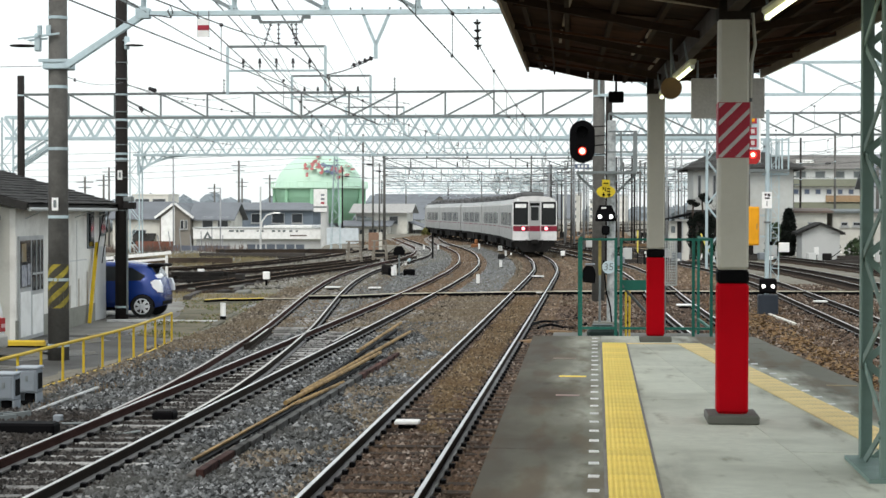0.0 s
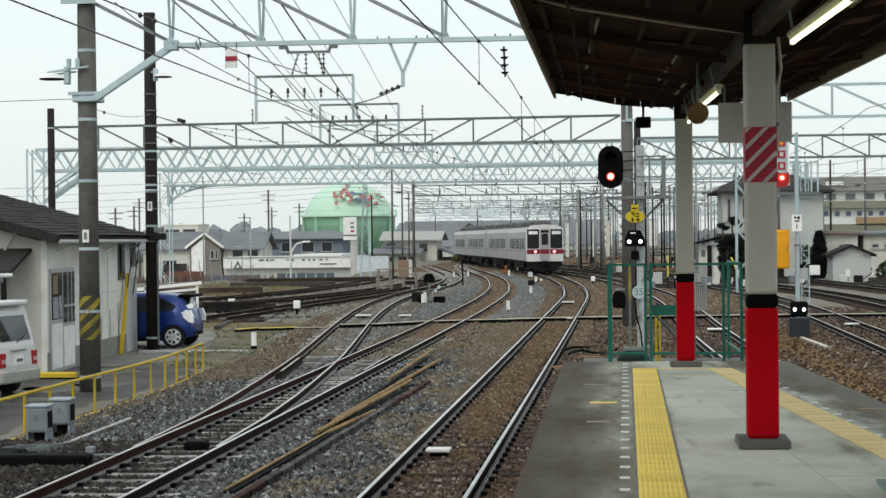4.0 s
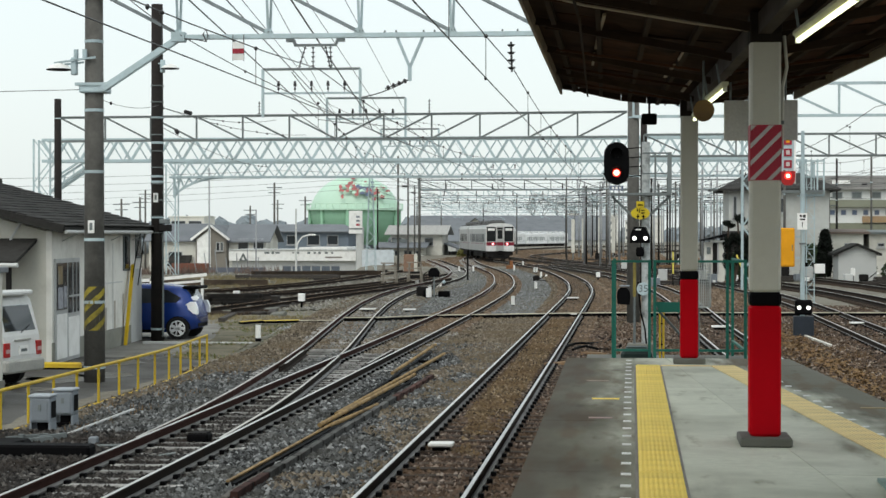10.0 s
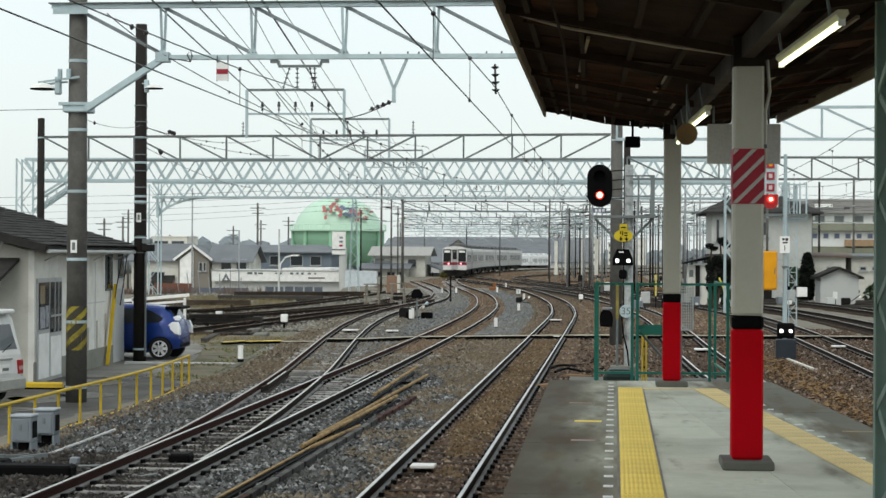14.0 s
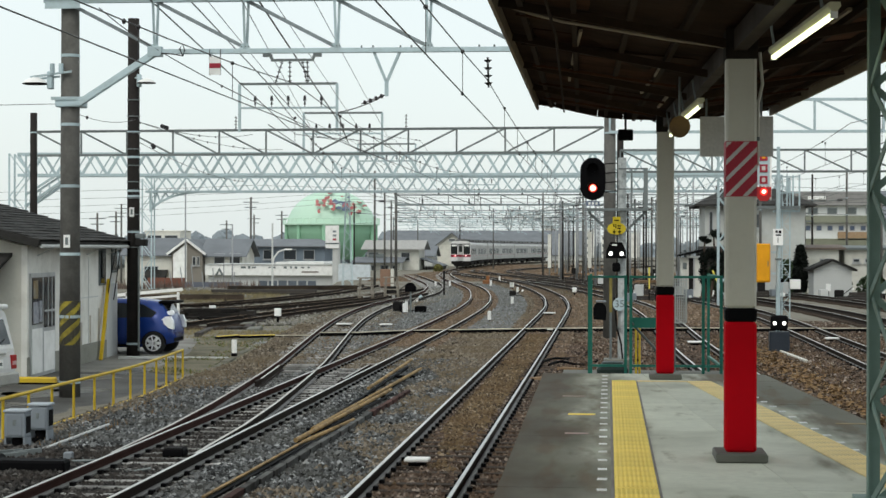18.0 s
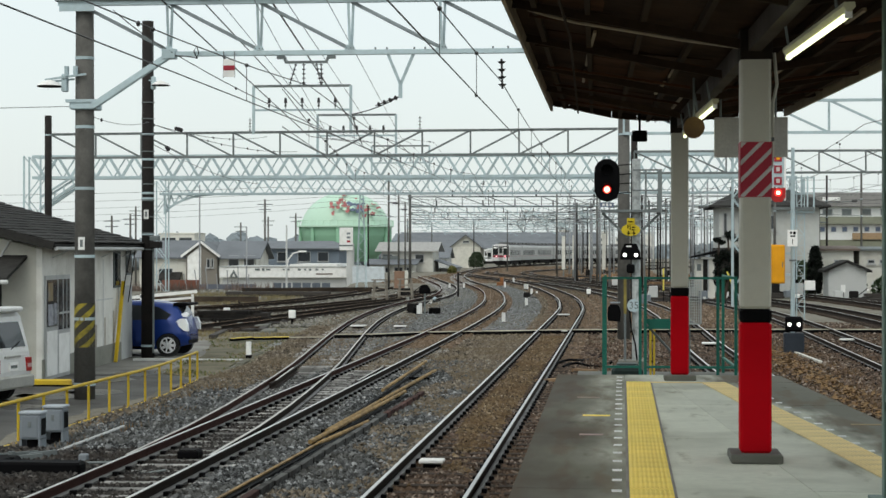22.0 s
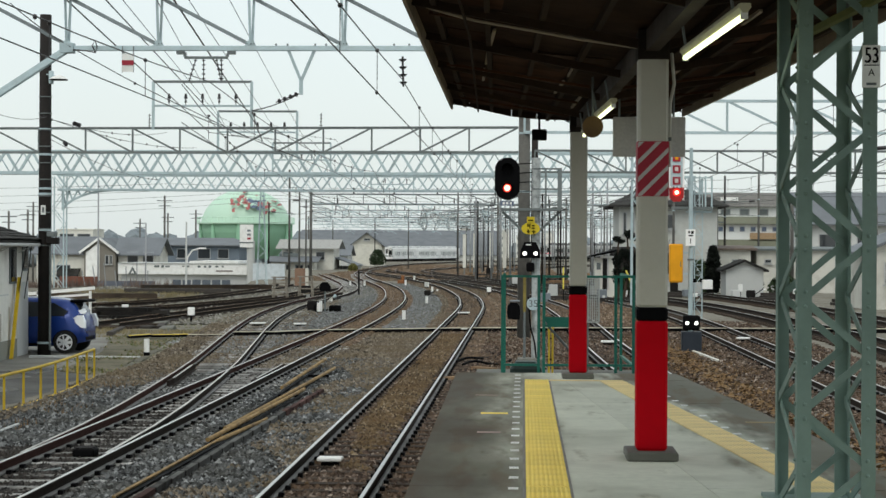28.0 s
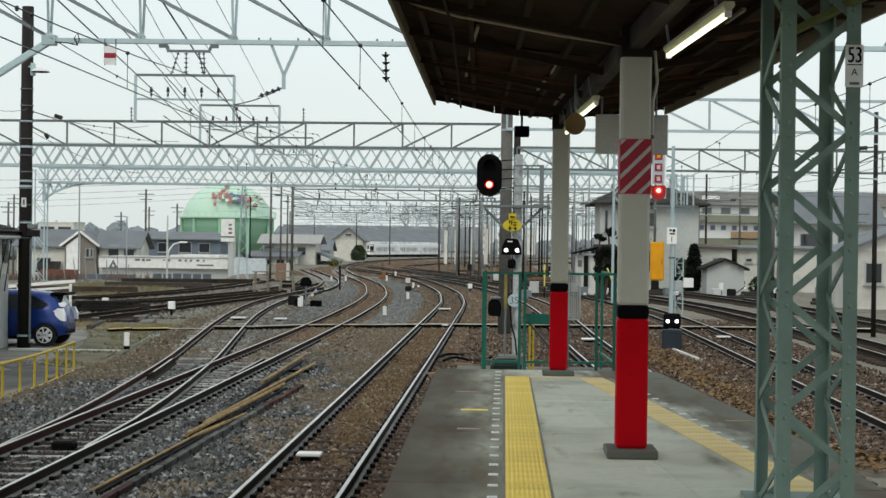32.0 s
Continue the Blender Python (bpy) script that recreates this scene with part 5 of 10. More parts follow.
floodlight(-11.62, 36.3, 6.08, 1, 0.5)
floodlight(-12.95, 50.7, 7.38, -1, 0.35)
pole("catenary_pole", -24.95, 78.5, -0.35, 8.6, 0.17, 0.15, M_POLE_D, "dark catenary pole behind the shed", (7.75,), group="catenary poles")
gantry(78.5, -24.85, -0.25, 6.75, 7.78, 2.05, M_STEEL_D, "slim dark truss gantry over the curving tracks", w=0.05, wb=0.035, dy=-1.5)
gantry(95, -31, 6, 6.55, 7.66, 1.35, M_STEEL, "heavy blue-grey lattice gantry", w=0.075, zig=True, deep=0.9, wb=0.062)
gantry(130, -33, 12, 6.75, 7.8, 1.5, M_STEEL, "blue-grey lattice gantry with a curved corner bracket", w=0.075, zig=True, deep=0.8, wb=0.06)
gantry(60, 0.0, 24, 6.52, 7.55, 2.1, M_STEEL, "truss gantry over the outer yard tracks", w=0.045, wb=0.035)
gantry(86, 0.5, 30, 6.3, 7.3, 2.1, M_STEEL_D, "dark truss gantry over the outer yard tracks", w=0.05, wb=0.035)
for yy, xa, xb in ((165, -19, 14), (200, -23, 12), (235, -27, 12), (270, -31, 16), (310, -36, 24), (350, -36, 34)):
    fg = gantry(yy, xa, xb, 6.6, 7.5, 2.4, M_STEEL_D if yy % 2 else M_STEEL, "far catenary gantry over the yard", w=0.05, wb=0.035)
    for k in range(int((xb - xa) / 4.2)):
        x = xa + 2.5 + k * 4.2 + random.uniform(-0.5, 0.5)
        vb = part("hanger", Geo().bar((x - 0.5, yy, 6.6), (x, yy, 5.7), 0.04, 5), M_STEEL, fg, "V-shaped hanger")
        part("hanger_leg", Geo().bar((x + 0.5, yy, 6.6), (x, yy, 5.7), 0.04, 5), M_STEEL, vb)
        part("pull_off", Geo().tube([Vector((x, yy, 5.7)), Vector((x + 0.7, yy, 5.9)), Vector((x + 1.6, yy, 5.35))], 0.035, 5), M_STEEL, vb)
        part("insulator", Geo().bar((x + 0.9, yy, 7.5), (x + 0.9, yy, 8.1), 0.07, 6), M_INSUL, fg)


# ---- the shed with the dark roof ----
M_POSTER = mat("faded_ochre_poster", (0.24, 0.18, 0.09), 0.7, var=0.3, fine=6, coarse=4, dirt=(0.3, 0.3, 0.28), dirt_amt=0.9)
M_NOTICE = mat("pale_notice_sheet", (0.30, 0.31, 0.34), 0.7, var=0.3, fine=9, coarse=5, dirt=(0.05, 0.05, 0.07), dirt_amt=0.9)
M_SHEDWALL = mat("greyed_cream_shed_wall", (0.55, 0.54, 0.48), 0.8, var=0.08, fine=14, coarse=0.8, bump=0.08, dirt=(0.33, 0.31, 0.26), dirt_amt=0.7)
# Long wall brightened in colour for the sky light it catches
M_LONGWALL = mat("brightened_off_white_wall", (0.82, 0.81, 0.76), 0.8, var=0.08, fine=14, coarse=0.8, bump=0.08, dirt=(0.42, 0.40, 0.35), dirt_amt=0.7)
M_WALLSTAIN = mat("damp_wall_streak", (0.40, 0.37, 0.31), 0.85, var=0.2, fine=9, coarse=3)


def shed():
    s = thing("railway_shed", "low off-white shed with dark tiled roof and plinth", "shed")
    xr, xl, y0, y1, zb, ze = -13.4, -23.0, 41.4, 51.35, -0.34, 2.80
    skew = -0.41 / 7.2
    R = lambda y: xr + skew * (y - y0)
    t = 0.14
    part("wall", Geo().prism([(R(y0), y0), (R(y1), y1), (R(y1) - t, y1), (R(y0) - t, y0)], zb, ze, "z"), M_LONGWALL, s, "off-white panelled wall")
    ridge_x, ridge_z = -18.3, 4.12
    part("gable_wall", Geo().prism([(xl, zb), (xr - t - 0.002, zb), (xr - t - 0.002, ze), (ridge_x, ridge_z - 0.08), (xl, ze)], y0, y0 + t), M_SHEDWALL, s, "off-white gable wall")
    part("gable_wall", Geo().prism([(xl, zb), (R(y1) - t - 0.002, zb), (R(y1) - t - 0.002, ze), (ridge_x, ridge_z - 0.08), (xl, ze)], y1 - t, y1), M_SHEDWALL, s)
    part("plinth", Geo().prism([(R(y0) + 0.03, y0 - 0.03), (R(y1) + 0.03, y1), (R(y1), y1), (R(y0), y0 - 0.03)], zb, zb + 0.55, "z"), M_PLINTH, s, "mossy concrete plinth")
    for sx, xe in ((1, xr + 0.45), (-1, xl - 0.4)):
        ze2 = 2.80
        g = Geo()
        sk = skew if sx == 1 else 0
        v = []
        for y in (y0 - 0.55, y1 + 0.05):
            off = sk * (y - y0)
            v += [(ridge_x, y, ridge_z), (xe + off, y, ze2), (xe + off, y, ze2 + 0.09), (ridge_x, y, ridge_z + 0.09)]
        g.add(v, [(0, 1, 2, 3), (7, 6, 5, 4), (0, 4, 5, 1), (1, 5, 6, 2), (2, 6, 7, 3), (3, 7, 4, 0)])
        roof = part("roof_slope", g, M_ROOF, s, "dark grey tiled roof slope")
        if sx == 1:
            tilt = math.degrees(math.atan2(ridge_z - ze2, xe - ridge_x))
            tile = Geo().box(-0.03, 0.335, 0.004, 0.606, 0.0, 0.026, 0.006).data("roof_tile", M_ROOF)
            for k in range(17):
                f = k / 17
                px, pz = ridge_x + (xe - ridge_x) * f, ridge_z + (ze2 - ridge_z) * f
                for j in range(17):
                    y = y0 - 0.56 + j * 0.612 + (0.2 if k % 2 else 0.0)
                    if y + 0.6 > y1 + 0.3:
                        continue
                    off = sk * (y - y0) * f
                    part("roof_tile", tile, None, roof, m=pose(px + off, y, pz + 0.10 + random.uniform(0, 0.012), 0, tilt - 3.2 + random.uniform(-0.5, 0.5), random.uniform(-0.6, 0.6)))
            ridge_cap = Geo()
            for j in range(13):
                ridge_cap.bar((ridge_x, y0 - 0.6 + j * 0.85, ridge_z + 0.12), (ridge_x, y0 + 0.23 + j * 0.85, ridge_z + 0.13), 0.11, 10)
            part("ridge_cap", ridge_cap, M_ROOF, roof, "rounded ridge tiles")
    part("gutter", Geo().bar((xr + 0.48, y0 - 0.5, 2.78), (xr + 0.48 + skew * 10.4, y1, 2.78), 0.045, 8), M_WALL_G, s, "pale gutter")
    part("barge_board", Geo().bar((ridge_x, y0 - 0.57, ridge_z + 0.02), (xr + 0.45, y0 - 0.57, 2.84), 0.02, flat=0.09), M_ROOF, s)

    def on(y, z0, z1, y2, d, name, m, lab=""):
        return part(name, Geo().prism([(R(y) + 0.003, y), (R(y2) + 0.003, y2), (R(y2) + d, y2), (R(y) + d, y)], z0, z1, "z"), m, s, lab)
    door = on(41.55, -0.3, 2.15, 43.9, 0.045, "door_frame", M_FRAME, "pale aluminium door frame")
    for a, b, z0, z1, m in ((41.65, 42.6, 0.95, 2.05, M_GLASS), (42.75, 43.8, 0.85, 2.05, M_GLASS), (41.65, 42.6, -0.2, 0.85, M_WHITE), (42.75, 43.8, -0.2, 0.75, M_WHITE)):
        part("door_panel", Geo().prism([(R(a) + 0.046, a), (R(b) + 0.046, b), (R(b) + 0.06, b), (R(a) + 0.06, a)], z0, z1, "z"), m, door)
    for y in (45.6, 47.7, 49.6):
        on(y, -0.3, 2.5, y + 0.03, 0.012, "wall_joint", M_WALL_G)
    for y, z0, z1, y2, m in ((41.72, 1.55, 1.98, 42.15, M_POSTER), (41.72, 0.98, 1.48, 42.2, M_NOTICE), (42.28, 1.0, 1.5, 42.54, M_NOTICE)):
        part("poster", Geo().prism([(R(y) + 0.061, y), (R(y2) + 0.061, y2), (R(y2) + 0.066, y2), (R(y) + 0.066, y)], z0, z1, "z"), m, door, "faded poster behind the glass")
    for y in (43.08, 43.45):
        part("glazing_bar", Geo().prism([(R(y) + 0.061, y), (R(y) + 0.061, y + 0.05), (R(y) + 0.075, y + 0.05), (R(y) + 0.075, y)], 0.85, 2.05, "z"), M_FRAME, door)
    part("glazing_bar", Geo().prism([(R(42.75) + 0.061, 42.75), (R(43.8) + 0.061, 43.8), (R(43.8) + 0.072, 43.8), (R(42.75) + 0.072, 42.75)], 1.22, 1.27, "z"), M_FRAME, door)
    for y, z0, z1, y2 in ((48.95, 1.72, 2.72, 49.75), (50.55, 2.05, 2.72, 51.25)):
        win = on(y, z0, z1, y2, 0.04, "window_frame", M_STEEL_D, "small window with dark glass")
        part("pane", Geo().prism([(R(y + 0.06) + 0.041, y + 0.06), (R(y2 - 0.06) + 0.041, y2 - 0.06), (R(y2 - 0.06) + 0.05, y2 - 0.06), (R(y + 0.06) + 0.05, y + 0.06)], z0 + 0.06, z1 - 0.06, "z"), M_GLASS, win)
    on(49.9, -0.3, 1.75, 51.3, 0.03, "side_panel", M_WALL_G, "pale grey corrugated panel")
    on(45.0, 1.42, 1.45, 48.9, 0.012, "wall_joint", M_WALL_G)
    for k in range(5):
        y = 44.7 + k * 1.05
        on(y, -0.2 + 0.2 * (k % 2), 0.5 + 0.15 * k, y + 0.2, 0.004, "stain", M_WALLSTAIN, "brown damp streak")
    for y, d in ((49.4, 0.12), (49.95, 0.18)):
        part("hanging_cable", Geo().tube([Vector((R(y) + 0.4, y, 2.76)), Vector((R(y) + d + 0.1, y + 0.05, 1.9)), Vector((R(y) + d, y + 0.1, 1.3))], 0.014), M_BLACK, s)
    for k in range(4):
        y = 42.3 + 2.6 * k
        part("gutter_bracket", Geo().bar((R(y) + 0.01, y, 2.56), (R(y) + 0.44, y, 2.76), 0.014, flat=0.014), M_WALL_G, s)


shed()
solid("leaning_board", Geo().bar((-13.69, 48.7, -0.29), (-13.75, 49.7, 1.87), 0.04, flat=0.06), mat("bright_yellow_board", (0.70, 0.47, 0.02), 0.6, dirt=(0.4, 0.26, 0.03)), "yellow painted board leaning on the shed", "board")


# ---- the gas holder ----
def gas_tank():
    t = thing("gas_tank", "pale green spherical gas holder with a walkway and mural", "tank", pose(-60, 400, 0))
    R = 9.7
    g, g2 = Geo(), Geo()
    n, m = 40, 20
    rows = []
    for j in range(m + 1):
        z = R * math.cos(math.pi * j / m)
        r = R * math.sin(math.pi * j / m)
        rows.append((r, z * 0.86 + 7.0))
    top = [q for q in rows if q[1] >= 8.0] + [(R, 8.0)]
    low = [(R, 8.0), (R, 6.0)] + [q for q in rows if q[1] < 6.0 and q[1] > -0.2]
    for geo, rr in ((g2, top), (g, low)):
        for r, z in rr:
            geo.v += [(r * math.cos(2 * math.pi * i / n), r * math.sin(2 * math.pi * i / n), z) for i in range(n)]
        geo.f += [(j * n + i, j * n + n + i, j * n + n + (i + 1) % n, j * n + (i + 1) % n) for j in range(len(rr) - 1) for i in range(n)]
    part("dome", g2, M_TANK_L, t, "light green dome", smooth=True)
    part("shell", g, M_TANK, t, "green lower shell", smooth=True)
    ring = Geo()
    ring.v = [((R + d) * math.cos(2 * math.pi * i / n), (R + d) * math.sin(2 * math.pi * i / n), z) for z, d in ((7.7, 0), (7.7, 0.8), (8.0, 0.8), (8.0, 0)) for i in range(n)]
    ring.f = [(j * n + i, j * n + (i + 1) % n, ((j + 1) % 4) * n + (i + 1) % n, ((j + 1) % 4) * n + i) for j in range(4) for i in range(n)]
    part("walkway", ring, M_TANK_L, t, "walkway ring round the tank")
    for i in range(n):
        a = 2 * math.pi * i / n
        part("rail_post", Geo().bar(((R + 0.75) * math.cos(a), (R + 0.75) * math.sin(a), 8.0), ((R + 0.75) * math.cos(a), (R + 0.75) * math.sin(a), 9.1), 0.06, 4), M_TANK_L, t)
    hr = Geo()
    hr.tube([Vector(((R + 0.75) * math.cos(2 * math.pi * i / n), (R + 0.75) * math.sin(2 * math.pi * i / n), 9.1)) for i in range(n + 1)], 0.06, 4)
    part("hand_rail", hr, M_TANK_L, t)
    for i in range(10):
        a = 2 * math.pi * i / 10 + 0.3
        part("leg", Geo().bar(((R + 0.1) * math.cos(a), (R + 0.1) * math.sin(a), -0.3), ((R + 0.1) * math.cos(a), (R + 0.1) * math.sin(a), 7.7), 0.4, 10), M_TANK, t)
    return t


gas_tank()


# ---- the departing train ----
def car_mesh(tail, lit=True, M_TRAIN=M_TRAIN, M_TRAINROOF=M_TRAINROOF, M_MAROON=M_MAROON, M_SIDEGLASS=M_SIDEGLASS):
    """One 20 m car: stainless body, band, windows, roof, underframe. Its tail end faces -y."""
    c = thing("train_car", "stainless steel commuter train car with a maroon band", "train car")
    W, L = 1.39, 19.5
    prof = [(-W, 0.98), (W, 0.98), (W, 3.25), (W - 0.10, 3.5), (W - 0.38, 3.66), (0, 3.74), (-W + 0.38, 3.66), (-W + 0.10, 3.5), (-W, 3.25)]
    part("body", Geo().prism(prof, 0, L), M_TRAIN, c, "ribbed stainless body shell")
    part("roof", Geo().prism([(-W + 0.14, 3.52), (W - 0.14, 3.52), (W - 0.42, 3.70), (0, 3.78), (-W + 0.42, 3.70)], 0.06, L - 0.05), M_TRAINROOF, c)
    for s in (-1, 1):
        part("side_band", Geo().box(s * (W + 0.004) - 0.003, s * (W + 0.004) + 0.003, 0.3, L - 0.2, 1.66, 1.73), M_MAROON, c, "thin maroon side stripe")
        part("cant_rail", Geo().box(s * (W + 0.006) - 0.005, s * (W + 0.006) + 0.005, 0.05, L, 3.18, 3.28), M_TRAIN_W, c)
        for k in range(4):
            y = 2.2 + k * 4.75
            part("sliding_door", Geo().box(s * (W + 0.004) - 0.008, s * (W + 0.004) + 0.008, y - 0.65, y + 0.65, 1.05, 2.95), M_TRAIN, c, "double sliding door")
            for d in (-0.33, 0.33):
                part("door_window", Geo().box(s * (W + 0.012) - 0.006, s * (W + 0.012) + 0.006, y + d - 0.22, y + d + 0.22, 1.85, 2.7), M_SIDEGLASS, c)
            if k < 3:
                for d in (1.55, 3.1):
                    part("side_window", Geo().box(s * (W + 0.006) - 0.006, s * (W + 0.006) + 0.006, y + d - 0.6, y + d + 0.6, 1.85, 2.7), M_SIDEGLASS, c)
        for k in range(3):
            part("side_rib", Geo().box(s * (W + 0.006) - 0.006, s * (W + 0.006) + 0.006, 0.2, L - 0.1, 1.2 + k * 0.12, 1.22 + k * 0.12), M_TRAIN, c)
    for y in (2.6, 16.2):
        bg = part("bogie", Geo().box(-1.0, 1.0, y - 1.5, y + 1.7, 0.28, 0.75, 0.05), M_UNDER, c, "dark bogie")
        for yy in (y - 1.0, y + 1.1):
            for s in (-1, 1):
                part("wheel", Geo().bar((s * 0.53, yy, 0.43), (s * 0.66, yy, 0.43), 0.43, 16), M_UNDER, bg)
    for y, l in ((5.4, 2.4), (8.4, 1.6), (10.6, 3.0)):
        part("underfloor_box", Geo().box(-1.2, 1.2, y, y + l, 0.35, 0.97, 0.03), M_UNDER, c)
    part("skirt", Geo().box(-1.3, 1.3, 0.2, L - 0.2, 0.8, 0.985), M_UNDER, c)
    for y in (3.4, 8.0, 12.6, 17.0):
        unit = part("roof_unit", Geo().box(-0.75, 0.75, y - 0.95, y + 0.95, 3.7, 4.02, 0.09), M_TRAINROOF, c, "air-conditioning unit")
        part("grille", Geo().box(-0.5, 0.5, y - 0.7, y + 0.7, 4.02, 4.05), M_UNDER, unit)
    for s in (-1, 1):
        part("roof_edge", Geo().bar((s * (W - 0.22), 0.1, 3.63), (s * (W - 0.22), L - 0.1, 3.63), 0.03, flat=0.02), M_UNDER, c, "dark rain gutter")
    part("destination_strip", Geo().box(-0.3, 0.3, -0.14, -0.131, 3.12, 3.3), M_BLACK, c) if tail else None
    if tail:
        f = part("front_panel", Geo().prism([(-W, 0.95), (W, 0.95), (W, 3.28), (W - 0.14, 3.56), (W - 0.5, 3.70), (0, 3.75), (-W + 0.5, 3.70), (-W + 0.14, 3.56), (-W, 3.28)], -0.10, 0.0), M_TRAIN_W, c, "white end panel")
        part("centre_door", Geo().box(-0.36, 0.36, -0.13, -0.10, 0.98, 3.42, 0.01), M_TRAIN, f, "grey gangway door")
        part("door_window", Geo().box(-0.24, 0.24, -0.135, -0.128, 2.2, 3.05), M_CABGLASS, f)
        for s in (-1, 1):
            x0, x1 = (0.42, 1.34) if s > 0 else (-1.34, -0.42)
            part("cab_window", Geo().box(x0, x1, -0.115, -0.098, 1.92, 3.38, 0.01), M_CABGLASS, f, "dark cab window")
            part("destination_box", Geo().box(x0 + 0.12, x1 - 0.12, -0.12, -0.113, 3.0, 3.24), M_WHITE, f)
            part("band", Geo().box(x0 - 0.02, x1 + 0.06, -0.113, -0.099, 1.52, 1.86), M_MAROON, f, "maroon band")
            xc = s * 0.72
            for q in (x0 + 0.02, x1 - 0.06):
                part("window_post", Geo().box(q, q + 0.04, -0.122, -0.115, 1.94, 3.36), M_BLACK, f)
            part("wiper", Geo().bar((s * 0.9, -0.125, 1.98), (s * 0.62, -0.125, 2.6), 0.012, 4), M_UNDER, f)
            part("lamp_bezel", Geo().box(s * 0.72 - 0.2, s * 0.72 + 0.2, -0.117, -0.1135, 1.55, 1.83, 0.0), M_UNDER, f, "dark lamp surround")
            if not lit:
                continue
            tl = part("tail_light", Geo().bar((xc, -0.125, 1.69), (xc, -0.112, 1.69), 0.13, 14), M_TAIL, f, "lit red tail light")
            part("lamp_core", Geo().bar((xc, -0.13, 1.69), (xc, -0.125, 1.69), 0.075, 12), M_TAILCORE, tl, "pinkish bright core")
            part("window_pillar", Geo().box(min(s * 1.34, s * 1.40), max(s * 1.34, s * 1.40), -0.118, -0.099, 1.9, 3.42), M_TRAIN_W, f)
            part("marker_lamp", Geo().bar((s * 1.05, -0.12, 3.5), (s * 1.05, -0.101, 3.5), 0.07, 10), M_LAMPGL, f)
            part("hand_rail", Geo().bar((s * 0.40, -0.15, 1.1), (s * 0.40, -0.15, 1.5), 0.015, 6), M_STEEL, f)
            part("jumper_cable", Geo().tube([Vector((s * 0.5, -0.12, 1.0)), Vector((s * 0.48, -0.28, 0.7)), Vector((s * 0.3, -0.2, 0.5))], 0.03), M_UNDER, f)
        part("band", Geo().box(-0.34, 0.34, -0.135, -0.129, 1.52, 1.86), M_MAROON, f)
        part("coupler", Geo().box(-0.2, 0.2, -0.55, 0.0, 0.72, 1.0, 0.04), M_UNDER, f)
        part("snow_plough", Geo().prism([(-0.75, 0.22), (0.75, 0.22), (1.05, 0.55), (-1.05, 0.55)], -0.02, 0.15), M_UNDER, f)
        part("steps", Geo().box(-1.28, 1.28, 0.02, 0.14, 0.55, 0.94), M_UNDER, f)
    return c


TAIL_S = [(0, 126.5), (3, 144.5), (6, 168.5), (9, 188.5), (12, 213.5), (14, 231.5), (17, 257.3), (19, 281.2), (21, 306.2), (24, 348.5), (25.5, 373), (28, 437), (30, 500), (32, 566)]


# ---- supports of the gantries ----
def lattice_post(x, y, z1, w, label, material=M_STEEL):
    t = thing("gantry_post", label, "post", pose(x, y, -0.35), group="gantry posts")
    h = z1 + 0.35
    for sx in (-w, w):
        for sy in (-w, w):
            part("corner_angle", Geo().bar((sx, sy, 0), (sx, sy, h), 0.04, flat=0.04), material, t)
    n = int(h / (w * 2.4))
    for k in range(n):
        a, b = h * k / n, h * (k + 1) / n
        for yy in (-w, w):
            part("lattice_bar", Geo().bar((-w if k % 2 else w, yy, a), (w if k % 2 else -w, yy, b), 0.022, flat=0.022), material, t)
    return t


for x, y in ((-31, 95.4), (6, 95.4), (-33, 130.4), (12, 130.4)):
    lattice_post(x, y, 7.7, 0.45, "blue-grey lattice post of a gantry")
b = thing("corner_bracket", "straight lattice corner strut under a gantry", "bracket")
for dy in (0.0, 0.9):
    part("strut", Geo().bar((-30.6, 95 + dy, 4.9), (-28.2, 95 + dy, 6.5), 0.07, flat=0.07), M_STEEL, b)
    part("strut", Geo().bar((-30.6, 95 + dy, 5.5), (-29.0, 95 + dy, 6.5), 0.05, flat=0.05), M_STEEL, b)
for k in range(4):
    part("web_bar", Geo().bar((-30.4 + 0.55 * k, 95, 5.0 + 0.37 * k), (-30.2 + 0.45 * k, 95.0, 5.55 + 0.3 * k), 0.03, flat=0.03), M_STEEL, b)
for x, y, s in ((-33, 130.2, 1),):
    b = thing("corner_bracket", "curved lattice corner bracket under a gantry", "bracket")
    prev = None
    for k in range(7):
        a = math.pi / 2 * k / 6
        p = (x + 0.3 + 3.6 * (1 - math.cos(a)) ** 0.8, y, 5.3 + 1.42 * math.sin(a))
        if prev:
            part("curved_chord", Geo().bar(prev, p, 0.07, flat=0.07), M_STEEL, b)
            part("web_bar", Geo().bar(p, (p[0] - 0.25, y, 6.7), 0.05, flat=0.05), M_STEEL, b)
            part("web_bar", Geo().bar(prev, (p[0] - 0.25, y, 6.7), 0.05, flat=0.05), M_STEEL, b)
        prev = p
pole("catenary_pole", 0.0, 60.2, -0.35, 8.6, 0.21, 0.18, M_POLE, "grey concrete pole that carries a gantry", (4.6, 6.5, 7.5), group="catenary poles")
pole("catenary_pole", 9.0, 36.6, -0.35, 8.2, 0.2, 0.17, M_POLE, "grey concrete pole beyond the platform", (), group="catenary poles")
pole("catenary_pole", 24.0, 60.2, -0.35, 8.2, 0.2, 0.17, M_POLE, "grey concrete pole at the yard's outer edge", (), group="catenary poles")
pole("catenary_pole", 0.5, 86.15, -0.35, 8.2, 0.17, 0.15, M_POLE_D, "dark catenary pole between the yard tracks", (), group="catenary poles")
pole("catenary_pole", 30, 86.15, -0.35, 8.2, 0.2, 0.17, M_POLE_D, "dark catenary pole at the outer tracks", (), group="catenary poles")
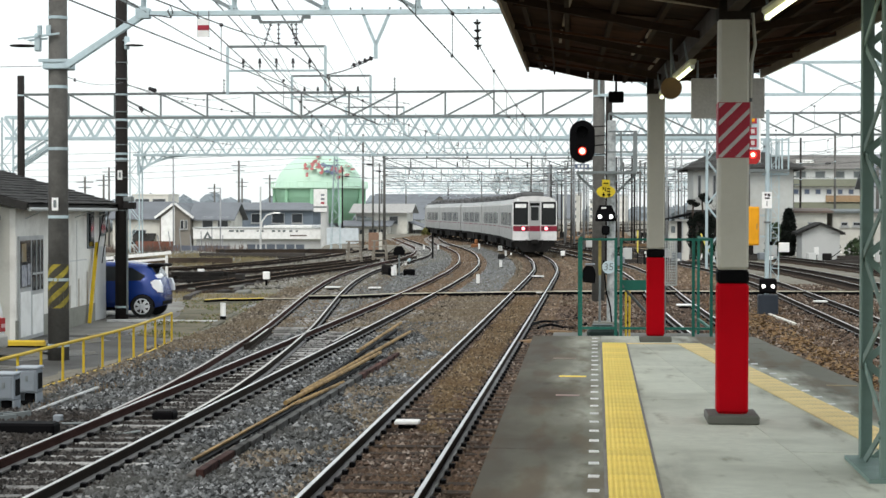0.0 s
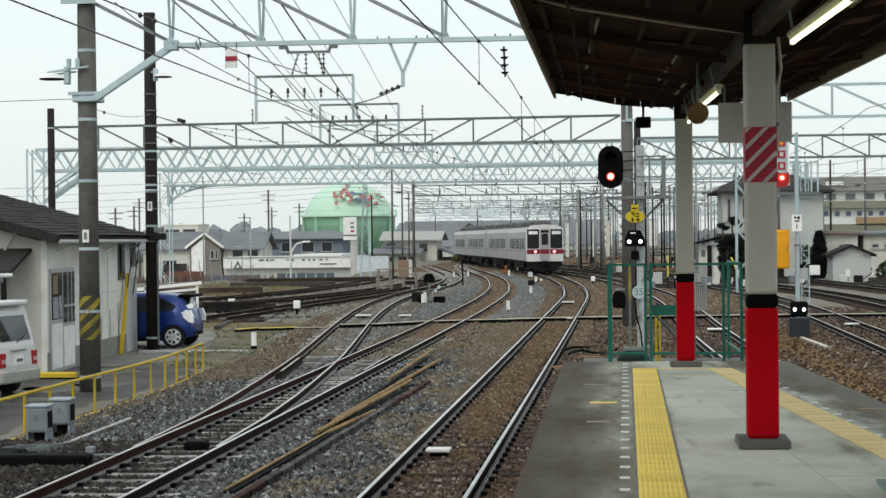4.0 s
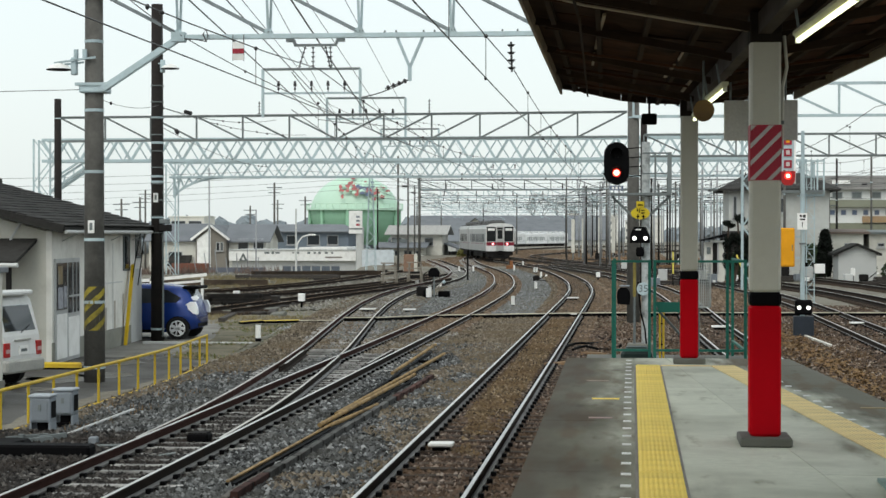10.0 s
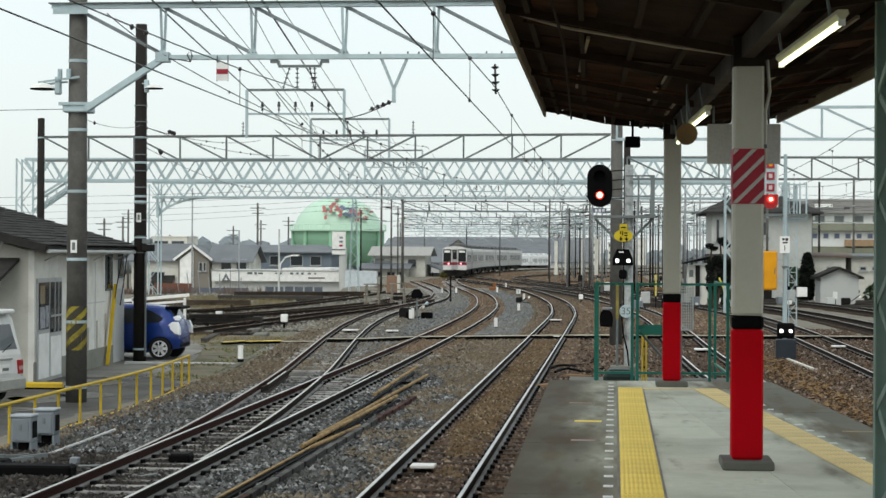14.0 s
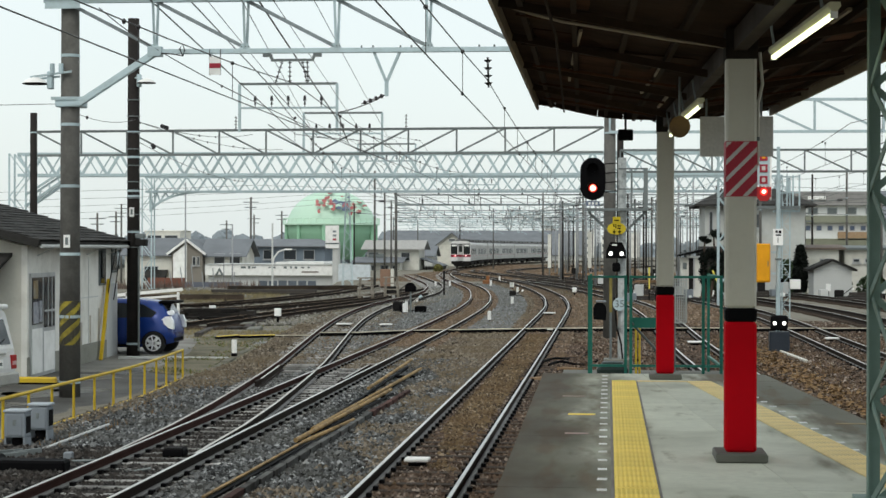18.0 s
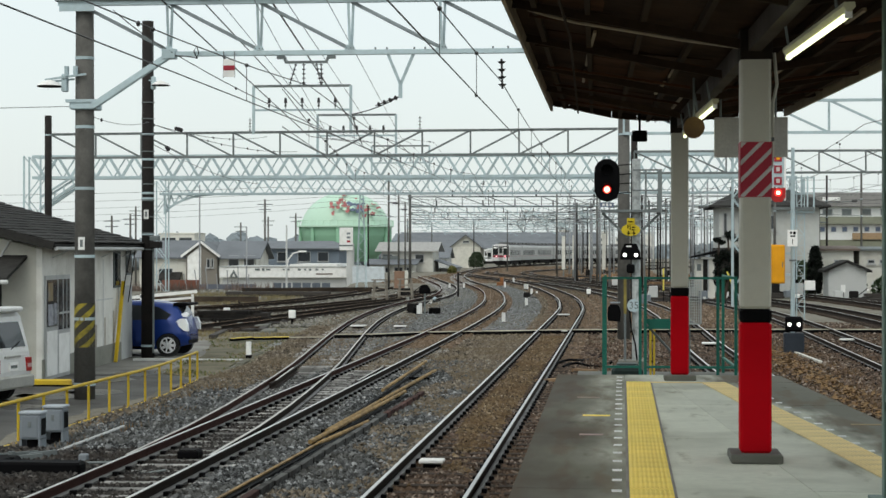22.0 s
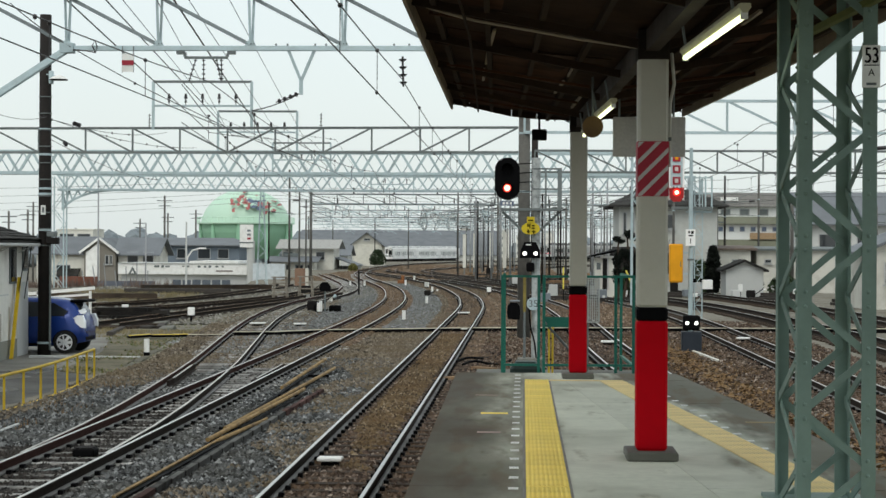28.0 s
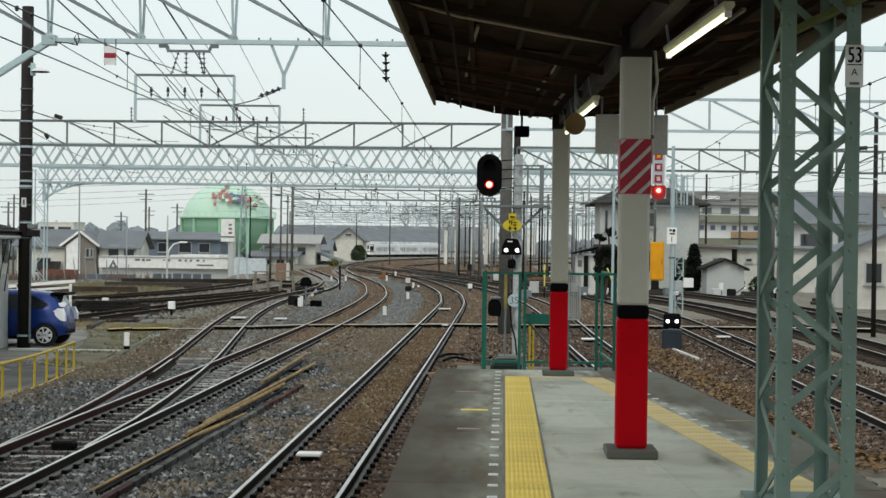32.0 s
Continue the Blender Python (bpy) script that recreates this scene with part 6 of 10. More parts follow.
for yy, xa, xb in ((165, -19, 14), (200, -23, 12), (235, -27, 12), (270, -31, 16), (310, -36, 24), (350, -36, 34)):
    for xx in (xa, xb):
        pole("catenary_pole", xx, yy + 0.2, ground_height(xx, yy) - 0.1, 8.0, 0.13, 0.11, M_POLE, "far catenary pole at a gantry's end", (), group="catenary poles")

rp = random.Random(77)
EXTRA_POLES = [(-0.028 + 0.088 * (k + rp.random()) / 46, rp.uniform(150, 330), rp.random()) for k in range(46)]
FAR_POLES = [(round(u * y, 1), y, int(q < 0.42)) for u, y, q in EXTRA_POLES] + [(-25.5, 185, 0), (-15.8, 255, 0), (-8.1, 228, 0), (-6.7, 190, 0), (-4.4, 172, 1), (-6.1, 214, 1), (-4.5, 182, 0), (-4.9, 222, 1), (-3.9, 206, 0), (-2.85, 166, 1),
             (-2.1, 152, 0), (-2.3, 186, 0), (-1.0, 140, 1), (0.2, 124, 0), (1.5, 148, 0), (3.2, 160, 0), (5.2, 140, 1), (8.6, 150, 0), (-17.5, 138, 0), (-19.4, 160, 0), (-21.4, 182, 0),
             (-27.5, 240, 0), (9.5, 118, 0), (15.1, 140, 0), (17.0, 135, 0), (12.7, 64, 0), (-9.2, 300, 0), (-24, 300, 0)]
for x, y, light in FAR_POLES:
    h = random.uniform(7.0, 8.6)
    pl = pole("catenary_pole", x, y, -0.4, h, 0.088, 0.072, M_FARPALE if light else (M_POLE_D if random.random() < 0.6 else M_POLE), "pale catenary pole in the yard" if light else "dark catenary pole in the yard", (5.2, 6.4), group="catenary poles")
    s = -1 if x > -12 else 1
    arm = part("bracket_arm", Geo().bar((0, 0, 6.7), (s * 2.6, 0, 6.5), 0.03), M_STEEL_D, pl, "steel bracket arm")
    part("stay", Geo().bar((0, 0, 7.4), (s * 2.4, 0, 6.55), 0.018), M_STEEL_D, arm)
    part("steady_arm", Geo().bar((0, 0, 5.6), (s * 2.2, 0, 5.7), 0.018), M_STEEL_D, arm)
    part("insulator", Geo().bar((s * 0.3, 0, 6.67), (s * 0.7, 0, 6.65), 0.07, 8), M_INSUL, arm)


# ---- frames, insulators and boards on the gantries ----
def gantry_frame(x0, x1, y, z0, z1):
    t = thing("feeder_rack", "pale steel rack with insulators standing on a gantry", "rack", group="feeder racks")
    for x in (x0, x1):
        part("upright", Geo().bar((x, y, z0), (x, y, z1), 0.055, flat=0.055), M_STEEL, t)
    part("top_bar", Geo().bar((x0, y, z1), (x1, y, z1), 0.05, flat=0.05), M_STEEL_D, t)
    zm = z0 + (z1 - z0) * 0.5
    part("cross_bar", Geo().bar((x0, y, zm), (x1, y, zm), 0.04, flat=0.04), M_STEEL, t)
    for k in range(5):
        x = x0 + (x1 - x0) * (0.16 + 0.17 * k)
        pin = part("insulator", Geo().bar((x, y, zm + 0.30), (x, y, zm + 0.52), 0.075, 8, 0.045), M_INSUL, t, "dark pin insulator")
        part("insulator_skirt", Geo().bar((x, y, zm + 0.14), (x, y, zm + 0.27), 0.055, 8, 0.03), M_INSUL, pin)
        part("pin", Geo().bar((x, y, zm - 0.02), (x, y, zm + 0.3), 0.018, 5), M_STEEL_D, pin)


gantry_frame(-15.75, -11.55, 77.9, 7.7, 9.75)
gantry_frame(-15.8, -11.7, 95.0, 7.6, 9.75)
gantry_frame(-17.7, -13.6, 130.0, 7.7, 10.1)
gantry_frame(-13.6, -9.8, 165.0, 7.4, 9.4)


def insulator_string(name, p, q, n, r, label):
    t = thing(name, label, "insulator", group="insulators")
    p, q = Vector(p), Vector(q)
    part("rod", Geo().bar(p, q, r * 0.25), M_WIRE, t)
    for k in range(n):
        c = p.lerp(q, (k + 0.5) / n)
        d = (q - p).normalized() * r * 0.25
        part("shed_disc", Geo().bar(c - d, c + d, r, 10, r * 0.5), M_INSUL, t)


G1 = 36.3
vb = thing("steady_bracket", "V-shaped steel bracket hanging from the gantry", "bracket")
for x in (-4.72, -4.17):
    part("leg", Geo().bar((x, G1, 6.70), (-4.45, G1, 6.05), 0.028, flat=0.028), M_STEEL, vb)
part("stem", Geo().bar((-4.45, G1, 6.08), (-4.45, G1, 5.78), 0.035, flat=0.035), M_STEEL, vb)
insulator_string("wire_insulator", (-4.5, G1, 5.80), (-5.0, G1 + 0.4, 5.66), 4, 0.05, "dark insulator that steadies the overhead wire")
hb = thing("insulator_yoke", "steel yoke with hanging insulators under the gantry", "yoke")
part("yoke", Geo().box(-6.78, -5.92, G1 - 0.05, G1 + 0.05, 6.49, 6.535), M_STEEL_D, hb, "dark channel of the yoke")
for x in (-6.78, -5.92):
    s = 1 if x < -6.3 else -1
    part("hanger", Geo().bar((x, G1, 6.535), (x, G1, 6.60), 0.02, flat=0.05), M_STEEL_D, hb)
    part("hanger_foot", Geo().box(min(x, x - s * 0.16), max(x, x - s * 0.16), G1 - 0.06, G1 + 0.06, 6.58, 6.64), M_STEEL_D, hb)
for k, (x, dx) in enumerate(((-6.55, -0.14), (-6.4, 0.0), (-6.15, 0.1), (-6.05, 0.02))):
    insulator_string("wire_insulator", (x, G1, 6.5), (x + dx, G1, 6.05), 5, 0.042, "dark insulator string under the gantry")
rb = thing("warning_board", "red and white striped warning board under the gantry", "sign", pose(-7.9, 36.2, 6.4))
part("board", Geo().box(-0.115, 0.115, -0.012, 0.012, -0.18, 0.18), M_WHITE, rb)
part("red_stripe", Geo().box(-0.116, 0.116, -0.016, 0.0, -0.05, 0.05), M_STRIPE_R, rb, "red middle stripe")
for x in (-0.11, 0.11):
    part("frame_bar", Geo().bar((x, 0, -0.19), (x, 0, 0.33), 0.012), M_STEEL_D, rb)
insulator_string("wire_insulator", (-2.44, 36.4, 6.55), (-2.42, 36.4, 5.95), 4, 0.085, "tiered dark insulator on the main track's wires")
for x, y in ((-8.55, 77.5), (-15.95, 78.1)):
    insulator_string("wire_insulator", (x, y, 7.82), (x, y, 8.4), 4, 0.07, "upright insulator on a gantry")


# ---- overhead wires ----
def wire(pts, r, label, sag=0.0, group="overhead wires"):
    out = []
    for a, b in zip(pts, pts[1:]):
        a, b = Vector(a), Vector(b)
        n = 8 if sag else max(int((b - a).length / 25), 1)
        for k in range(n):
            t = k / n
            out.append(a.lerp(b, t) - Vector((0, 0, sag * 4 * t * (1 - t))))
    out.append(Vector(pts[-1]))
    solid("overhead_wire", Geo().tube(out, r, 5), M_WIRE, label, "wire", group=group)


def catenary(path, s0, s1, zc, zm, span=42, sag=0.45):
    """A contact wire and a sagging messenger wire above a track, with droppers."""
    sup = list(np.arange(s0, s1 + 0.1, span))
    P = lambda s, z: (lambda p: (p.x, p.y, z))(at_path(path, s))
    s1 = min(s1, path[-1, 2] - 0.5)
    wire([P(s, zc) for s in np.linspace(s0, s1, int((s1 - s0) / 10) + 2)], 0.010, "contact wire above a track")
    wire([P(s, zm) for s in sup], 0.010, "sagging messenger wire above a track", sag=sag)
    for a in sup[:-1]:
        for k in range(1, 7):
            if a + span * k / 7 > s1:
                continue
            t = k / 7
            p = at_path(path, a + span * t)
            z = zm - sag * 4 * t * (1 - t)
            g = Geo().bar((p.x, p.y, zc), (p.x, p.y, z), 0.006, 4)
            dr = solid("dropper_wire", g, M_WIRE, "thin dropper between the overhead wires", "wire", group="droppers")
            part("clip", Geo().ball((p.x, p.y, z), 0.035, 6, 4), M_INSUL, dr)


catenary(PATH_A, 5, 330, 5.22, 5.98, sag=0.2)
catenary(PATH_B, 5, 215, 5.15, 5.92, sag=0.4)
catenary(PATH_C, 12, 150, 5.2, 5.95, sag=0.4)
catenary(PATH_D, 2, 215, 5.35, 6.25)
catenary(PATH_F, 2, 300, 5.35, 6.25)
catenary(PATH_G, 2, 240, 5.35, 6.25)
FEED = "feeder wire between the gantries"
for p, q, r in (((-9.19, 36.2, 7.70), (-13.37, 78, 7.61), 0.017), ((-8.47, 36.2, 7.78), (-12.39, 78, 7.5), 0.015), ((-7.07, 36.2, 7.78), (-11.3, 78, 7.84), 0.021), ((-6.72, 36.2, 7.7), (-10.7, 78, 7.95), 0.009), ((-7.3, 36.2, 7.6), (-12.7, 78, 7.9), 0.009), ((-8.1, 36.2, 7.76), (-13.0, 78, 8.3), 0.009), ((-5.9, 36.2, 7.7), (-9.4, 78, 7.5), 0.008)):
    p, q = Vector(p), Vector(q)
    wire([p + (p - q) * 0.25, p, q, Vector((q.x - 0.3, 95, 8.3)), Vector((q.x - 2.6, 130, 8.5)), Vector((q.x - 6, 165, 8.2))], r, FEED)
wire([(-10.3, 36.3, 7.6), (-9.06, 36.2, 6.72), (-8.2, 45, 6.1), (-7.2, 60, 5.6)], 0.011, "stay wire from the gantry", sag=0.05)
wire([(-40, 25, 5.0), (-11.16, 36.3, 5.66), (-13.3, 50.8, 6.35)], 0.007, "thin service wire between the poles", sag=0.2)
for q in ((-13.9, 78, 6.95), (-15.2, 78, 7.6), (-18.9, 95, 6.2)):
    wire([(-13.25, 50.8, 6.3 if q[1] < 80 else 5.75), q], 0.010, "service wire from the tarred pole", sag=0.25)
for p, q in (((-12.95, 52.4, 6.28), (-12.9, 53.1, 6.26)), ((-13.15, 52.2, 5.72), (-13.3, 53.0, 5.68))):
    insulator_string("wire_insulator", p, q, 3, 0.06, "small insulator on a service wire")
wire([(-4.45, 36.3, 5.82), (-5.6, 37.5, 5.55), (-6.3, 44, 5.3)], 0.012, "pull-off wire at the bracket", sag=0.05)
for k in range(5):
    wire([(-60, 120 + 14 * k, 6.5 - 0.3 * k), (-25, 130 + 12 * k, 7.2), (10, 135 + 12 * k, 7.3), (40, 128 + 12 * k, 7.0)], 0.012, "far cross wire over the yard", sag=0.3)
wire([(11, 64, 5.6), (12.7, 64, 5.9), (30, 70, 5.5)], 0.010, "wire beside the outer tracks", sag=0.2)


rb = random.Random(14)
for o in [ob for ob in bpy.data.objects if ob.name.startswith("overhead_wire")][:60]:
    if len(o.data.vertices) < 8:
        continue
    vs = o.data.vertices
    for _ in range(5):
        k = rb.randrange(0, len(vs) - 5)
        a, b = vs[k].co, vs[k + 5].co
        if (b - a).length < 0.5 or a.y > 150:
            continue
        p = a + (b - a) * rb.random()
        part("wire_clamp", Geo().ball(tuple(p), 0.022 + 0.012 * rb.random(), 6, 4, 1.3), M_INSUL, o)


# ---- signals ----
M_DIRTYMAST = mat("stained_pale_mast_paint", (0.50, 0.53, 0.53), 0.6, 0.1, var=0.25, fine=18, coarse=5, bump=0.1, dirt=(0.10, 0.11, 0.105), dirt_amt=0.9)
M_OLIVE = mat("olive_yellow_guard", (0.27, 0.22, 0.06), 0.7, var=0.3, fine=9, coarse=2.2, dirt=(0.09, 0.075, 0.03), dirt_amt=0.8)


def main_signal():
    t = thing("railway_signal", "tall two-lens railway signal showing red, on a platform bracket", "signal", pose(0.0, 43.7, -0.3))
    part("mast", Geo().bar((0.28, 0, 0), (0.28, 0, 5.2), 0.10, 14), M_DIRTYMAST, t, "pale stained steel mast")
    part("foot", Geo().box(-0.15, 0.5, -0.3, 0.3, 0, 0.45, 0.03), M_CONC_D, t, "concrete footing")
    hx, hz = -0.41, 4.70
    head = Geo()
    n = 28
    ring = []
    for k in range(n):
        a = 2 * math.pi * k / n
        ring.append((hx + 0.30 * math.cos(a), hz + 0.205 * (1 if math.sin(a) > 0 else -1) * (1 if abs(math.sin(a)) > 1e-6 else 0) + 0.30 * math.sin(a)))
    head.prism(ring, -0.05, 0.0)
    hd = part("backboard", head, M_BLACK, t, "black oval backboard")
    part("case", Geo().box(hx - 0.16, hx + 0.16, 0.001, 0.22, hz - 0.42, hz + 0.42, 0.02), M_BLACK, hd)
    for dz, lit in ((0.23, False), (-0.22, True)):
        part("lens_hood", Geo().prism([(hx + 0.15 * math.cos(math.pi * k / 10), hz + dz + 0.15 * math.sin(math.pi * k / 10)) for k in range(11)] + [(hx + 0.14 * math.cos(math.pi * k / 10), hz + dz + 0.14 * math.sin(math.pi * k / 10)) for k in range(10, -1, -1)], -0.28, -0.05), M_BLACK, hd)
        part("lens", Geo().bar((hx, -0.075, hz + dz), (hx, -0.05, hz + dz), 0.10, 20), M_SIGRED if lit else M_BLACK, hd, "lit red lens" if lit else "dark lens")
        if lit:
            part("lens_core", Geo().bar((hx, -0.085, hz + dz), (hx, -0.075, hz + dz), 0.072, 16), M_SIGCORE, hd)
    nb = part("name_plate", Geo().box(hx - 0.16, hx + 0.16, -0.06, -0.03, hz - 0.635, hz - 0.53), M_BLUEPIC, t, "small dark plate with pale marks")
    for k in range(3):
        part("mark_bar", Geo().box(hx - 0.11 + 0.085 * k, hx - 0.055 + 0.085 * k, -0.066, -0.061, hz - 0.61, hz - 0.555), M_WHITE, nb)
    for k in range(4):
        part("cable_arm", Geo().bar((hx + 0.2, 0.05, hz + 0.35 - 0.22 * k), (0.26, 0.02, hz + 0.38 - 0.22 * k), 0.014), M_BLACK, t)
    part("walkway", Geo().box(-0.55, 0.86, -0.25, 0.35, 3.94, 4.0), M_STEEL_D, t, "maintenance walkway")
    for x in (0.5, 0.84):
        part("rail_post", Geo().bar((x, -0.22, 4.0), (x, -0.22, 4.95), 0.022, flat=0.022), M_STEEL_D, t)
    for z in (4.45, 4.93):
        part("guard_rail", Geo().bar((0.2, -0.22, z), (0.84, -0.22, z), 0.018, flat=0.018), M_STEEL_D, t)
    part("guard_panel", Geo().box(0.78, 0.88, -0.25, -0.22, 4.0, 4.95), M_STEEL_D, t)
    for s in (-1, 1):
        part("strut", Geo().bar((0.16 + s * 0.68, 0, 3.92), (0.16 + s * 0.08, 0, 3.35), 0.03, flat=0.03), M_STEEL_D, t)
    sgn = part("yellow_sign", Geo().prism([(0.15 + 0.225 * math.cos(2 * math.pi * k / 12), 3.52 + 0.145 * math.sin(2 * math.pi * k / 12)) for k in range(12)], -0.16, -0.13), M_SIGNYEL, t, "yellow sign with black characters")
    part("sign_top", Geo().box(0.06, 0.24, -0.16, -0.13, 3.64, 3.8), M_SIGNYEL, sgn)
    for a, b, c, d in ((0.07, 0.10, 3.56, 3.63), (0.12, 0.145, 3.53, 3.63), (0.17, 0.25, 3.57, 3.60), (0.17, 0.25, 3.51, 3.54), (0.06, 0.13, 3.43, 3.46), (0.08, 0.105, 3.4, 3.5), (0.18, 0.26, 3.43, 3.46), (0.21, 0.235, 3.39, 3.49), (0.09, 0.21, 3.70, 3.73)):
        part("character_bar", Geo().box(a, b, -0.166, -0.161, c, d), M_BLACK, sgn)
    sub = part("shunting_signal", Geo().prism([(-0.1, 2.82), (0.38, 2.82), (0.37, 3.0), (0.28, 3.2), (0.0, 3.2), (-0.09, 3.0)], -0.3, -0.12), M_BLACK, t, "black shunting signal with two white lamps")
    part("label_bar", Geo().box(0.04, 0.16, -0.306, -0.301, 3.12, 3.15), M_WHITE, sub)
    for x in (0.01, 0.27):
        part("marker_lamp", Geo().bar((x, -0.33, 2.93), (x, -0.3, 2.93), 0.046, 14), M_SIGWHITE, sub, "lit white lamp")
    part("lamp_below", Geo().box(0.05, 0.24, -0.26, -0.1, 2.5, 2.72, 0.04), M_BLACK, t)
    part("post_guard", Geo().box(-0.02, 0.05, -0.2, -0.16, 1.55, 2.4), M_OLIVE, t, "olive-yellow guard strip")
    part("cable_pipe", Geo().bar((0.015, -0.18, 0.3), (0.015, -0.18, 1.55), 0.03), M_STEEL_D, t)
    rd = part("speed_disc", Geo().bar((0.22, -0.2, 1.74), (0.22, -0.17, 1.74), 0.155, 20), M_STEEL, t, "round pale speed disc")
    lettering("numeral", "35", 0.235, M_STEEL_D, rd, pose(0.22, -0.204, 1.74, 90))
    part("relay_box", Geo().prism([(-0.38, 1.38), (-0.10, 1.36), (-0.08, 1.55), (-0.10, 1.68), (-0.16, 1.76), (-0.32, 1.77), (-0.39, 1.68), (-0.40, 1.50)], -0.2, 0.15), M_BLACK, t, "black relay box with a rounded top")
    part("box_cap", Geo().box(-0.34, -0.10, -0.22, 0.1, 1.785, 1.82, 0.01), M_GREYBOX, t, "grey box cap")
    part("cable", Geo().tube([Vector((0.1, -0.16, 1.9)), Vector((0.16, -0.17, 1.2)), Vector((0.26, -0.18, 0.8)), Vector((0.3, -0.2, 0.4))], 0.02), M_BLACK, t)


main_signal()


def yard_signal():
    t = thing("yard_signal", "red signal on a white mast with a ladder and walkway", "signal", pose(4.77, 53.0, -0.25))
    part("mast", Geo().bar((0, 0, 0), (0, 0, 5.1), 0.065, 14), M_STEEL, t, "pale grey mast")
    part("finial", Geo().bar((0, 0, 5.1), (0, 0, 5.9), 0.05, 8), M_STEEL, t)
    hx, hz = -0.42, 4.6
    hd = part("head", Geo().prism([(hx - 0.21, hz + 0.16), (hx - 0.2, hz - 0.12), (hx - 0.1, hz - 0.24), (hx + 0.1, hz - 0.24), (hx + 0.2, hz - 0.12), (hx + 0.21, hz + 0.16)], -0.12, 0.0), M_REDPL, t, "dark red signal head")
    part("lens", Geo().bar((hx, -0.14, hz + 0.02), (hx, -0.12, hz + 0.02), 0.11, 18), M_SIGRED, hd, "lit red lens")
    part("lens_core", Geo().bar((hx, -0.15, hz + 0.02), (hx, -0.14, hz + 0.02), 0.06, 18), M_SIGCORE, hd)
    fr = part("route_board", Geo().box(hx - 0.2, hx + 0.2, -0.02, 0.02, hz + 0.2, hz + 1.55), M_STEEL, t, "tall frame of square indicator windows")
    for k in range(4):
        part("indicator", Geo().box(hx - 0.11, hx + 0.11, -0.045, -0.02, hz + 0.25 + 0.33 * k, hz + 0.47 + 0.33 * k), M_STRIPE_R, fr, "reddish indicator window")
        # Flat opaque patch painted on each window as its glint
        part("glint", Geo().box(hx - 0.05, hx + 0.05, -0.05, -0.0455, hz + 0.30 + 0.33 * k, hz + 0.42 + 0.33 * k), M_ORANGE if k == 2 else M_STRIPE_W, fr)
    for x in (hx - 0.2, hx + 0.2):
        part("frame_bar", Geo().bar((x, 0, hz - 0.2), (x, 0, hz + 1.6), 0.025, flat=0.025), M_WHITE, fr)
    part("arm", Geo().bar((hx - 0.15, 0, hz - 0.42), (0.6, 0, hz - 0.42), 0.03, flat=0.04), M_STEEL_D, t)
    wk = part("walkway", Geo().box(-0.1, 0.62, 0.1, 0.6, 4.05, 4.1), M_STEEL, t)
    for x in (0.25, 0.42, 0.6):
        part("rail_post", Geo().bar((x, 0.1, 4.1), (x, 0.1, 5.1), 0.022, flat=0.022), M_STEEL, wk)
    for z in (4.6, 5.05):
        part("guard_rail", Geo().bar((-0.05, 0.1, z), (0.62, 0.1, z), 0.018, flat=0.018), M_STEEL, wk)
    for x in (0.12, 0.34):
        part("ladder_rail", Geo().bar((x, 0.15, 1.0), (x, 0.15, 5.0), 0.016, flat=0.016), M_STEEL, t)
    for k in range(13):
        part("ladder_rung", Geo().bar((0.12, 0.15, 1.1 + k * 0.29), (0.34, 0.15, 1.1 + k * 0.29), 0.010), M_STEEL, t)
        part("ladder_brace", Geo().bar((0.12 if k % 2 else 0.34, 0.16, 1.1 + k * 0.29), (0.34 if k % 2 else 0.12, 0.16, 1.39 + k * 0.29), 0.010), M_STEEL, t)
    ob = part("orange_case", Geo().box(-0.62, -0.24, -0.25, 0.1, 2.05, 3.15, 0.03), M_ORANGE, t, "bright orange equipment case")
    part("case_arm", Geo().bar((-0.5, 0.05, 2.3), (0.0, 0.02, 2.3), 0.03, flat=0.03), M_STEEL, t)
    part("case_arm", Geo().bar((-0.5, 0.05, 2.9), (0.0, 0.02, 2.9), 0.03, flat=0.03), M_STEEL, t)
    part("case_door", Geo().box(-0.59, -0.27, -0.262, -0.251, 2.1, 3.1, 0.004), M_ORANGE, ob, "flat case door")
    part("case_latch", Geo().box(-0.32, -0.30, -0.275, -0.263, 2.5, 2.66), M_STEEL_D, ob)
    sp = part("route_plate", Geo().box(-0.16, 0.12, -0.12, -0.1, 3.1, 3.57), M_WHITE, t, "white plate with black marks and a numeral")
    for a, b, c, d in ((-0.09, -0.03, 3.46, 3.52), (0.0, 0.07, 3.44, 3.52), (-0.08, 0.06, 3.37, 3.41)):
        part("mark_bar", Geo().box(a, b, -0.126, -0.121, c, d), M_BLACK, sp)
    lettering("numeral", "1", 0.22, M_BLACK, sp, pose(-0.02, -0.124, 3.23, 90))
    part("mast_band", Geo().box(-0.09, 0.09, -0.1, 0.09, 2.68, 2.73), M_STEEL_D, t)
    part("white_case", Geo().box(0.33, 0.62, -0.1, 0.15, 1.86, 2.13, 0.01), M_WHITE, t, "white cable case")
    for x in (0.12, 0.33):
        part("ladder_clamp", Geo().box(x - 0.04, x + 0.04, 0.1, 0.2, 2.05, 2.16), M_BLACK, t)
    lo = part("shunting_signal", Geo().box(-0.24, 0.24, -0.42, -0.15, 0.70, 1.12, 0.05), M_BLACK, t, "black shunting signal with two white lamps")
    for x in (-0.13, 0.13):
        part("marker_lamp", Geo().bar((x, -0.45, 0.90), (x, -0.42, 0.90), 0.05, 14), M_SIGWHITE, lo, "lit white lamp")
    part("relay_case", Geo().box(-0.28, 0.28, -0.5, -0.1, 0.1, 0.66, 0.02), mat("dark_blue_grey_case", (0.022, 0.028, 0.038), 0.5), t, "dark blue-grey relay case")
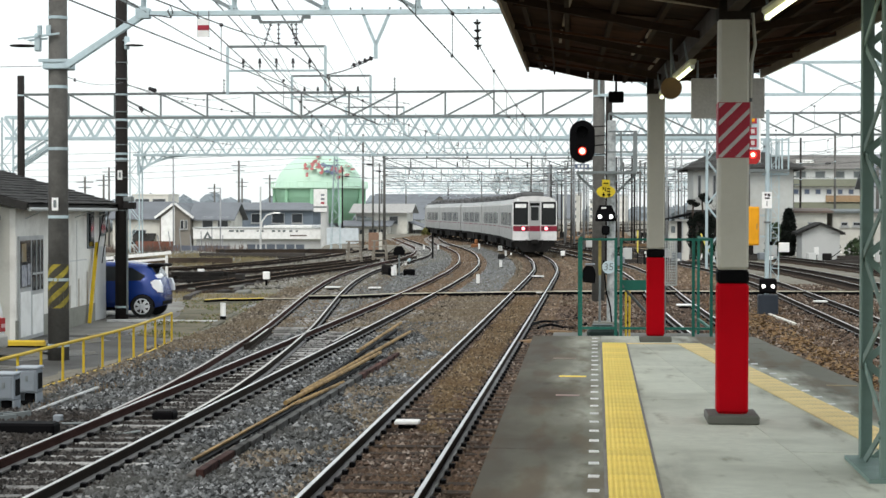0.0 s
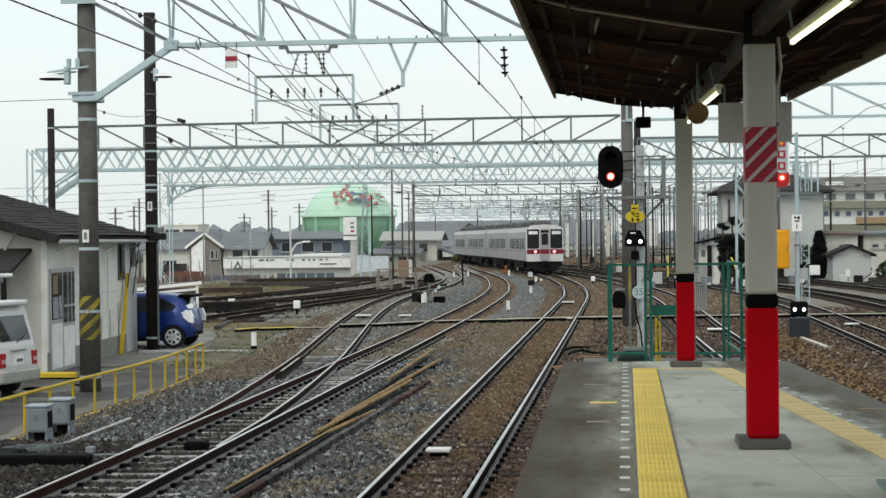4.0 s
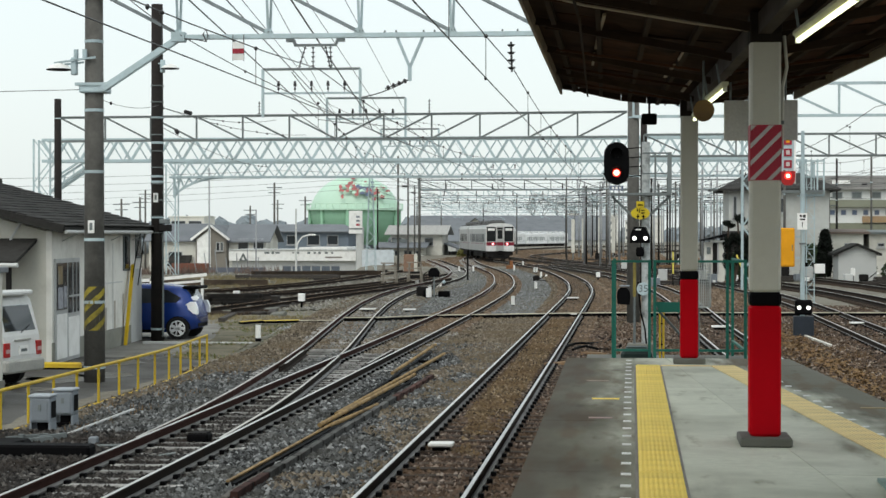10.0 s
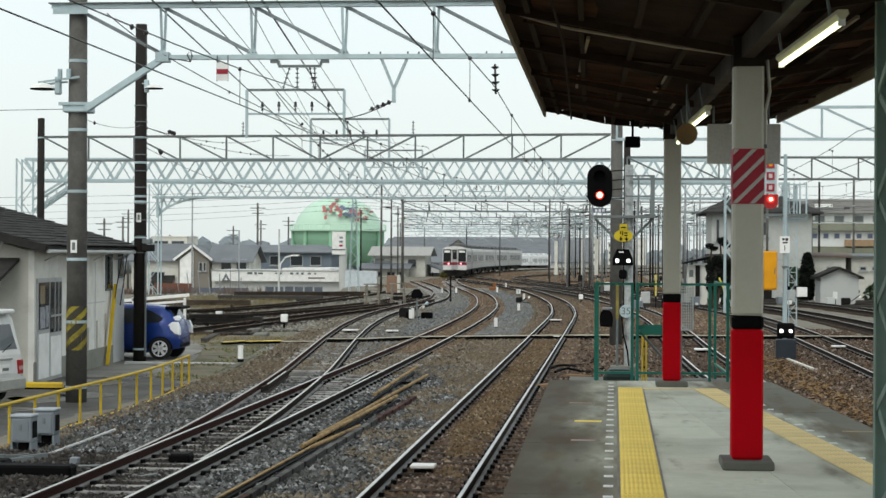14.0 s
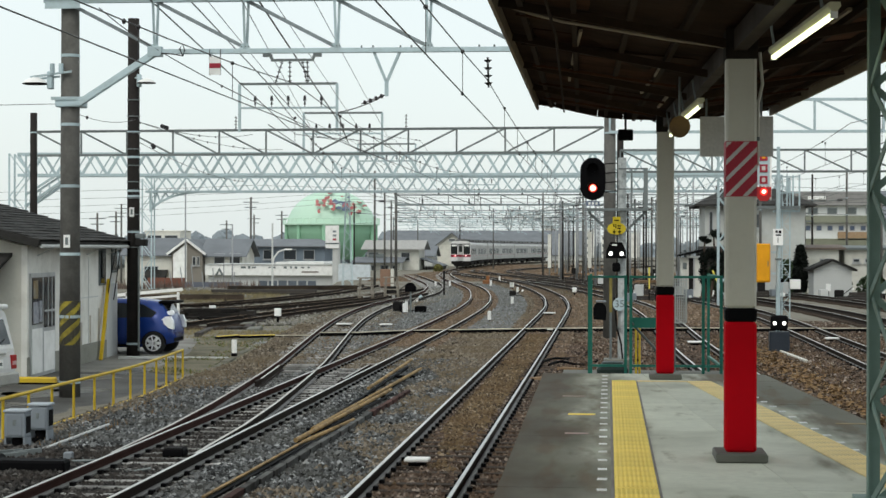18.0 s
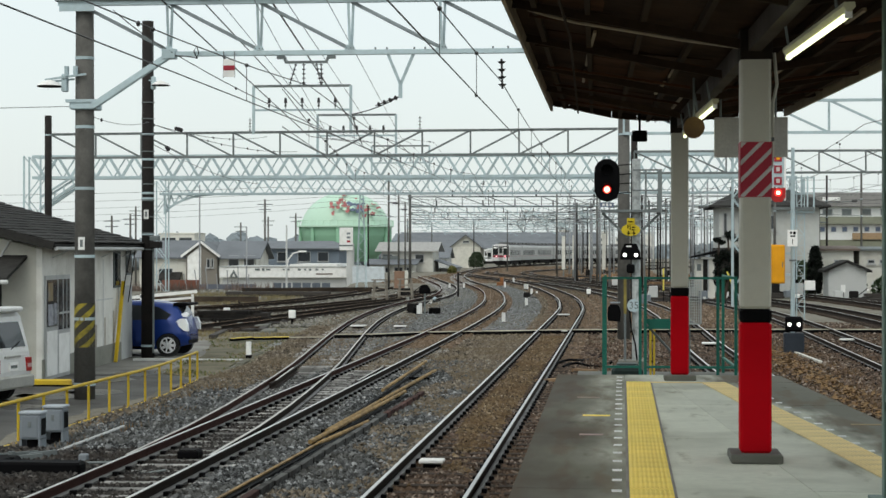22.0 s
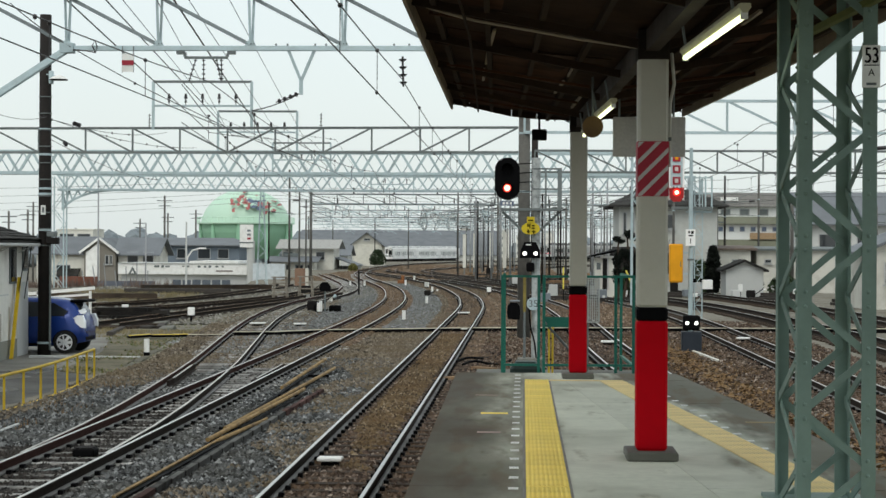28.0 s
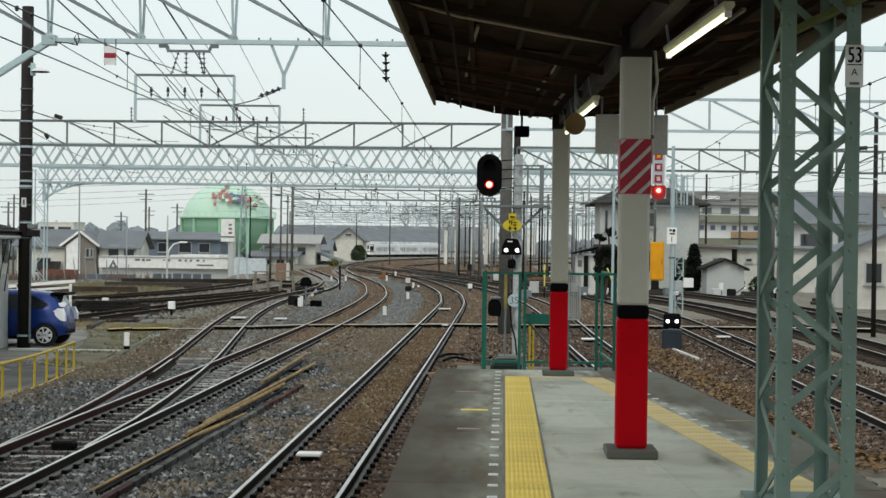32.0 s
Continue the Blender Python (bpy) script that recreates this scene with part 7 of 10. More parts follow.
    part("foot", Geo().box(-0.2, 0.2, -0.45, 0.2, -0.1, 0.12, 0.02), M_CONC_D, t)


yard_signal()


# ---- green fence at the platform end ----
def green_fence():
    f = thing("green_fence", "dark green steel fence closing off the platform end", "fence")
    y, z0, z1 = 24.75, 0.95, 2.39
    for x, yy in ((-0.30, y), (0.19, y), (0.26, y), (1.23, y), (1.47, y), (1.42, 27.0), (-0.29, 26.2)):
        part("post", Geo().bar((x, yy, z0), (x, yy, z1), 0.02, flat=0.02), M_FENCE, f)
    for z in (z1 - 0.02, 1.17):
        part("rail", Geo().bar((-0.30, y, z), (0.19, y, z), 0.016, flat=0.016), M_FENCE, f)
        part("rail", Geo().bar((0.26, y, z), (1.47, y, z), 0.016, flat=0.016), M_FENCE, f)
        part("rail", Geo().bar((1.47, y, z), (1.42, 27.0, z), 0.016, flat=0.016), M_FENCE, f)
    part("panel", Geo().box(0.28, 0.62, y + 0.02, y + 0.04, 1.68, 1.82), M_FENCE, f, "green solid panel strip")
    part("brace", Geo().bar((0.27, y, 1.75), (0.75, 25.4, 1.2), 0.018), M_STEEL_D, f)
    part("ledge", Geo().box(-0.7, 2.1, 24.25, 27.2, -0.35, 0.95), M_CONC_D, f, "low concrete ledge behind the platform end")
    n = thing("notice_board", "grey mesh notice board behind the fence", "board", pose(0.86, 25.2, 1.5))
    pale = mat("pale_mesh_wire", (0.55, 0.57, 0.56), 0.6, var=0.2)
    for a, b in (((-0.2, 0.24), (0.16, 0.24)), ((-0.2, 0.85), (0.16, 0.85)), ((-0.2, 0.24), (-0.2, 0.85)), ((0.16, 0.24), (0.16, 0.85))):
        part("frame_bar", Geo().bar((a[0], 0, a[1]), (b[0], 0, b[1]), 0.012, flat=0.012), pale, n)
    for k in range(1, 12):
        part("mesh_wire", Geo().bar((-0.2 + 0.03 * k, 0, 0.24), (-0.2 + 0.03 * k, 0, 0.85), 0.0065, 4), pale, n)
    for k in range(1, 16):
        part("mesh_wire", Geo().bar((-0.2, 0.006, 0.24 + 0.038 * k), (0.16, 0.006, 0.24 + 0.038 * k), 0.0065, 4), pale, n)
    part("post", Geo().bar((0, 0.03, -0.55), (0, 0.03, 0.8), 0.02), M_STEEL_D, n)
    g = thing("guard_post", "yellow striped guard post beside the fence", "post", pose(0.38, 26.4, 0.95))
    for x in (-0.025, 0.025):
        part("tube", Geo().bar((x, 0, 0), (x, 0, 0.78), 0.015), M_YFENCE, g)
    for z in (0.2, 0.5, 0.75):
        part("rung", Geo().bar((-0.025, 0, z), (0.025, 0, z), 0.012), M_BLACK, g)
    d = thing("equipment_bin", "dark green rounded bin at the foot of the fence", "bin", pose(0.02, 25.6, 0.95))
    part("body", Geo().box(-0.22, 0.22, -0.2, 0.2, 0, 0.16, 0.04), mat("dark_bin", (0.02, 0.035, 0.03), 0.6), d)
    part("lid", Geo().box(-0.16, 0.16, -0.16, 0.16, 0.161, 0.22, 0.03), mat("dark_bin_lid", (0.03, 0.05, 0.045), 0.5), d)


green_fence()


# ---- yellow fence and trackside boxes ----
def yellow_fence():
    f = thing("yellow_fence", "low yellow tube fence along the trackside path", "fence")
    line = [(-9.16, 21.5), (-9.14, 26.25), (-9.14, 30.0), (-9.14, 35.1), (-9.5, 40.4)]
    path = smooth_path(line, 0.2)
    pts = lambda z: [Vector((x, y, z)) for x, y, _ in path]
    part("top_rail", Geo().tube(pts(0.47), 0.028, 8), M_YFENCE, f)
    part("kerb_rail", Geo().tube(pts(-0.17), 0.032, 8), M_YFENCE, f)
    for s in np.arange(0.4, path[-1, 2], 1.24):
        p = at_path(path, s)
        part("post", Geo().bar((p.x, p.y, -0.32), (p.x, p.y, 0.47), 0.024, 8), M_YFENCE, f)
    e = path[-1]
    part("post", Geo().bar((e[0], e[1], -0.32), (e[0], e[1], 0.47), 0.024, 8), M_YFENCE, f)


yellow_fence()


def trackside_boxes():
    # Lid colour is raised above the box grey for light from above
    lid = mat("lit_grey_lid", (0.29, 0.32, 0.35), 0.5)
    for y in (25.9, 27.0):
        b = thing("trackside_box", "grey steel equipment box on two leg plates", "box", pose(-8.6, y, -0.24), group="trackside boxes")
        part("body", Geo().box(-0.155, 0.155, -0.15, 0.15, 0.24, 0.60, 0.015), M_GREYBOX, b)
        part("door", Geo().box(-0.115, 0.115, -0.162, -0.151, 0.27, 0.57, 0.004), M_GREYBOX, b, "flat front door")
        # Black plate fills the gap under the box in place of shade
        part("leg_notch", Geo().box(-0.10, 0.10, -0.156, -0.146, -0.02, 0.13), M_BLACK, b, "black plate standing for the shade between the legs")
        part("side_slot", Geo().box(0.1555, 0.163, -0.10, 0.10, 0.30, 0.54), M_BLACK, b)
        for x in (-0.14, 0.14):
            part("leg_plate", Geo().box(x - 0.015, x + 0.015, -0.145, 0.145, -0.05, 0.239), M_GREYBOX, b)
        part("cable_head", Geo().box(-0.07, 0.09, -0.08, 0.1, -0.05, 0.238, 0.02), M_BLACK, b)
        part("lid", Geo().box(-0.17, 0.17, -0.165, 0.165, 0.60, 0.64, 0.012), lid, b, "lid coloured paler for the light on its top")
        part("cable", Geo().tube([Vector((0.1, 0.0, 0.16)), Vector((0.16, -0.05, 0.08)), Vector((0.3, -0.15, 0.0)), Vector((0.45, -0.2, -0.03))], 0.02), M_BLACK, b)
        part("latch", Geo().box(-0.02, 0.02, -0.175, -0.163, 0.42, 0.5), M_STEEL_D, b)
    m = thing("point_machine", "black point machine with cranks beside the track", "machine", pose(-8.05, 23.0, -0.2))
    part("case", Geo().box(-1.9, -0.55, -0.2, 0.2, -0.05, 0.24, 0.03), M_BLACK, m)
    part("case", Geo().box(-0.25, 1.05, -0.16, 0.16, -0.05, 0.21, 0.03), M_BLACK, m)
    part("bracket", Geo().box(-0.54, -0.47, -0.3, 0.1, -0.06, 0.12), M_RAIL_R, m, "rusty bracket")
    part("bracket", Geo().box(-0.34, -0.27, -0.3, 0.1, -0.06, 0.12), M_RAIL_R, m)
    part("rod", Geo().bar((0.6, 0.05, 0.02), (2.4, 0.1, -0.02), 0.03), M_UNDER, m)
    part("rod", Geo().bar((0.6, -0.1, 0.02), (2.4, -0.15, -0.02), 0.03), M_UNDER, m)
    part("base_plate", Geo().box(-0.75, -0.05, 0.25, 1.3, -0.05, 0.05, 0.01), M_BLACK, m)
    for x, y, l in ((-0.62, 1.5, 0.5), (-0.4, 1.15, 0.45), (-0.2, 1.62, 0.3)):
        part("crank", Geo().bar((x, y, 0.08), (x + l, y + 0.3, 0.1), 0.03, flat=0.05), M_STEEL_D, m, "worn steel crank")
    part("crank_pin", Geo().bar((-0.3, 1.2, 0.0), (-0.3, 1.2, 0.2), 0.05, 8), M_STEEL_D, m)
    part("lock_frame", Geo().box(-1.75, -0.1, 0.24, 0.62, -0.05, 0.19, 0.03), M_BLACK, m)
    part("rod_cover", Geo().box(-1.7, -0.8, 0.75, 1.35, -0.05, 0.16, 0.03), M_BLACK, m)
    for y in (-0.28, 0.3):
        part("tie_beam", Geo().bar((-0.3, y, -0.03), (2.3, y + 0.05, -0.05), 0.05, flat=0.08), M_BLACK, m)
    rm = random.Random(44)
    for k in range(16):
        x, y = rm.uniform(-1.7, 1.6), rm.uniform(-0.5, 1.7)
        if rm.random() < 0.5:
            part("link_rod", Geo().bar((x, y, rm.uniform(-0.02, 0.1)), (x + rm.uniform(0.3, 0.8), y + rm.uniform(-0.15, 0.15), rm.uniform(-0.02, 0.12)), 0.02, 6), M_STEEL_D if k % 3 else M_RAIL_R, m, "worn linking rod")
        else:
            part("bearing", Geo().box(x, x + rm.uniform(0.08, 0.2), y, y + 0.12, -0.05, rm.uniform(0.08, 0.2), 0.015), M_BLACK if k % 2 else M_GREYBOX, m)
    part("lock_cover", Geo().box(-0.55, -0.1, 0.7, 1.05, 0.03, 0.17, 0.04), M_BLACK, m)
    solid("pull_pipe", Geo().bar((-8.08, 24.7, -0.13), (-8.18, 29.3, -0.14), 0.024, 8), M_WALL_G, "pale steel pull pipe along the ballast", "pipe")
    k = thing("rail_lubricator", "black box between the rails of the second track", "box", pose(-6.07, 25.05, -0.16))
    part("body", Geo().box(-0.15, 0.15, -0.16, 0.16, 0, 0.11, 0.02), M_BLACK, k)
    part("lid", Geo().box(-0.12, 0.12, -0.13, 0.13, 0.111, 0.125), M_UNDER, k)


trackside_boxes()


def pole_fittings():
    c, u = bpy.data.objects["catenary_pole"], bpy.data.objects["utility_pole"]
    yel = mat("faded_guard_yellow", (0.30, 0.245, 0.035), 0.8, var=0.3, fine=12, coarse=4, dirt=(0.06, 0.055, 0.03), dirt_amt=0.95)
    sl = part("guard_sleeve", Geo().bar((0, 0, 1.12), (0, 0, 2.02), 0.211, 20), mat("faded_guard_black", (0.045, 0.042, 0.03), 0.8, var=0.3, dirt=(0.10, 0.095, 0.07)), c, "worn yellow and black hatched guard sleeve")
    for k in range(5):
        z = 0.75 + k * 0.30
        pts = []
        for i in range(13):
            a = math.pi + math.pi * i / 12
            pts.append((0.2135 * math.cos(a), 0.2135 * math.sin(a), z + 0.55 * i / 12))
        clip = lambda v: min(max(v, 1.125), 2.015)
        g = Geo()
        g.v = [(x, y, clip(z2)) for x, y, z2 in pts] + [(x, y, clip(z2 + 0.13)) for x, y, z2 in pts]
        g.f = [(i, i + 1, 13 + i + 1, 13 + i) for i in range(12)]
        part("stripe", g, yel, sl)
    for o, r, z in ((c, 0.21, 3.23), (u, 0.165, 4.1)):
        q = part("plate", Geo().box(-0.065, 0.065, -r - 0.03, -r - 0.005, z - 0.13, z + 0.13), M_WHITE, o, "small white plate")
        part("plate_bar", Geo().box(-0.03, 0.03, -r - 0.034, -r - 0.0305, z - 0.07, z + 0.08), M_STEEL_D, q)
    ar = part("cross_arm", Geo().bar((-0.75, -0.25, 6.55), (0.1, -0.25, 6.66), 0.02, flat=0.02), M_STEEL, c, "steel cross arm")
    for x in (-0.3, -0.12):
        part("insulator", Geo().bar((x, -0.25, 6.62), (x, -0.25, 6.82), 0.05, 8), M_STEEL, ar)
    for k in range(10):
        part("cable_clip", Geo().bar((0, 0, 3.1 + k * 0.46), (0, 0, 3.13 + k * 0.46), 0.19, 14), M_STEEL_D, u)
    part("switch_box", Geo().box(0.12, 0.42, -0.3, 0.02, 3.15, 3.34, 0.02), M_UNDER, u, "dark switch box")
    part("switch_box", Geo().box(0.12, 0.36, -0.28, 0.02, 3.36, 3.5, 0.02), M_STEEL_D, u, "small grey switch box")
    part("cable_pipe", Geo().bar((0.2, -0.16, 0.2), (0.2, -0.16, 3.1), 0.03), M_STEEL_D, u)


pole_fittings()


# ---- troughs, pipes and plates between the tracks ----
M_PALEBAR = mat("pale_trough_edge", (0.62, 0.58, 0.46), 0.8, var=0.4, fine=5, coarse=1.2, dirt=(0.22, 0.2, 0.14), dirt_amt=0.8)


def pipes_between():
    rust = mat("rust_stained_trough_wall", (0.075, 0.038, 0.032), 0.9, var=0.35, fine=9, coarse=2.5, bump=0.3, dirt=(0.018, 0.014, 0.013), dirt_amt=0.9, rnd=0.35, spec=0.1)
    grey_block = mat("stained_grey_trough_block", (0.088, 0.088, 0.084), 0.9, var=0.35, fine=9, coarse=2.5, bump=0.3, dirt=(0.03, 0.026, 0.024), dirt_amt=0.9, rnd=0.3, spec=0.1)
    t = thing("cable_trough", "low rust-stained cable trough between the tracks", "trough")
    for k in range(20):
        y = 19.4 + k * 0.85
        x = -4.36 + 0.021 * (y - 19.4)
        rusty = k < 2 or k > 13
        part("wall_block", Geo().box(x - 0.045, x + 0.045, y, y + 0.80, -0.36, -0.06 + random.uniform(-0.012, 0.006), 0.008), rust if rusty else grey_block, t, "rust-brown trough wall block" if rusty else "dark grey concrete trough wall block")
        part("wall_post", Geo().box(x - 0.03, x + 0.05, y + 0.80, y + 0.85, -0.36, -0.07), M_UNDER, t)
        if k < 9:
            part("cover", Geo().box(x - 0.15, x - 0.06, y, y + 0.83, -0.2, -0.12 + random.uniform(-0.01, 0.01), 0.008), M_TROUGH, t)
    be = thing("steel_channel", "black steel channel with a rusty top edge between the tracks", "channel")
    part("web", Geo().sweep([Vector((-4.62, 20.4, -0.16)), Vector((-4.56, 22.7, -0.16)), Vector((-4.46, 26.9, -0.16))], [(-0.06, -0.1), (0.06, -0.1), (0.06, 0.05), (-0.06, 0.05)]), M_BLACK, be)
    part("top_edge", Geo().sweep([Vector((-4.65, 20.4, -0.10)), Vector((-4.59, 22.7, -0.10)), Vector((-4.49, 26.9, -0.10))], [(-0.02, 0), (0.025, 0), (0.025, 0.02), (-0.02, 0.02)]), M_CABLE_Y, be, "rusty ochre edge")
    o, k = "ochre pipe lying on the ballast", "black pipe lying on the ballast"
    for a, b, m, lab, z in (((-4.82, 36.4), (-4.96, 46.0), M_CABLE_Y, o, -0.05), ((-4.60, 28.0), (-4.38, 42.5), M_CABLE_Y, "long ochre pipe lying on the ballast", -0.05), ((-4.58, 26.3), (-4.33, 36.1), M_CABLE_Y, o, -0.05), ((-4.5, 26.6), (-4.25, 30.1), M_CABLE_Y, o, -0.10),
                            ((-4.70, 30.5), (-4.86, 44.0), M_BLACK, k, -0.12), ((-4.52, 27.5), (-4.28, 36.0), M_BLACK, k, -0.13), ((-4.66, 27.0), (-4.50, 40.0), M_BLACK, k, -0.13), ((-4.45, 20.0), (-4.36, 27.5), M_BLACK, k, -0.14), ((-4.40, 26.6), (-4.18, 31.0), M_BLACK, k, -0.14)):
        solid("ballast_pipe", Geo().bar((a[0], a[1], z), (b[0], b[1], z), 0.035, 8), m, lab, "pipe", group="pipes between the tracks")
    for y in (28.6, 35.2, 40.8):
        solid("pipe_rest", Geo().box(-4.80, -4.34, y, y + 0.12, -0.26, -0.092), M_BLACK, "dark block under the pipes", "block", group="pipe rests")
    for x, y, w in ((-2.58, 24.2, 0.165), (-9.82, 68.0, 0.28), (-8.23, 67.8, 0.22), (-2.25, 64.6, 0.3), (-2.6, 80.8, 0.26), (7.0, 59, 0.22), (2.6, 56.2, 0.25), (3.3, 48.4, 0.22)):
        c = thing("track_coil", "white track coil plate between the rails", "plate", pose(x, y, -0.16), group="track coils")
        part("plate", Geo().box(-w, w, -w * 0.9, w * 0.9, 0.07, 0.115, 0.012), M_WHITE, c)
        part("bracket", Geo().box(-w * 0.7, w * 0.7, -w * 0.5, w * 0.5, -0.05, 0.05), M_BLACK, c)
    cr = thing("cross_trough", "cable trough across the tracks, its shadow built in black", "trough")
    line = [(-12.75, 59.3), (-12.2, 60.0), (-11.0, 60.25), (-9.5, 60.2), (-8.2, 60.55), (-7.0, 62.1), (-5.9, 62.7), (-4.7, 63.2), (-2.2, 64.45), (-0.4, 64.9), (2.5, 65.3), (7, 65.7), (13, 66.1)]
    for a, b in zip(line, line[1:]):
        low = a[0] < -9.6
        # Black bar doubles as the shadow below the trough's top edge
        part("trough_length", Geo().bar((a[0], a[1], -0.19 if low else -0.118), (b[0], b[1], -0.17 if low else -0.118), 0.12, flat=0.04 if low else 0.07), M_BLACK, cr)
        part("edge_strip", Geo().bar((a[0], a[1] - 0.09, -0.137 if low else -0.03), (b[0], b[1] - 0.09, -0.117 if low else -0.03), 0.03, flat=0.012 if low else 0.016), M_YELLOW if low and a[0] < -11.5 else M_PALEBAR, cr, "pale top edge")



pipes_between()


def marker(x, y, h, kind):
    m = thing("marker_post", {"w": "short white marker post with a dark foot", "b": "white box on a short dark post", "d": "slim dark marker post"}[kind], "marker", pose(x, y, -0.26), group="trackside markers")
    if kind == "w":
        part("post", Geo().bar((0, 0, 0.05), (0, 0, h), 0.075, 10), M_WHITE, m)
        part("foot", Geo().bar((0, 0, 0), (0, 0, h * 0.28), 0.085, 10), M_BLACK, m, "dark foot")
    elif kind == "b":
        part("post", Geo().bar((0, 0, 0), (0, 0, h), 0.045, 8), M_BLACK, m)
        part("box", Geo().box(-0.13, 0.13, -0.1, 0.1, h * 0.5, h, 0.02), M_WHITE, m)
    else:
        part("post", Geo().bar((0, 0, 0), (0, 0, h), 0.06, 8), M_UNDER, m)
        part("cap", Geo().bar((0, 0, h), (0, 0, h + 0.06), 0.075, 8), M_UNDER, m)


for x, y, h, k in ((-10.22, 49.6, 0.5, "w"), (-13.08, 72.3, 0.62, "b"), (-4.78, 73.8, 0.5, "w"), (-4.99, 95.7, 0.5, "w"), (-7.19, 136.3, 0.5, "w"), (-11.84, 138, 0.55, "w"), (-9.11, 82, 0.55, "w"), (-10.12, 113.7, 1.55, "d"),
                   (-5.9, 120, 0.5, "w"), (-8.9, 140, 0.6, "w"), (-13.0, 139, 0.5, "w"), (-7.0, 136, 0.5, "w"), (-2.12, 114.7, 0.6, "b"), (-16.5, 76, 0.6, "b"), (8.85, 119, 0.6, "b"), (-9.4, 160, 0.6, "w"), (-13.4, 115, 0.5, "b"), (13.2, 113.4, 0.9, "b")):
    marker(x, y, h, k)


def point_lever(x, y, s):
    t = thing("point_lever", "dark point lever with a white weight beside a siding", "lever", pose(x, y, -0.24), group="point levers")
    part("base", Geo().box(-0.5 * s, 0.5 * s, -0.2, 0.2, 0, 0.15, 0.02), M_UNDER, t)
    part("arm", Geo().bar((-0.2 * s, 0, 0.12), (0.45 * s, 0, 0.6 * s), 0.03), M_UNDER, t)
    part("weight", Geo().box(-0.5 * s, 0.0, -0.15, 0.15, 0.14, 0.14 + 0.36 * s, 0.06), M_UNDER, t)
    part("marker_disc", Geo().bar((0.5 * s, -0.05, 0.55 * s), (0.5 * s, 0.0, 0.55 * s), 0.07, 12), M_WHITE, t)


for x, y, s in ((-9.35, 84.5, 1.1), (-12.9, 113, 1.4), (-5.6, 112, 0.8), (14.0, 112.5, 1.1)):
    point_lever(x, y, s)

pm = thing("point_motor", "rusty orange-brown point motor beside the crossing", "machine", pose(-9.9, 152, -0.24))
M_RUSTDK = mat("rusty_machine_paint", (0.26, 0.11, 0.045), 0.85, var=0.3, dirt=(0.10, 0.05, 0.03), dirt_amt=0.8)
part("case", Geo().box(-0.4, 0.3, -0.3, 0.3, 0, 0.34, 0.06), M_RUSTDK, pm)
part("lid", Geo().box(-0.12, 0.14, -0.25, 0.25, 0.341, 0.72, 0.05), M_RUSTDK, pm)


def shunting_indicator():
    """A black indicator on a slim post with a white marker, point boxes and rods at its foot."""
    t = thing("point_indicator", "black point indicator on a slim post with rodding boxes", "indicator", pose(-8.95, 83.2, -0.24))
    part("post", Geo().bar((0, 0, 0), (0, 0, 1.05), 0.04, 8), M_STEEL_D, t)
    part("head", Geo().prism([(-0.24, 1.02), (0.24, 1.02), (0.26, 1.22), (0.12, 1.42), (-0.12, 1.42), (-0.26, 1.22)], -0.1, 0.06), M_BLACK, t, "black six-sided head")
    part("lever", Geo().bar((0.1, 0, 0.55), (0.42, 0.05, 0.78), 0.03, 6), M_GREYWOOD_L, t, "pale lever")
    part("weight", Geo().bar((0.40, 0.0, 0.74), (0.5, 0.0, 0.84), 0.07, 8), M_STEEL, t)
    part("base_plate", Geo().box(-0.75, 0.5, -0.25, 0.25, -0.02, 0.07), M_BLACK, t, "black base plate")
    part("rod_box", Geo().box(-0.5, -0.26, -0.15, 0.15, 0.071, 0.42, 0.03), M_BLACK, t)
    part("motor_box", Geo().box(0.14, 0.66, 0.4, 0.75, 0.0, 0.36, 0.04), M_BLACK, t, "black motor box")
    part("white_marker", Geo().box(-0.24, -0.10, -0.26, -0.2, 0.1, 0.58, 0.01), M_WHITE, t, "white marker board")
    for x0, x1, y in ((0.5, 1.5, 0.1), (0.66, 1.7, 0.6), (-1.4, -0.75, -0.1)):
        part("rod", Geo().bar((x0, y, 0.06), (x1, y + 0.15, 0.04), 0.025, 6), M_UNDER, t)


M_GREYWOOD_L = mat("pale_worn_lever", (0.42, 0.40, 0.36), 0.8, var=0.2)
shunting_indicator()


def timber_heap():
    """A low heap of oily black sleepers beside the sidings."""
    rng = random.Random(12)
    t = thing("sleeper_pile", "low heap of oily black sleepers beside the sidings", "pile", pose(-16.1, 74.2, -0.24, 0, 0, 4), group="sleeper piles")
    for row in range(3):
        for k in range(5 - row):
            o = rng.uniform(-0.25, 0.25)
            g = Geo().box(-1.05 + o, 1.05 + o, k * 0.3 + row * 0.14, k * 0.3 + row * 0.14 + 0.23, row * 0.17, row * 0.17 + 0.155, 0.012)
            part("timber", g, M_BLACKWOOD, t, m=Matrix.Rotation(rng.uniform(-0.05, 0.05), 4, "Z"))
    for k in range(3):
        part("short_timber", Geo().box(-0.5, 0.4, -0.1, 0.1, 0, 0.18, 0.012), M_BLACKWOOD, t, m=Matrix.Translation((-0.9 + 0.9 * k, -0.4, 0.02)) @ Matrix.Rotation(rng.uniform(-0.4, 0.4), 4, "Z"))


M_BLACKWOOD = mat("oily_black_timber", (0.014, 0.013, 0.012), 0.85, var=0.4, fine=9, coarse=2, bump=0.3, dirt=(0.035, 0.03, 0.025), dirt_amt=0.7, rnd=0.3, spec=0.1)
timber_heap()


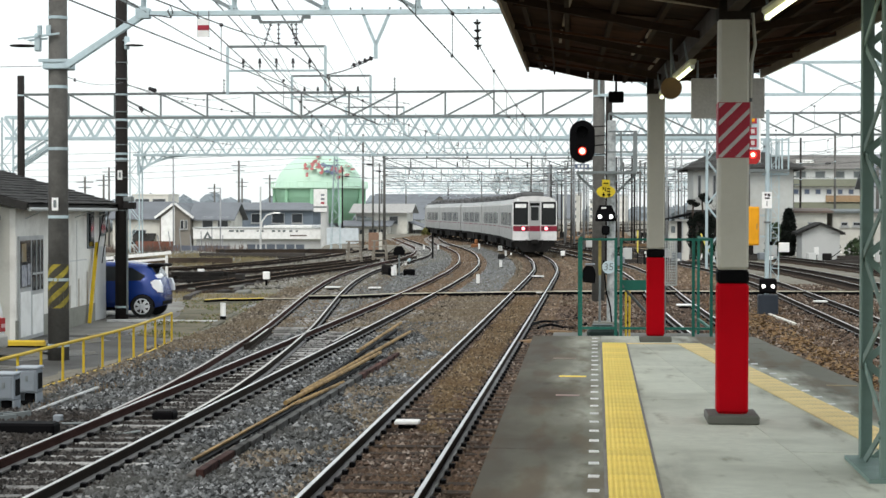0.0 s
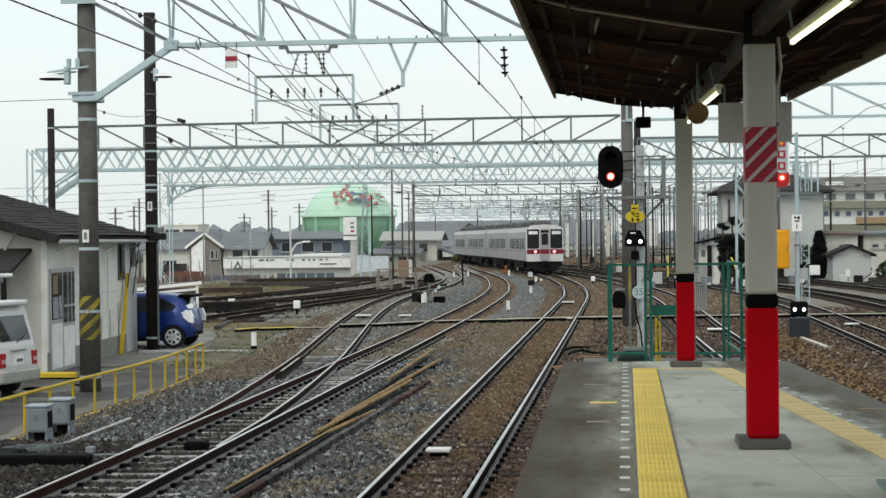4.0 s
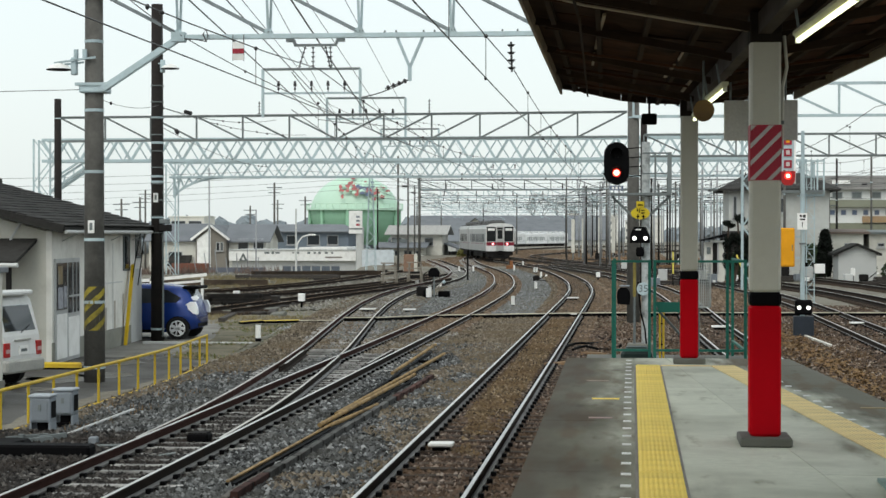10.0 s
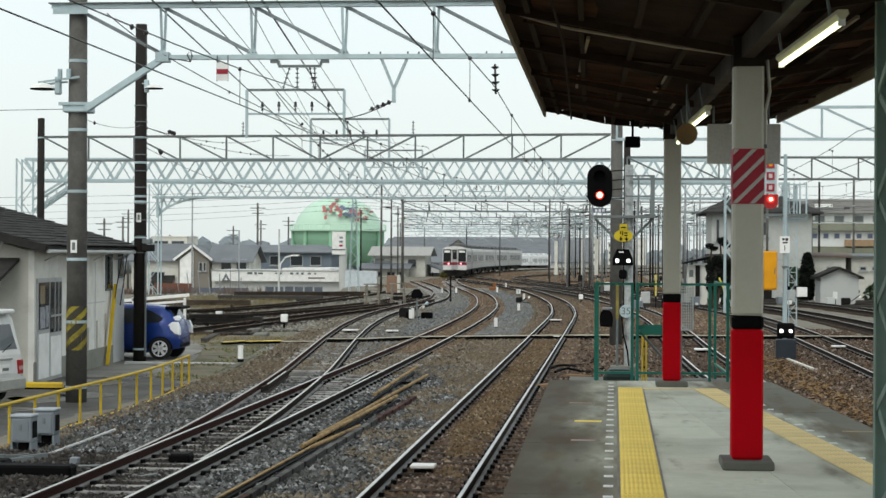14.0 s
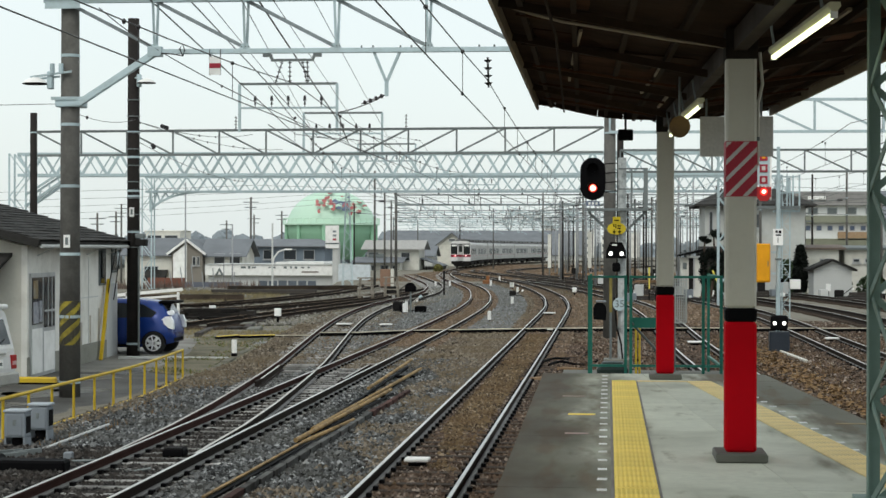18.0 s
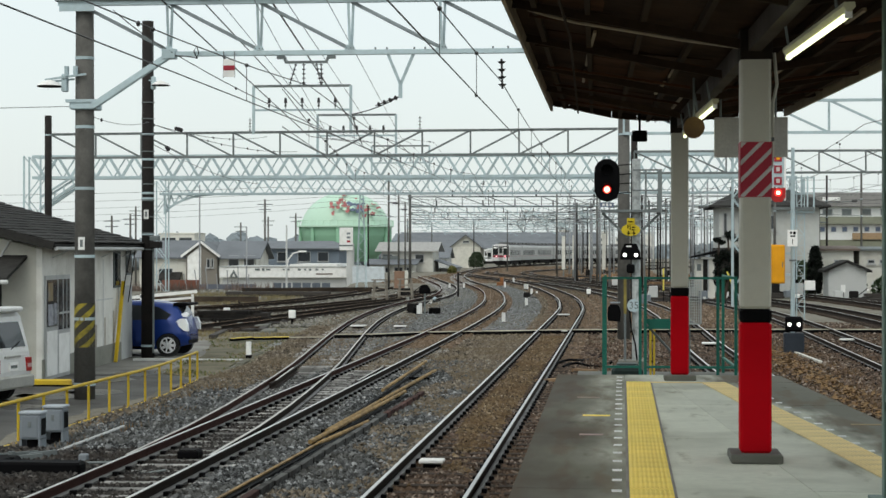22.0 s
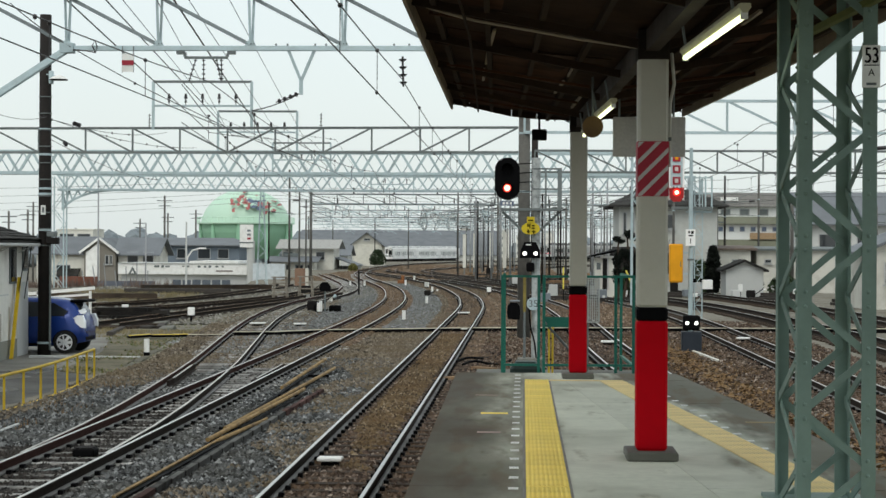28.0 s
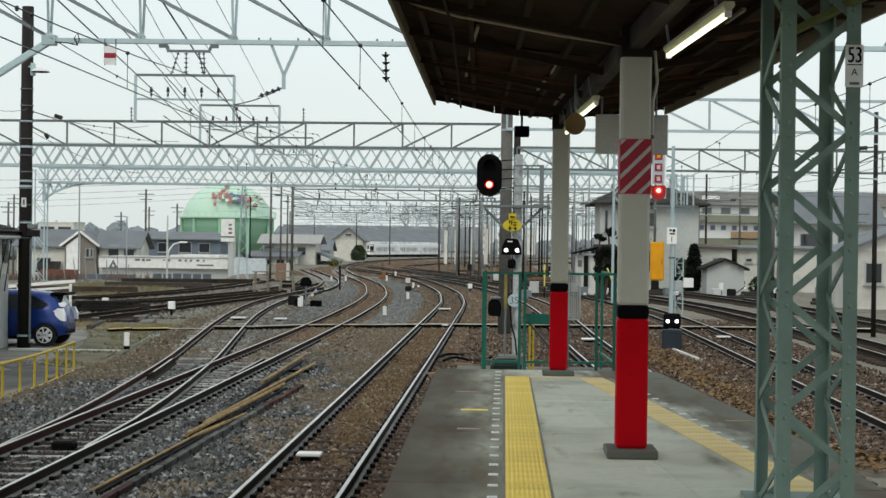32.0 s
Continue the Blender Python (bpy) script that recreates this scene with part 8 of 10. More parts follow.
# ---- check rails at the crossing ----
for x0, y0, x1, y1 in ((-5.60, 38.4, -5.67, 43.0), (-7.33, 38.2, -7.72, 42.6)):
    cr = thing("check_rail", "short check rail beside a running rail at the crossing", "rail", group="check rails")
    part("rail", Geo().sweep([Vector((x0 - 0.03, y0 - 0.5, -0.02)), Vector((x0, y0, 0)), Vector((x1, y1, 0)), Vector((x1 - 0.03, y1 + 0.5, -0.02))], RAIL_WEB), M_RAIL, cr)
    part("rail_head", Geo().sweep([Vector((x0, y0, 0.0005)), Vector((x1, y1, 0.0005))], RAIL_HEAD), M_RAILTOP_D, cr)
    for k in range(6):
        f = (k + 0.5) / 6
        part("chair", Geo().box(-0.05, 0.05, -0.06, 0.06, -0.17, -0.08), M_RAIL, cr, m=pose(x0 + (x1 - x0) * f - 0.09, y0 + (y1 - y0) * f, 0))


# ---- paths and paved patches ----
M_PUDDLE = mat("dark_wet_patch", (0.055, 0.052, 0.047), 0.3, var=0.15, fine=5, coarse=2, bump=0.03, spec=0.5)
solid("path", Geo().prism([(-9.3, 18), (-9.25, 40.8), (-9.7, 44.0), (-26, 44.0), (-24, 18)], -0.5, -0.285, "z"), M_ASPHALT, "worn damp asphalt path along the shed", "path", kind="structure")
solid("parking_place", Geo().prism([(-9.7, 44.002), (-10.6, 52), (-9.9, 60), (-20, 62.5), (-26, 60), (-26, 44.002)], -0.5, -0.287, "z"), M_PAVED, "pale worn paving by the parked car", "pavement", kind="structure")
M_MOSSKERB = mat("mossy_kerb_concrete", (0.13, 0.122, 0.095), 0.9, var=0.4, fine=9, coarse=1.5, bump=0.3, dirt=(0.05, 0.05, 0.032), dirt_amt=0.9)
M_MOSSY = mat("olive_tan_mossy_soil", (0.16, 0.145, 0.105), 0.95, var=0.6, fine=6, coarse=0.9, bump=0.5, dirt=(0.07, 0.07, 0.042), dirt_amt=0.9, spec=0.1)
solid("verge", Geo().prism([(-9.75, 42.5), (-10.5, 50.2), (-11.95, 64.7), (-12.6, 70), (-13.7, 76), (-14.9, 77), (-14.6, 67.8), (-13.6, 60.5), (-12.0, 52), (-11.2, 44)], -0.5, -0.262, "z"), M_MOSSY, "olive mossy verge between the asphalt and the ballast", "verge", kind="structure")
for xa, ya, xb, yb in ((-13.9, 61.5, -14.35, 65.6), (-14.4, 66.2, -14.75, 71.5), (-13.2, 66.5, -14.3, 74.5)):
    solid("edge_timber", Geo().bar((xa, ya, -0.21), (xb, yb, -0.20), 0.11, flat=0.08), M_TIMBER, "rotten dark timber lying along the verge", "timber", group="verge timbers")
rb2 = random.Random(17)
for k in range(9):
    x, y = rb2.uniform(-15.0, -12.6), rb2.uniform(64, 74)
    solid("rubble", Geo().box(-0.2 - 0.2 * rb2.random(), 0.25, -0.15, 0.2 + 0.2 * rb2.random(), -0.1, 0.08 + 0.08 * rb2.random(), 0.04), M_CONC_D if k % 2 else M_TIMBER, "broken concrete lump on the verge", "rubble", group="rubble lumps", m=pose(x, y, -0.25, rb2.uniform(-9, 9), rb2.uniform(-9, 9), rb2.uniform(0, 90)))
solid("brick_wall", Geo().box(-35.6, -32.7, 141.0, 141.25, -0.8, 0.42), mat("red_brown_brick", (0.20, 0.085, 0.06), 0.9, var=0.25, fine=5, coarse=1.2, bump=0.2), "low red-brown brick wall at the yard's edge", "wall")
solid("sheet_fence", Geo().box(-32.68, -28.2, 141.0, 141.1, -0.8, 0.1), mat("blue_grey_sheet", (0.13, 0.14, 0.17), 0.7, var=0.3, fine=3, coarse=0.6), "blue-grey sheet fence at the yard's edge", "fence")
for k in range(7):
    solid("lean_pole", Geo().bar((-33.5 + 0.8 * k, 140.6, -0.4), (-33.8 + 0.85 * k, 140.7, 0.9 + 0.3 * (k % 3)), 0.04, 5), M_FARPALE, "thin pale pole leaning at the yard's edge", "pole", group="thin poles")
rq = random.Random(5)
for k in range(16):
    x, y, r = rq.uniform(-13, -9.8), rq.uniform(27, 60), rq.uniform(0.25, 0.8)
    if y > 43 and x < -12.3:
        continue
    pg = Geo().prism([(r * (0.7 + 0.5 * rq.random()) * math.cos(2 * math.pi * i / 11), 1.6 * r * (0.7 + 0.5 * rq.random()) * math.sin(2 * math.pi * i / 11)) for i in range(11)], -0.02, 0.004, "z")
    solid("puddle", pg, M_PUDDLE, "shallow dark puddle on the path", "puddle", group="puddles", kind="stuff", m=pose(x, y, -0.285))
solid("kerb_stone", Geo().prism([(-9.0, 41.2), (-8.8, 41.3), (-10.5, 54), (-10.72, 54)], -0.4, -0.235, "z"), M_MOSSY, "low mossy kerb beside the path", "kerb", kind="structure")
solid("kerb_stone", Geo().prism([(-13.4, 49.4), (-10.3, 49.35), (-10.3, 49.6), (-13.4, 49.65)], -0.4, -0.23, "z"), M_WALL_G, "pale concrete strip across the path", "kerb", kind="structure")


for k in range(14):
    y = 40.9 + k * 0.9
    x = -9.35 - 0.1 * (y - 40.9)
    solid("kerb_block", Geo().box(-0.11, 0.11, 0, 0.86, -0.02, 0.08 + random.uniform(-0.02, 0.02), 0.015), M_MOSSKERB, "mossy concrete kerb block beside the path", "kerb", group="kerb blocks", m=pose(x, y, -0.29, 0, 0, 6 + random.uniform(-2, 2)))


# ---- vehicles ----
def wheel(parent, x, y, r, w, side):
    tyre = part("wheel", Geo().bar((x, y - w / 2, r), (x, y + w / 2, r), r, 24), M_TYRE, parent, "black tyre with a silver wheel")
    yo = y + side * (w / 2 + 0.004)
    part("rim", Geo().bar((x, yo - side * 0.03, r), (x, yo, r), r * 0.68, 20), M_UNDER, tyre)
    for k in range(7):
        a = 2 * math.pi * k / 7
        part("spoke", Geo().bar((x, yo + side * 0.006, r), (x + r * 0.64 * math.cos(a), yo + side * 0.006, r + r * 0.64 * math.sin(a)), 0.016, flat=0.042), M_RIM, tyre)
    ring = Geo()
    n = 20
    ring.v = [(x + r * q * math.cos(2 * math.pi * i / n), yo + side * d, r + r * q * math.sin(2 * math.pi * i / n)) for q, d in ((0.60, 0.0), (0.70, 0.0), (0.70, 0.012), (0.60, 0.012)) for i in range(n)]
    ring.f = [(j * n + i, j * n + (i + 1) % n, ((j + 1) % 4) * n + (i + 1) % n, ((j + 1) % 4) * n + i) for j in range(4) for i in range(n)]
    part("rim_ring", ring, M_RIM, tyre)


def loft(sections):
    """A body from cross sections along x: each is (x, half width low, half width mid, half width top, z low, z mid, z top)."""
    g = Geo()
    n = 10
    for x, wl, wm, wt, zl, zm, zt in sections:
        g.v += [(x, -wl, zl), (x, wl, zl), (x, wm, zl + (zm - zl) * 0.45), (x, wm * 0.99, zm), (x, wt, zt - 0.06), (x, wt * 0.85, zt), (x, -wt * 0.85, zt), (x, -wt, zt - 0.06), (x, -wm * 0.99, zm), (x, -wm, zl + (zm - zl) * 0.45)]
    for k in range(len(sections) - 1):
        g.f += [(k * n + i, k * n + (i + 1) % n, k * n + n + (i + 1) % n, k * n + n + i) for i in range(n)]
    g.f += [tuple(range(n - 1, -1, -1)), tuple(range((len(sections) - 1) * n, len(sections) * n))]
    return g


def blue_car():
    c = thing("blue_car", "metallic blue hatchback parked behind the shed", "car", pose(-12.25, 52.36, -0.29))
    # tail at x = 0, nose at x = -4.5
    body = [(-4.50, 0.55, 0.60, 0.50, 0.36, 0.56, 0.66), (-4.3, 0.78, 0.80, 0.64, 0.26, 0.70, 0.84), (-3.9, 0.84, 0.86, 0.70, 0.22, 0.80, 0.97), (-3.35, 0.85, 0.88, 0.66, 0.20, 0.86, 1.12), (-2.7, 0.86, 0.885, 0.60, 0.20, 0.90, 1.47), (-2.1, 0.86, 0.89, 0.62, 0.20, 0.93, 1.575), (-1.3, 0.86, 0.89, 0.63, 0.20, 0.96, 1.57), (-0.70, 0.85, 0.885, 0.62, 0.22, 0.98, 1.50), (-0.46, 0.84, 0.87, 0.60, 0.26, 0.98, 1.40), (-0.30, 0.80, 0.83, 0.60, 0.30, 0.94, 1.16), (-0.23, 0.72, 0.76, 0.62, 0.32, 0.86, 0.98), (-0.17, 0.66, 0.70, 0.60, 0.34, 0.58, 0.70)]
    part("body", loft(body), M_BLUE, c, "glossy blue body", smooth=True)
    for s in (-1, 1):
        part("side_window", Geo().prism([(-3.1, 1.0), (-0.75, 1.04), (-0.62, 1.2), (-1.0, 1.42), (-2.1, 1.49), (-2.65, 1.38)], s * 0.79 - 0.05, s * 0.79 + 0.05), M_GLASS, c, "dark side window")
        part("tail_lamp", Geo().prism([(-0.46, 1.00), (-0.34, 1.08), (-0.20, 1.08), (-0.13, 0.92), (-0.12, 0.72), (-0.24, 0.74), (-0.38, 0.86)], s * 0.76 - 0.09, s * 0.76 + 0.09), M_LAMPGL, c, "clear bright tail lamp")
        part("door_line", Geo().box(-2.02, -2.005, s * 0.893 - 0.004, s * 0.893 + 0.004, 0.3, 0.98), M_BLACK, c)
        part("sill_line", Geo().box(-3.2, -1.25, s * 0.868 - 0.004, s * 0.868 + 0.004, 0.22, 0.29), M_BLACK, c)
        part("arch", Geo().prism([(-0.68 + 0.36 * math.cos(math.pi * k / 10), 0.31 + 0.36 * math.sin(math.pi * k / 10)) for k in range(11)], s * 0.86 - 0.035, s * 0.86 + 0.035), M_BLACK, c)
        wheel(c, -0.68, s * 0.82, 0.325, 0.19, s)
        wheel(c, -3.35, s * 0.82, 0.325, 0.19, s)
    part("spoiler", Geo().box(-0.62, -0.14, -0.58, 0.58, 1.44, 1.52, 0.03), M_BLACK, c, "dark roof spoiler")
    part("rear_window", Geo().prism([(-0.50, 1.40), (-0.31, 1.16), (-0.28, 1.17), (-0.46, 1.42)], -0.54, 0.54), M_GLASS, c)
    # White strip added as the glint on the rear window
    part("lamp_glint", Geo().prism([(-0.42, 1.20), (-0.22, 1.26), (-0.16, 1.18), (-0.2, 1.12), (-0.36, 1.12)], -0.6, -0.45), M_LAMPGL, c, "white strip painted in as the rear window's glint")
    part("mirror", Geo().box(-3.15, -2.97, -1.02, -0.68, 1.0, 1.13, 0.02), M_BLUE, c)
    part("bumper_strip", Geo().box(-0.20, -0.155, -0.55, 0.55, 0.36, 0.46, 0.015), M_BLACK, c)


blue_car()


def white_van():
    v = thing("white_van", "small white van parked by the shed, seen from behind", "van", pose(-12.13, 35.45, -0.29, 0, 0, 79))
    grey = mat("grey_van_bumper", (0.42, 0.42, 0.39), 0.5)
    side = [(0.0, 0.34), (-0.04, 0.62), (0.0, 1.0), (0.20, 1.70), (0.32, 1.83), (1.4, 1.86), (2.5, 1.82), (3.05, 1.15), (3.2, 0.95), (3.25, 0.34)]
    for a, b, d in ((-0.70, 0.70, 0.0), (-0.735, -0.702, 0.03), (0.702, 0.735, 0.03)):
        part("body" if d == 0 else "flank", Geo().prism([(y + (d if y < 1 else -d), z - d * (z > 1.2)) for y, z in side], a, b, "x"), M_CARW, v, "white panel body" if d == 0 else "")
    win = [(-0.60, 0.035, 1.10), (0.60, 0.035, 1.10), (0.54, 0.17, 1.60), (-0.54, 0.17, 1.60)]
    part("rear_window", Geo().add([(x, y - 0.012, z) for x, y, z in win] + [(x, y + 0.02, z) for x, y, z in win], [(0, 1, 2, 3), (7, 6, 5, 4), (0, 4, 5, 1), (1, 5, 6, 2), (2, 6, 7, 3), (3, 7, 4, 0)]), M_GLASS, v, "dark rear window")
    part("roof_spoiler", Geo().box(-0.66, 0.66, 0.10, 0.5, 1.80, 1.90, 0.03), M_CARW, v)
    part("bumper", Geo().box(-0.74, 0.74, -0.12, 0.1, 0.28, 0.54, 0.04), grey, v, "grey bumper")
    for s in (-1, 1):
        lamp = part("tail_lamp", Geo().box(s * 0.62 - 0.10, s * 0.62 + 0.10, -0.055, 0.0, 0.60, 0.88, 0.01), M_REDPL, v, "red tail lamp")
        part("clear_lens", Geo().box(s * 0.62 - 0.08, s * 0.62 + 0.08, -0.062, -0.056, 0.68, 0.76), mat("pink_clear_lens", (0.55, 0.35, 0.35), 0.3) if s < 0 else bpy.data.materials["pink_clear_lens"], lamp)
        part("side_window", Geo().prism([(0.5, 1.12), (2.5, 1.12), (2.35, 1.6), (0.55, 1.62)], s * 0.736 - 0.006, s * 0.736 + 0.006, "x"), M_GLASS, v)
        for y in (0.6, 2.6):
            part("wheel", Geo().bar((s * 0.56, y, 0.27), (s * 0.74, y, 0.27), 0.27, 18), M_TYRE, v)
    part("plate", Geo().box(-0.17, 0.17, -0.058, -0.03, 0.64, 0.81), M_WHITE, v)
    part("plate_bar", Geo().box(-0.12, 0.12, -0.063, -0.0585, 0.69, 0.75), M_STEEL_D, v)
    part("handle_strip", Geo().box(-0.3, 0.3, -0.05, 0.0, 0.90, 0.94, 0.01), grey, v)
    part("wiper", Geo().bar((0.0, 0.02, 1.06), (0.4, 0.05, 1.2), 0.012), M_BLACK, v)


white_van()


def left_hut():
    h = thing("storage_hut", "small pale storage hut beside the path", "hut")
    part("wall", Geo().box(-13.6, -11.32, 29.9, 32.0, -0.32, 2.04, 0.01), M_WALL, h, "off-white panel walls")
    part("roof", Geo().box(-13.7, -11.24, 29.8, 32.1, 2.04, 2.14, 0.01), M_ROOF_G, h)
    part("plinth", Geo().box(-13.62, -11.29, 29.87, 32.02, -0.34, 0.1), M_PLINTH, h)
    a = thing("shed_awning", "dark tiled awning over the shed's gable side", "awning")
    part("slab", Geo().prism([(39.9, 2.05), (41.39, 2.55), (41.39, 2.63), (39.9, 2.13)], -18.5, -13.75, "x"), M_ROOF, a)
    part("gutter", Geo().bar((-18.5, 39.88, 2.03), (-13.7, 39.88, 2.03), 0.05, 8), M_WALL_G, a, "pale gutter")
    for x in (-18.2, -13.95):
        part("post", Geo().bar((x, 40.0, -0.3), (x, 40.0, 2.06), 0.05, flat=0.05), M_UNDER, a)
    b = thing("downpipe", "slanting pale pipe on the gable wall", "pipe")
    part("pipe", Geo().bar((-14.05, 41.3, 3.1), (-14.6, 41.3, 2.2), 0.03), M_WALL_G, b)
    y = thing("wheel_stop", "yellow wheel stop on a black foot by the shed", "stop", pose(-12.9, 39.9, -0.29))
    part("bar", Geo().box(-0.55, 0.65, -0.07, 0.07, 0, 0.16, 0.03), M_YFENCE, y)
    part("foot", Geo().box(-0.6, 0.7, -0.1, 0.1, 0, 0.04), M_BLACK, y)
    w = thing("guard_rail", "white wooden guard rail on posts", "rail", pose(-15.4, 62.5, -0.28))
    part("board", Geo().bar((-1.6, 0, 1.38), (0.75, 0, 1.60), 0.04, flat=0.055), M_WHITE, w)
    part("lower_board", Geo().bar((-1.6, 0.05, 1.2), (0.55, 0.05, 1.38), 0.03, flat=0.04), M_WHITE, w)
    for x in (-1.2, 0.6):
        part("post", Geo().bar((x, 0, 0), (x, 0, 1.5), 0.04, flat=0.04), M_WHITE, w)


left_hut()


# ---- stacks of sleepers and rails by the sidings ----
def stack(x, y, n, rows, length, ang, label):
    t = thing("timber_stack", label, "stack", pose(x, y, -0.24, 0, 0, ang), group="timber stacks")
    for r in range(rows):
        for k in range(n):
            part("timber", Geo().box(-length / 2 + random.uniform(-0.1, 0.1), length / 2 + random.uniform(-0.1, 0.1), k * 0.27, k * 0.27 + 0.23, r * 0.21, r * 0.21 + 0.18), M_TIMBER, t)


stack(-16.6, 75, 4, 2, 4.0, 3, "low stack of dark old timber sleepers")
stack(-21.4, 113.5, 4, 2, 6.5, 2, "long stack of dark old timber and rails")



M_GREYWOOD = mat("bleached_grey_timber", (0.26, 0.235, 0.195), 0.9, var=0.3, dirt=(0.10, 0.085, 0.07), dirt_amt=0.8)
def trestle(x, y):
    t = thing("timber_trestle", "weathered timber trestle beside the sidings", "trestle", pose(x, y, -0.24))
    for sx in (-0.4, 0.4):
        for sy in (-0.4, 0.4):
            part("leg", Geo().bar((sx, sy, 0), (sx * 0.8, sy * 0.7, 1.3), 0.032, flat=0.032), M_GREYWOOD, t)
    for z in (0.3, 0.6, 0.95, 1.3):
        part("rail", Geo().bar((-0.45, -0.4, z), (0.45, -0.4, z), 0.025, flat=0.035), M_GREYWOOD, t)
    part("crate", Geo().box(-0.15, 0.2, -0.2, 0.1, 0, 0.3, 0.02), M_WALL_G, t)


trestle(-13.7, 104)
trestle(-12.6, 107)
cab = thing("rust_cabinet", "orange-brown trackside cabinet with pale side", "cabinet", pose(-17.2, 143, -0.24))
part("body", Geo().box(-0.45, 0.35, -0.4, 0.4, 0, 1.35, 0.03), mat("faded_brown_cabinet", (0.27, 0.17, 0.12), 0.8, var=0.15), cab)
part("side_board", Geo().box(0.37, 0.6, -0.4, -0.3, 0, 1.4), M_WALL, cab, "pale board")


def mast_by_tank():
    t = thing("lattice_mast", "slim pale lattice mast on white footings", "mast", pose(-18.85, 133, -0.24))
    for sx in (-1, 1):
        for sy in (-1, 1):
            part("leg", Geo().bar((sx * 0.36, sy * 0.36, 0), (sx * 0.10, sy * 0.10, 7.2), 0.024, flat=0.024), M_STEEL, t)
    for k in range(12):
        a, b = 0.5 + k * 0.55, 0.5 + (k + 1) * 0.55
        wa, wb2 = 0.36 - 0.26 * a / 7.2, 0.36 - 0.26 * b / 7.2
        s = 1 if k % 2 else -1
        part("lattice_bar", Geo().bar((-s * wa, -wa, a), (s * wb2, -wb2, b), 0.018, flat=0.018), M_STEEL, t)
    for sx in (-0.55, 0.55):
        part("footing", Geo().box(sx - 0.3, sx + 0.3, -0.8, 0.8, -0.1, 0.12), M_WHITE, t, "white footing")
    b = thing("advert_tower", "tall white sign board with red marks on a post", "sign", pose(-27.6, 185, -4.6))
    part("post", Geo().bar((0.3, 0, 0), (0.3, 0, 8), 0.4, 10), M_WALL_G, b)
    part("board", Geo().box(-0.75, 0.6, -0.5, -0.2, 7.3, 9.6, 0.03), M_WHITE, b)
    for z, c in ((9.0, M_GREYBOX), (8.6, M_GREYBOX), (8.2, M_STRIPE_R)):
        part("mark_bar", Geo().box(0.0, 0.35, -0.52, -0.5, z - 0.1, z + 0.1), c, b)
    part("dark_bar", Geo().box(-0.75, 0.6, -0.52, -0.5, 7.72, 7.86), M_STEEL_D, b)
    l = thing("street_lamp", "pale street lamp with a curved arm", "lamp", pose(-32.0, 175, -4.5))
    part("pole", Geo().bar((0, 0, 0), (0, 0, 9.6), 0.11, 8, 0.08), M_WALL_G, l)
    part("arm", Geo().tube([Vector((0, 0, 5.4)), Vector((0.15, 0, 6.3)), Vector((0.6, 0, 6.9)), Vector((1.3, 0, 7.1))], 0.08), M_WHITE, l)
    part("head", Geo().box(1.2, 1.9, -0.15, 0.15, 7.02, 7.18, 0.03), M_WHITE, l)


mast_by_tank()


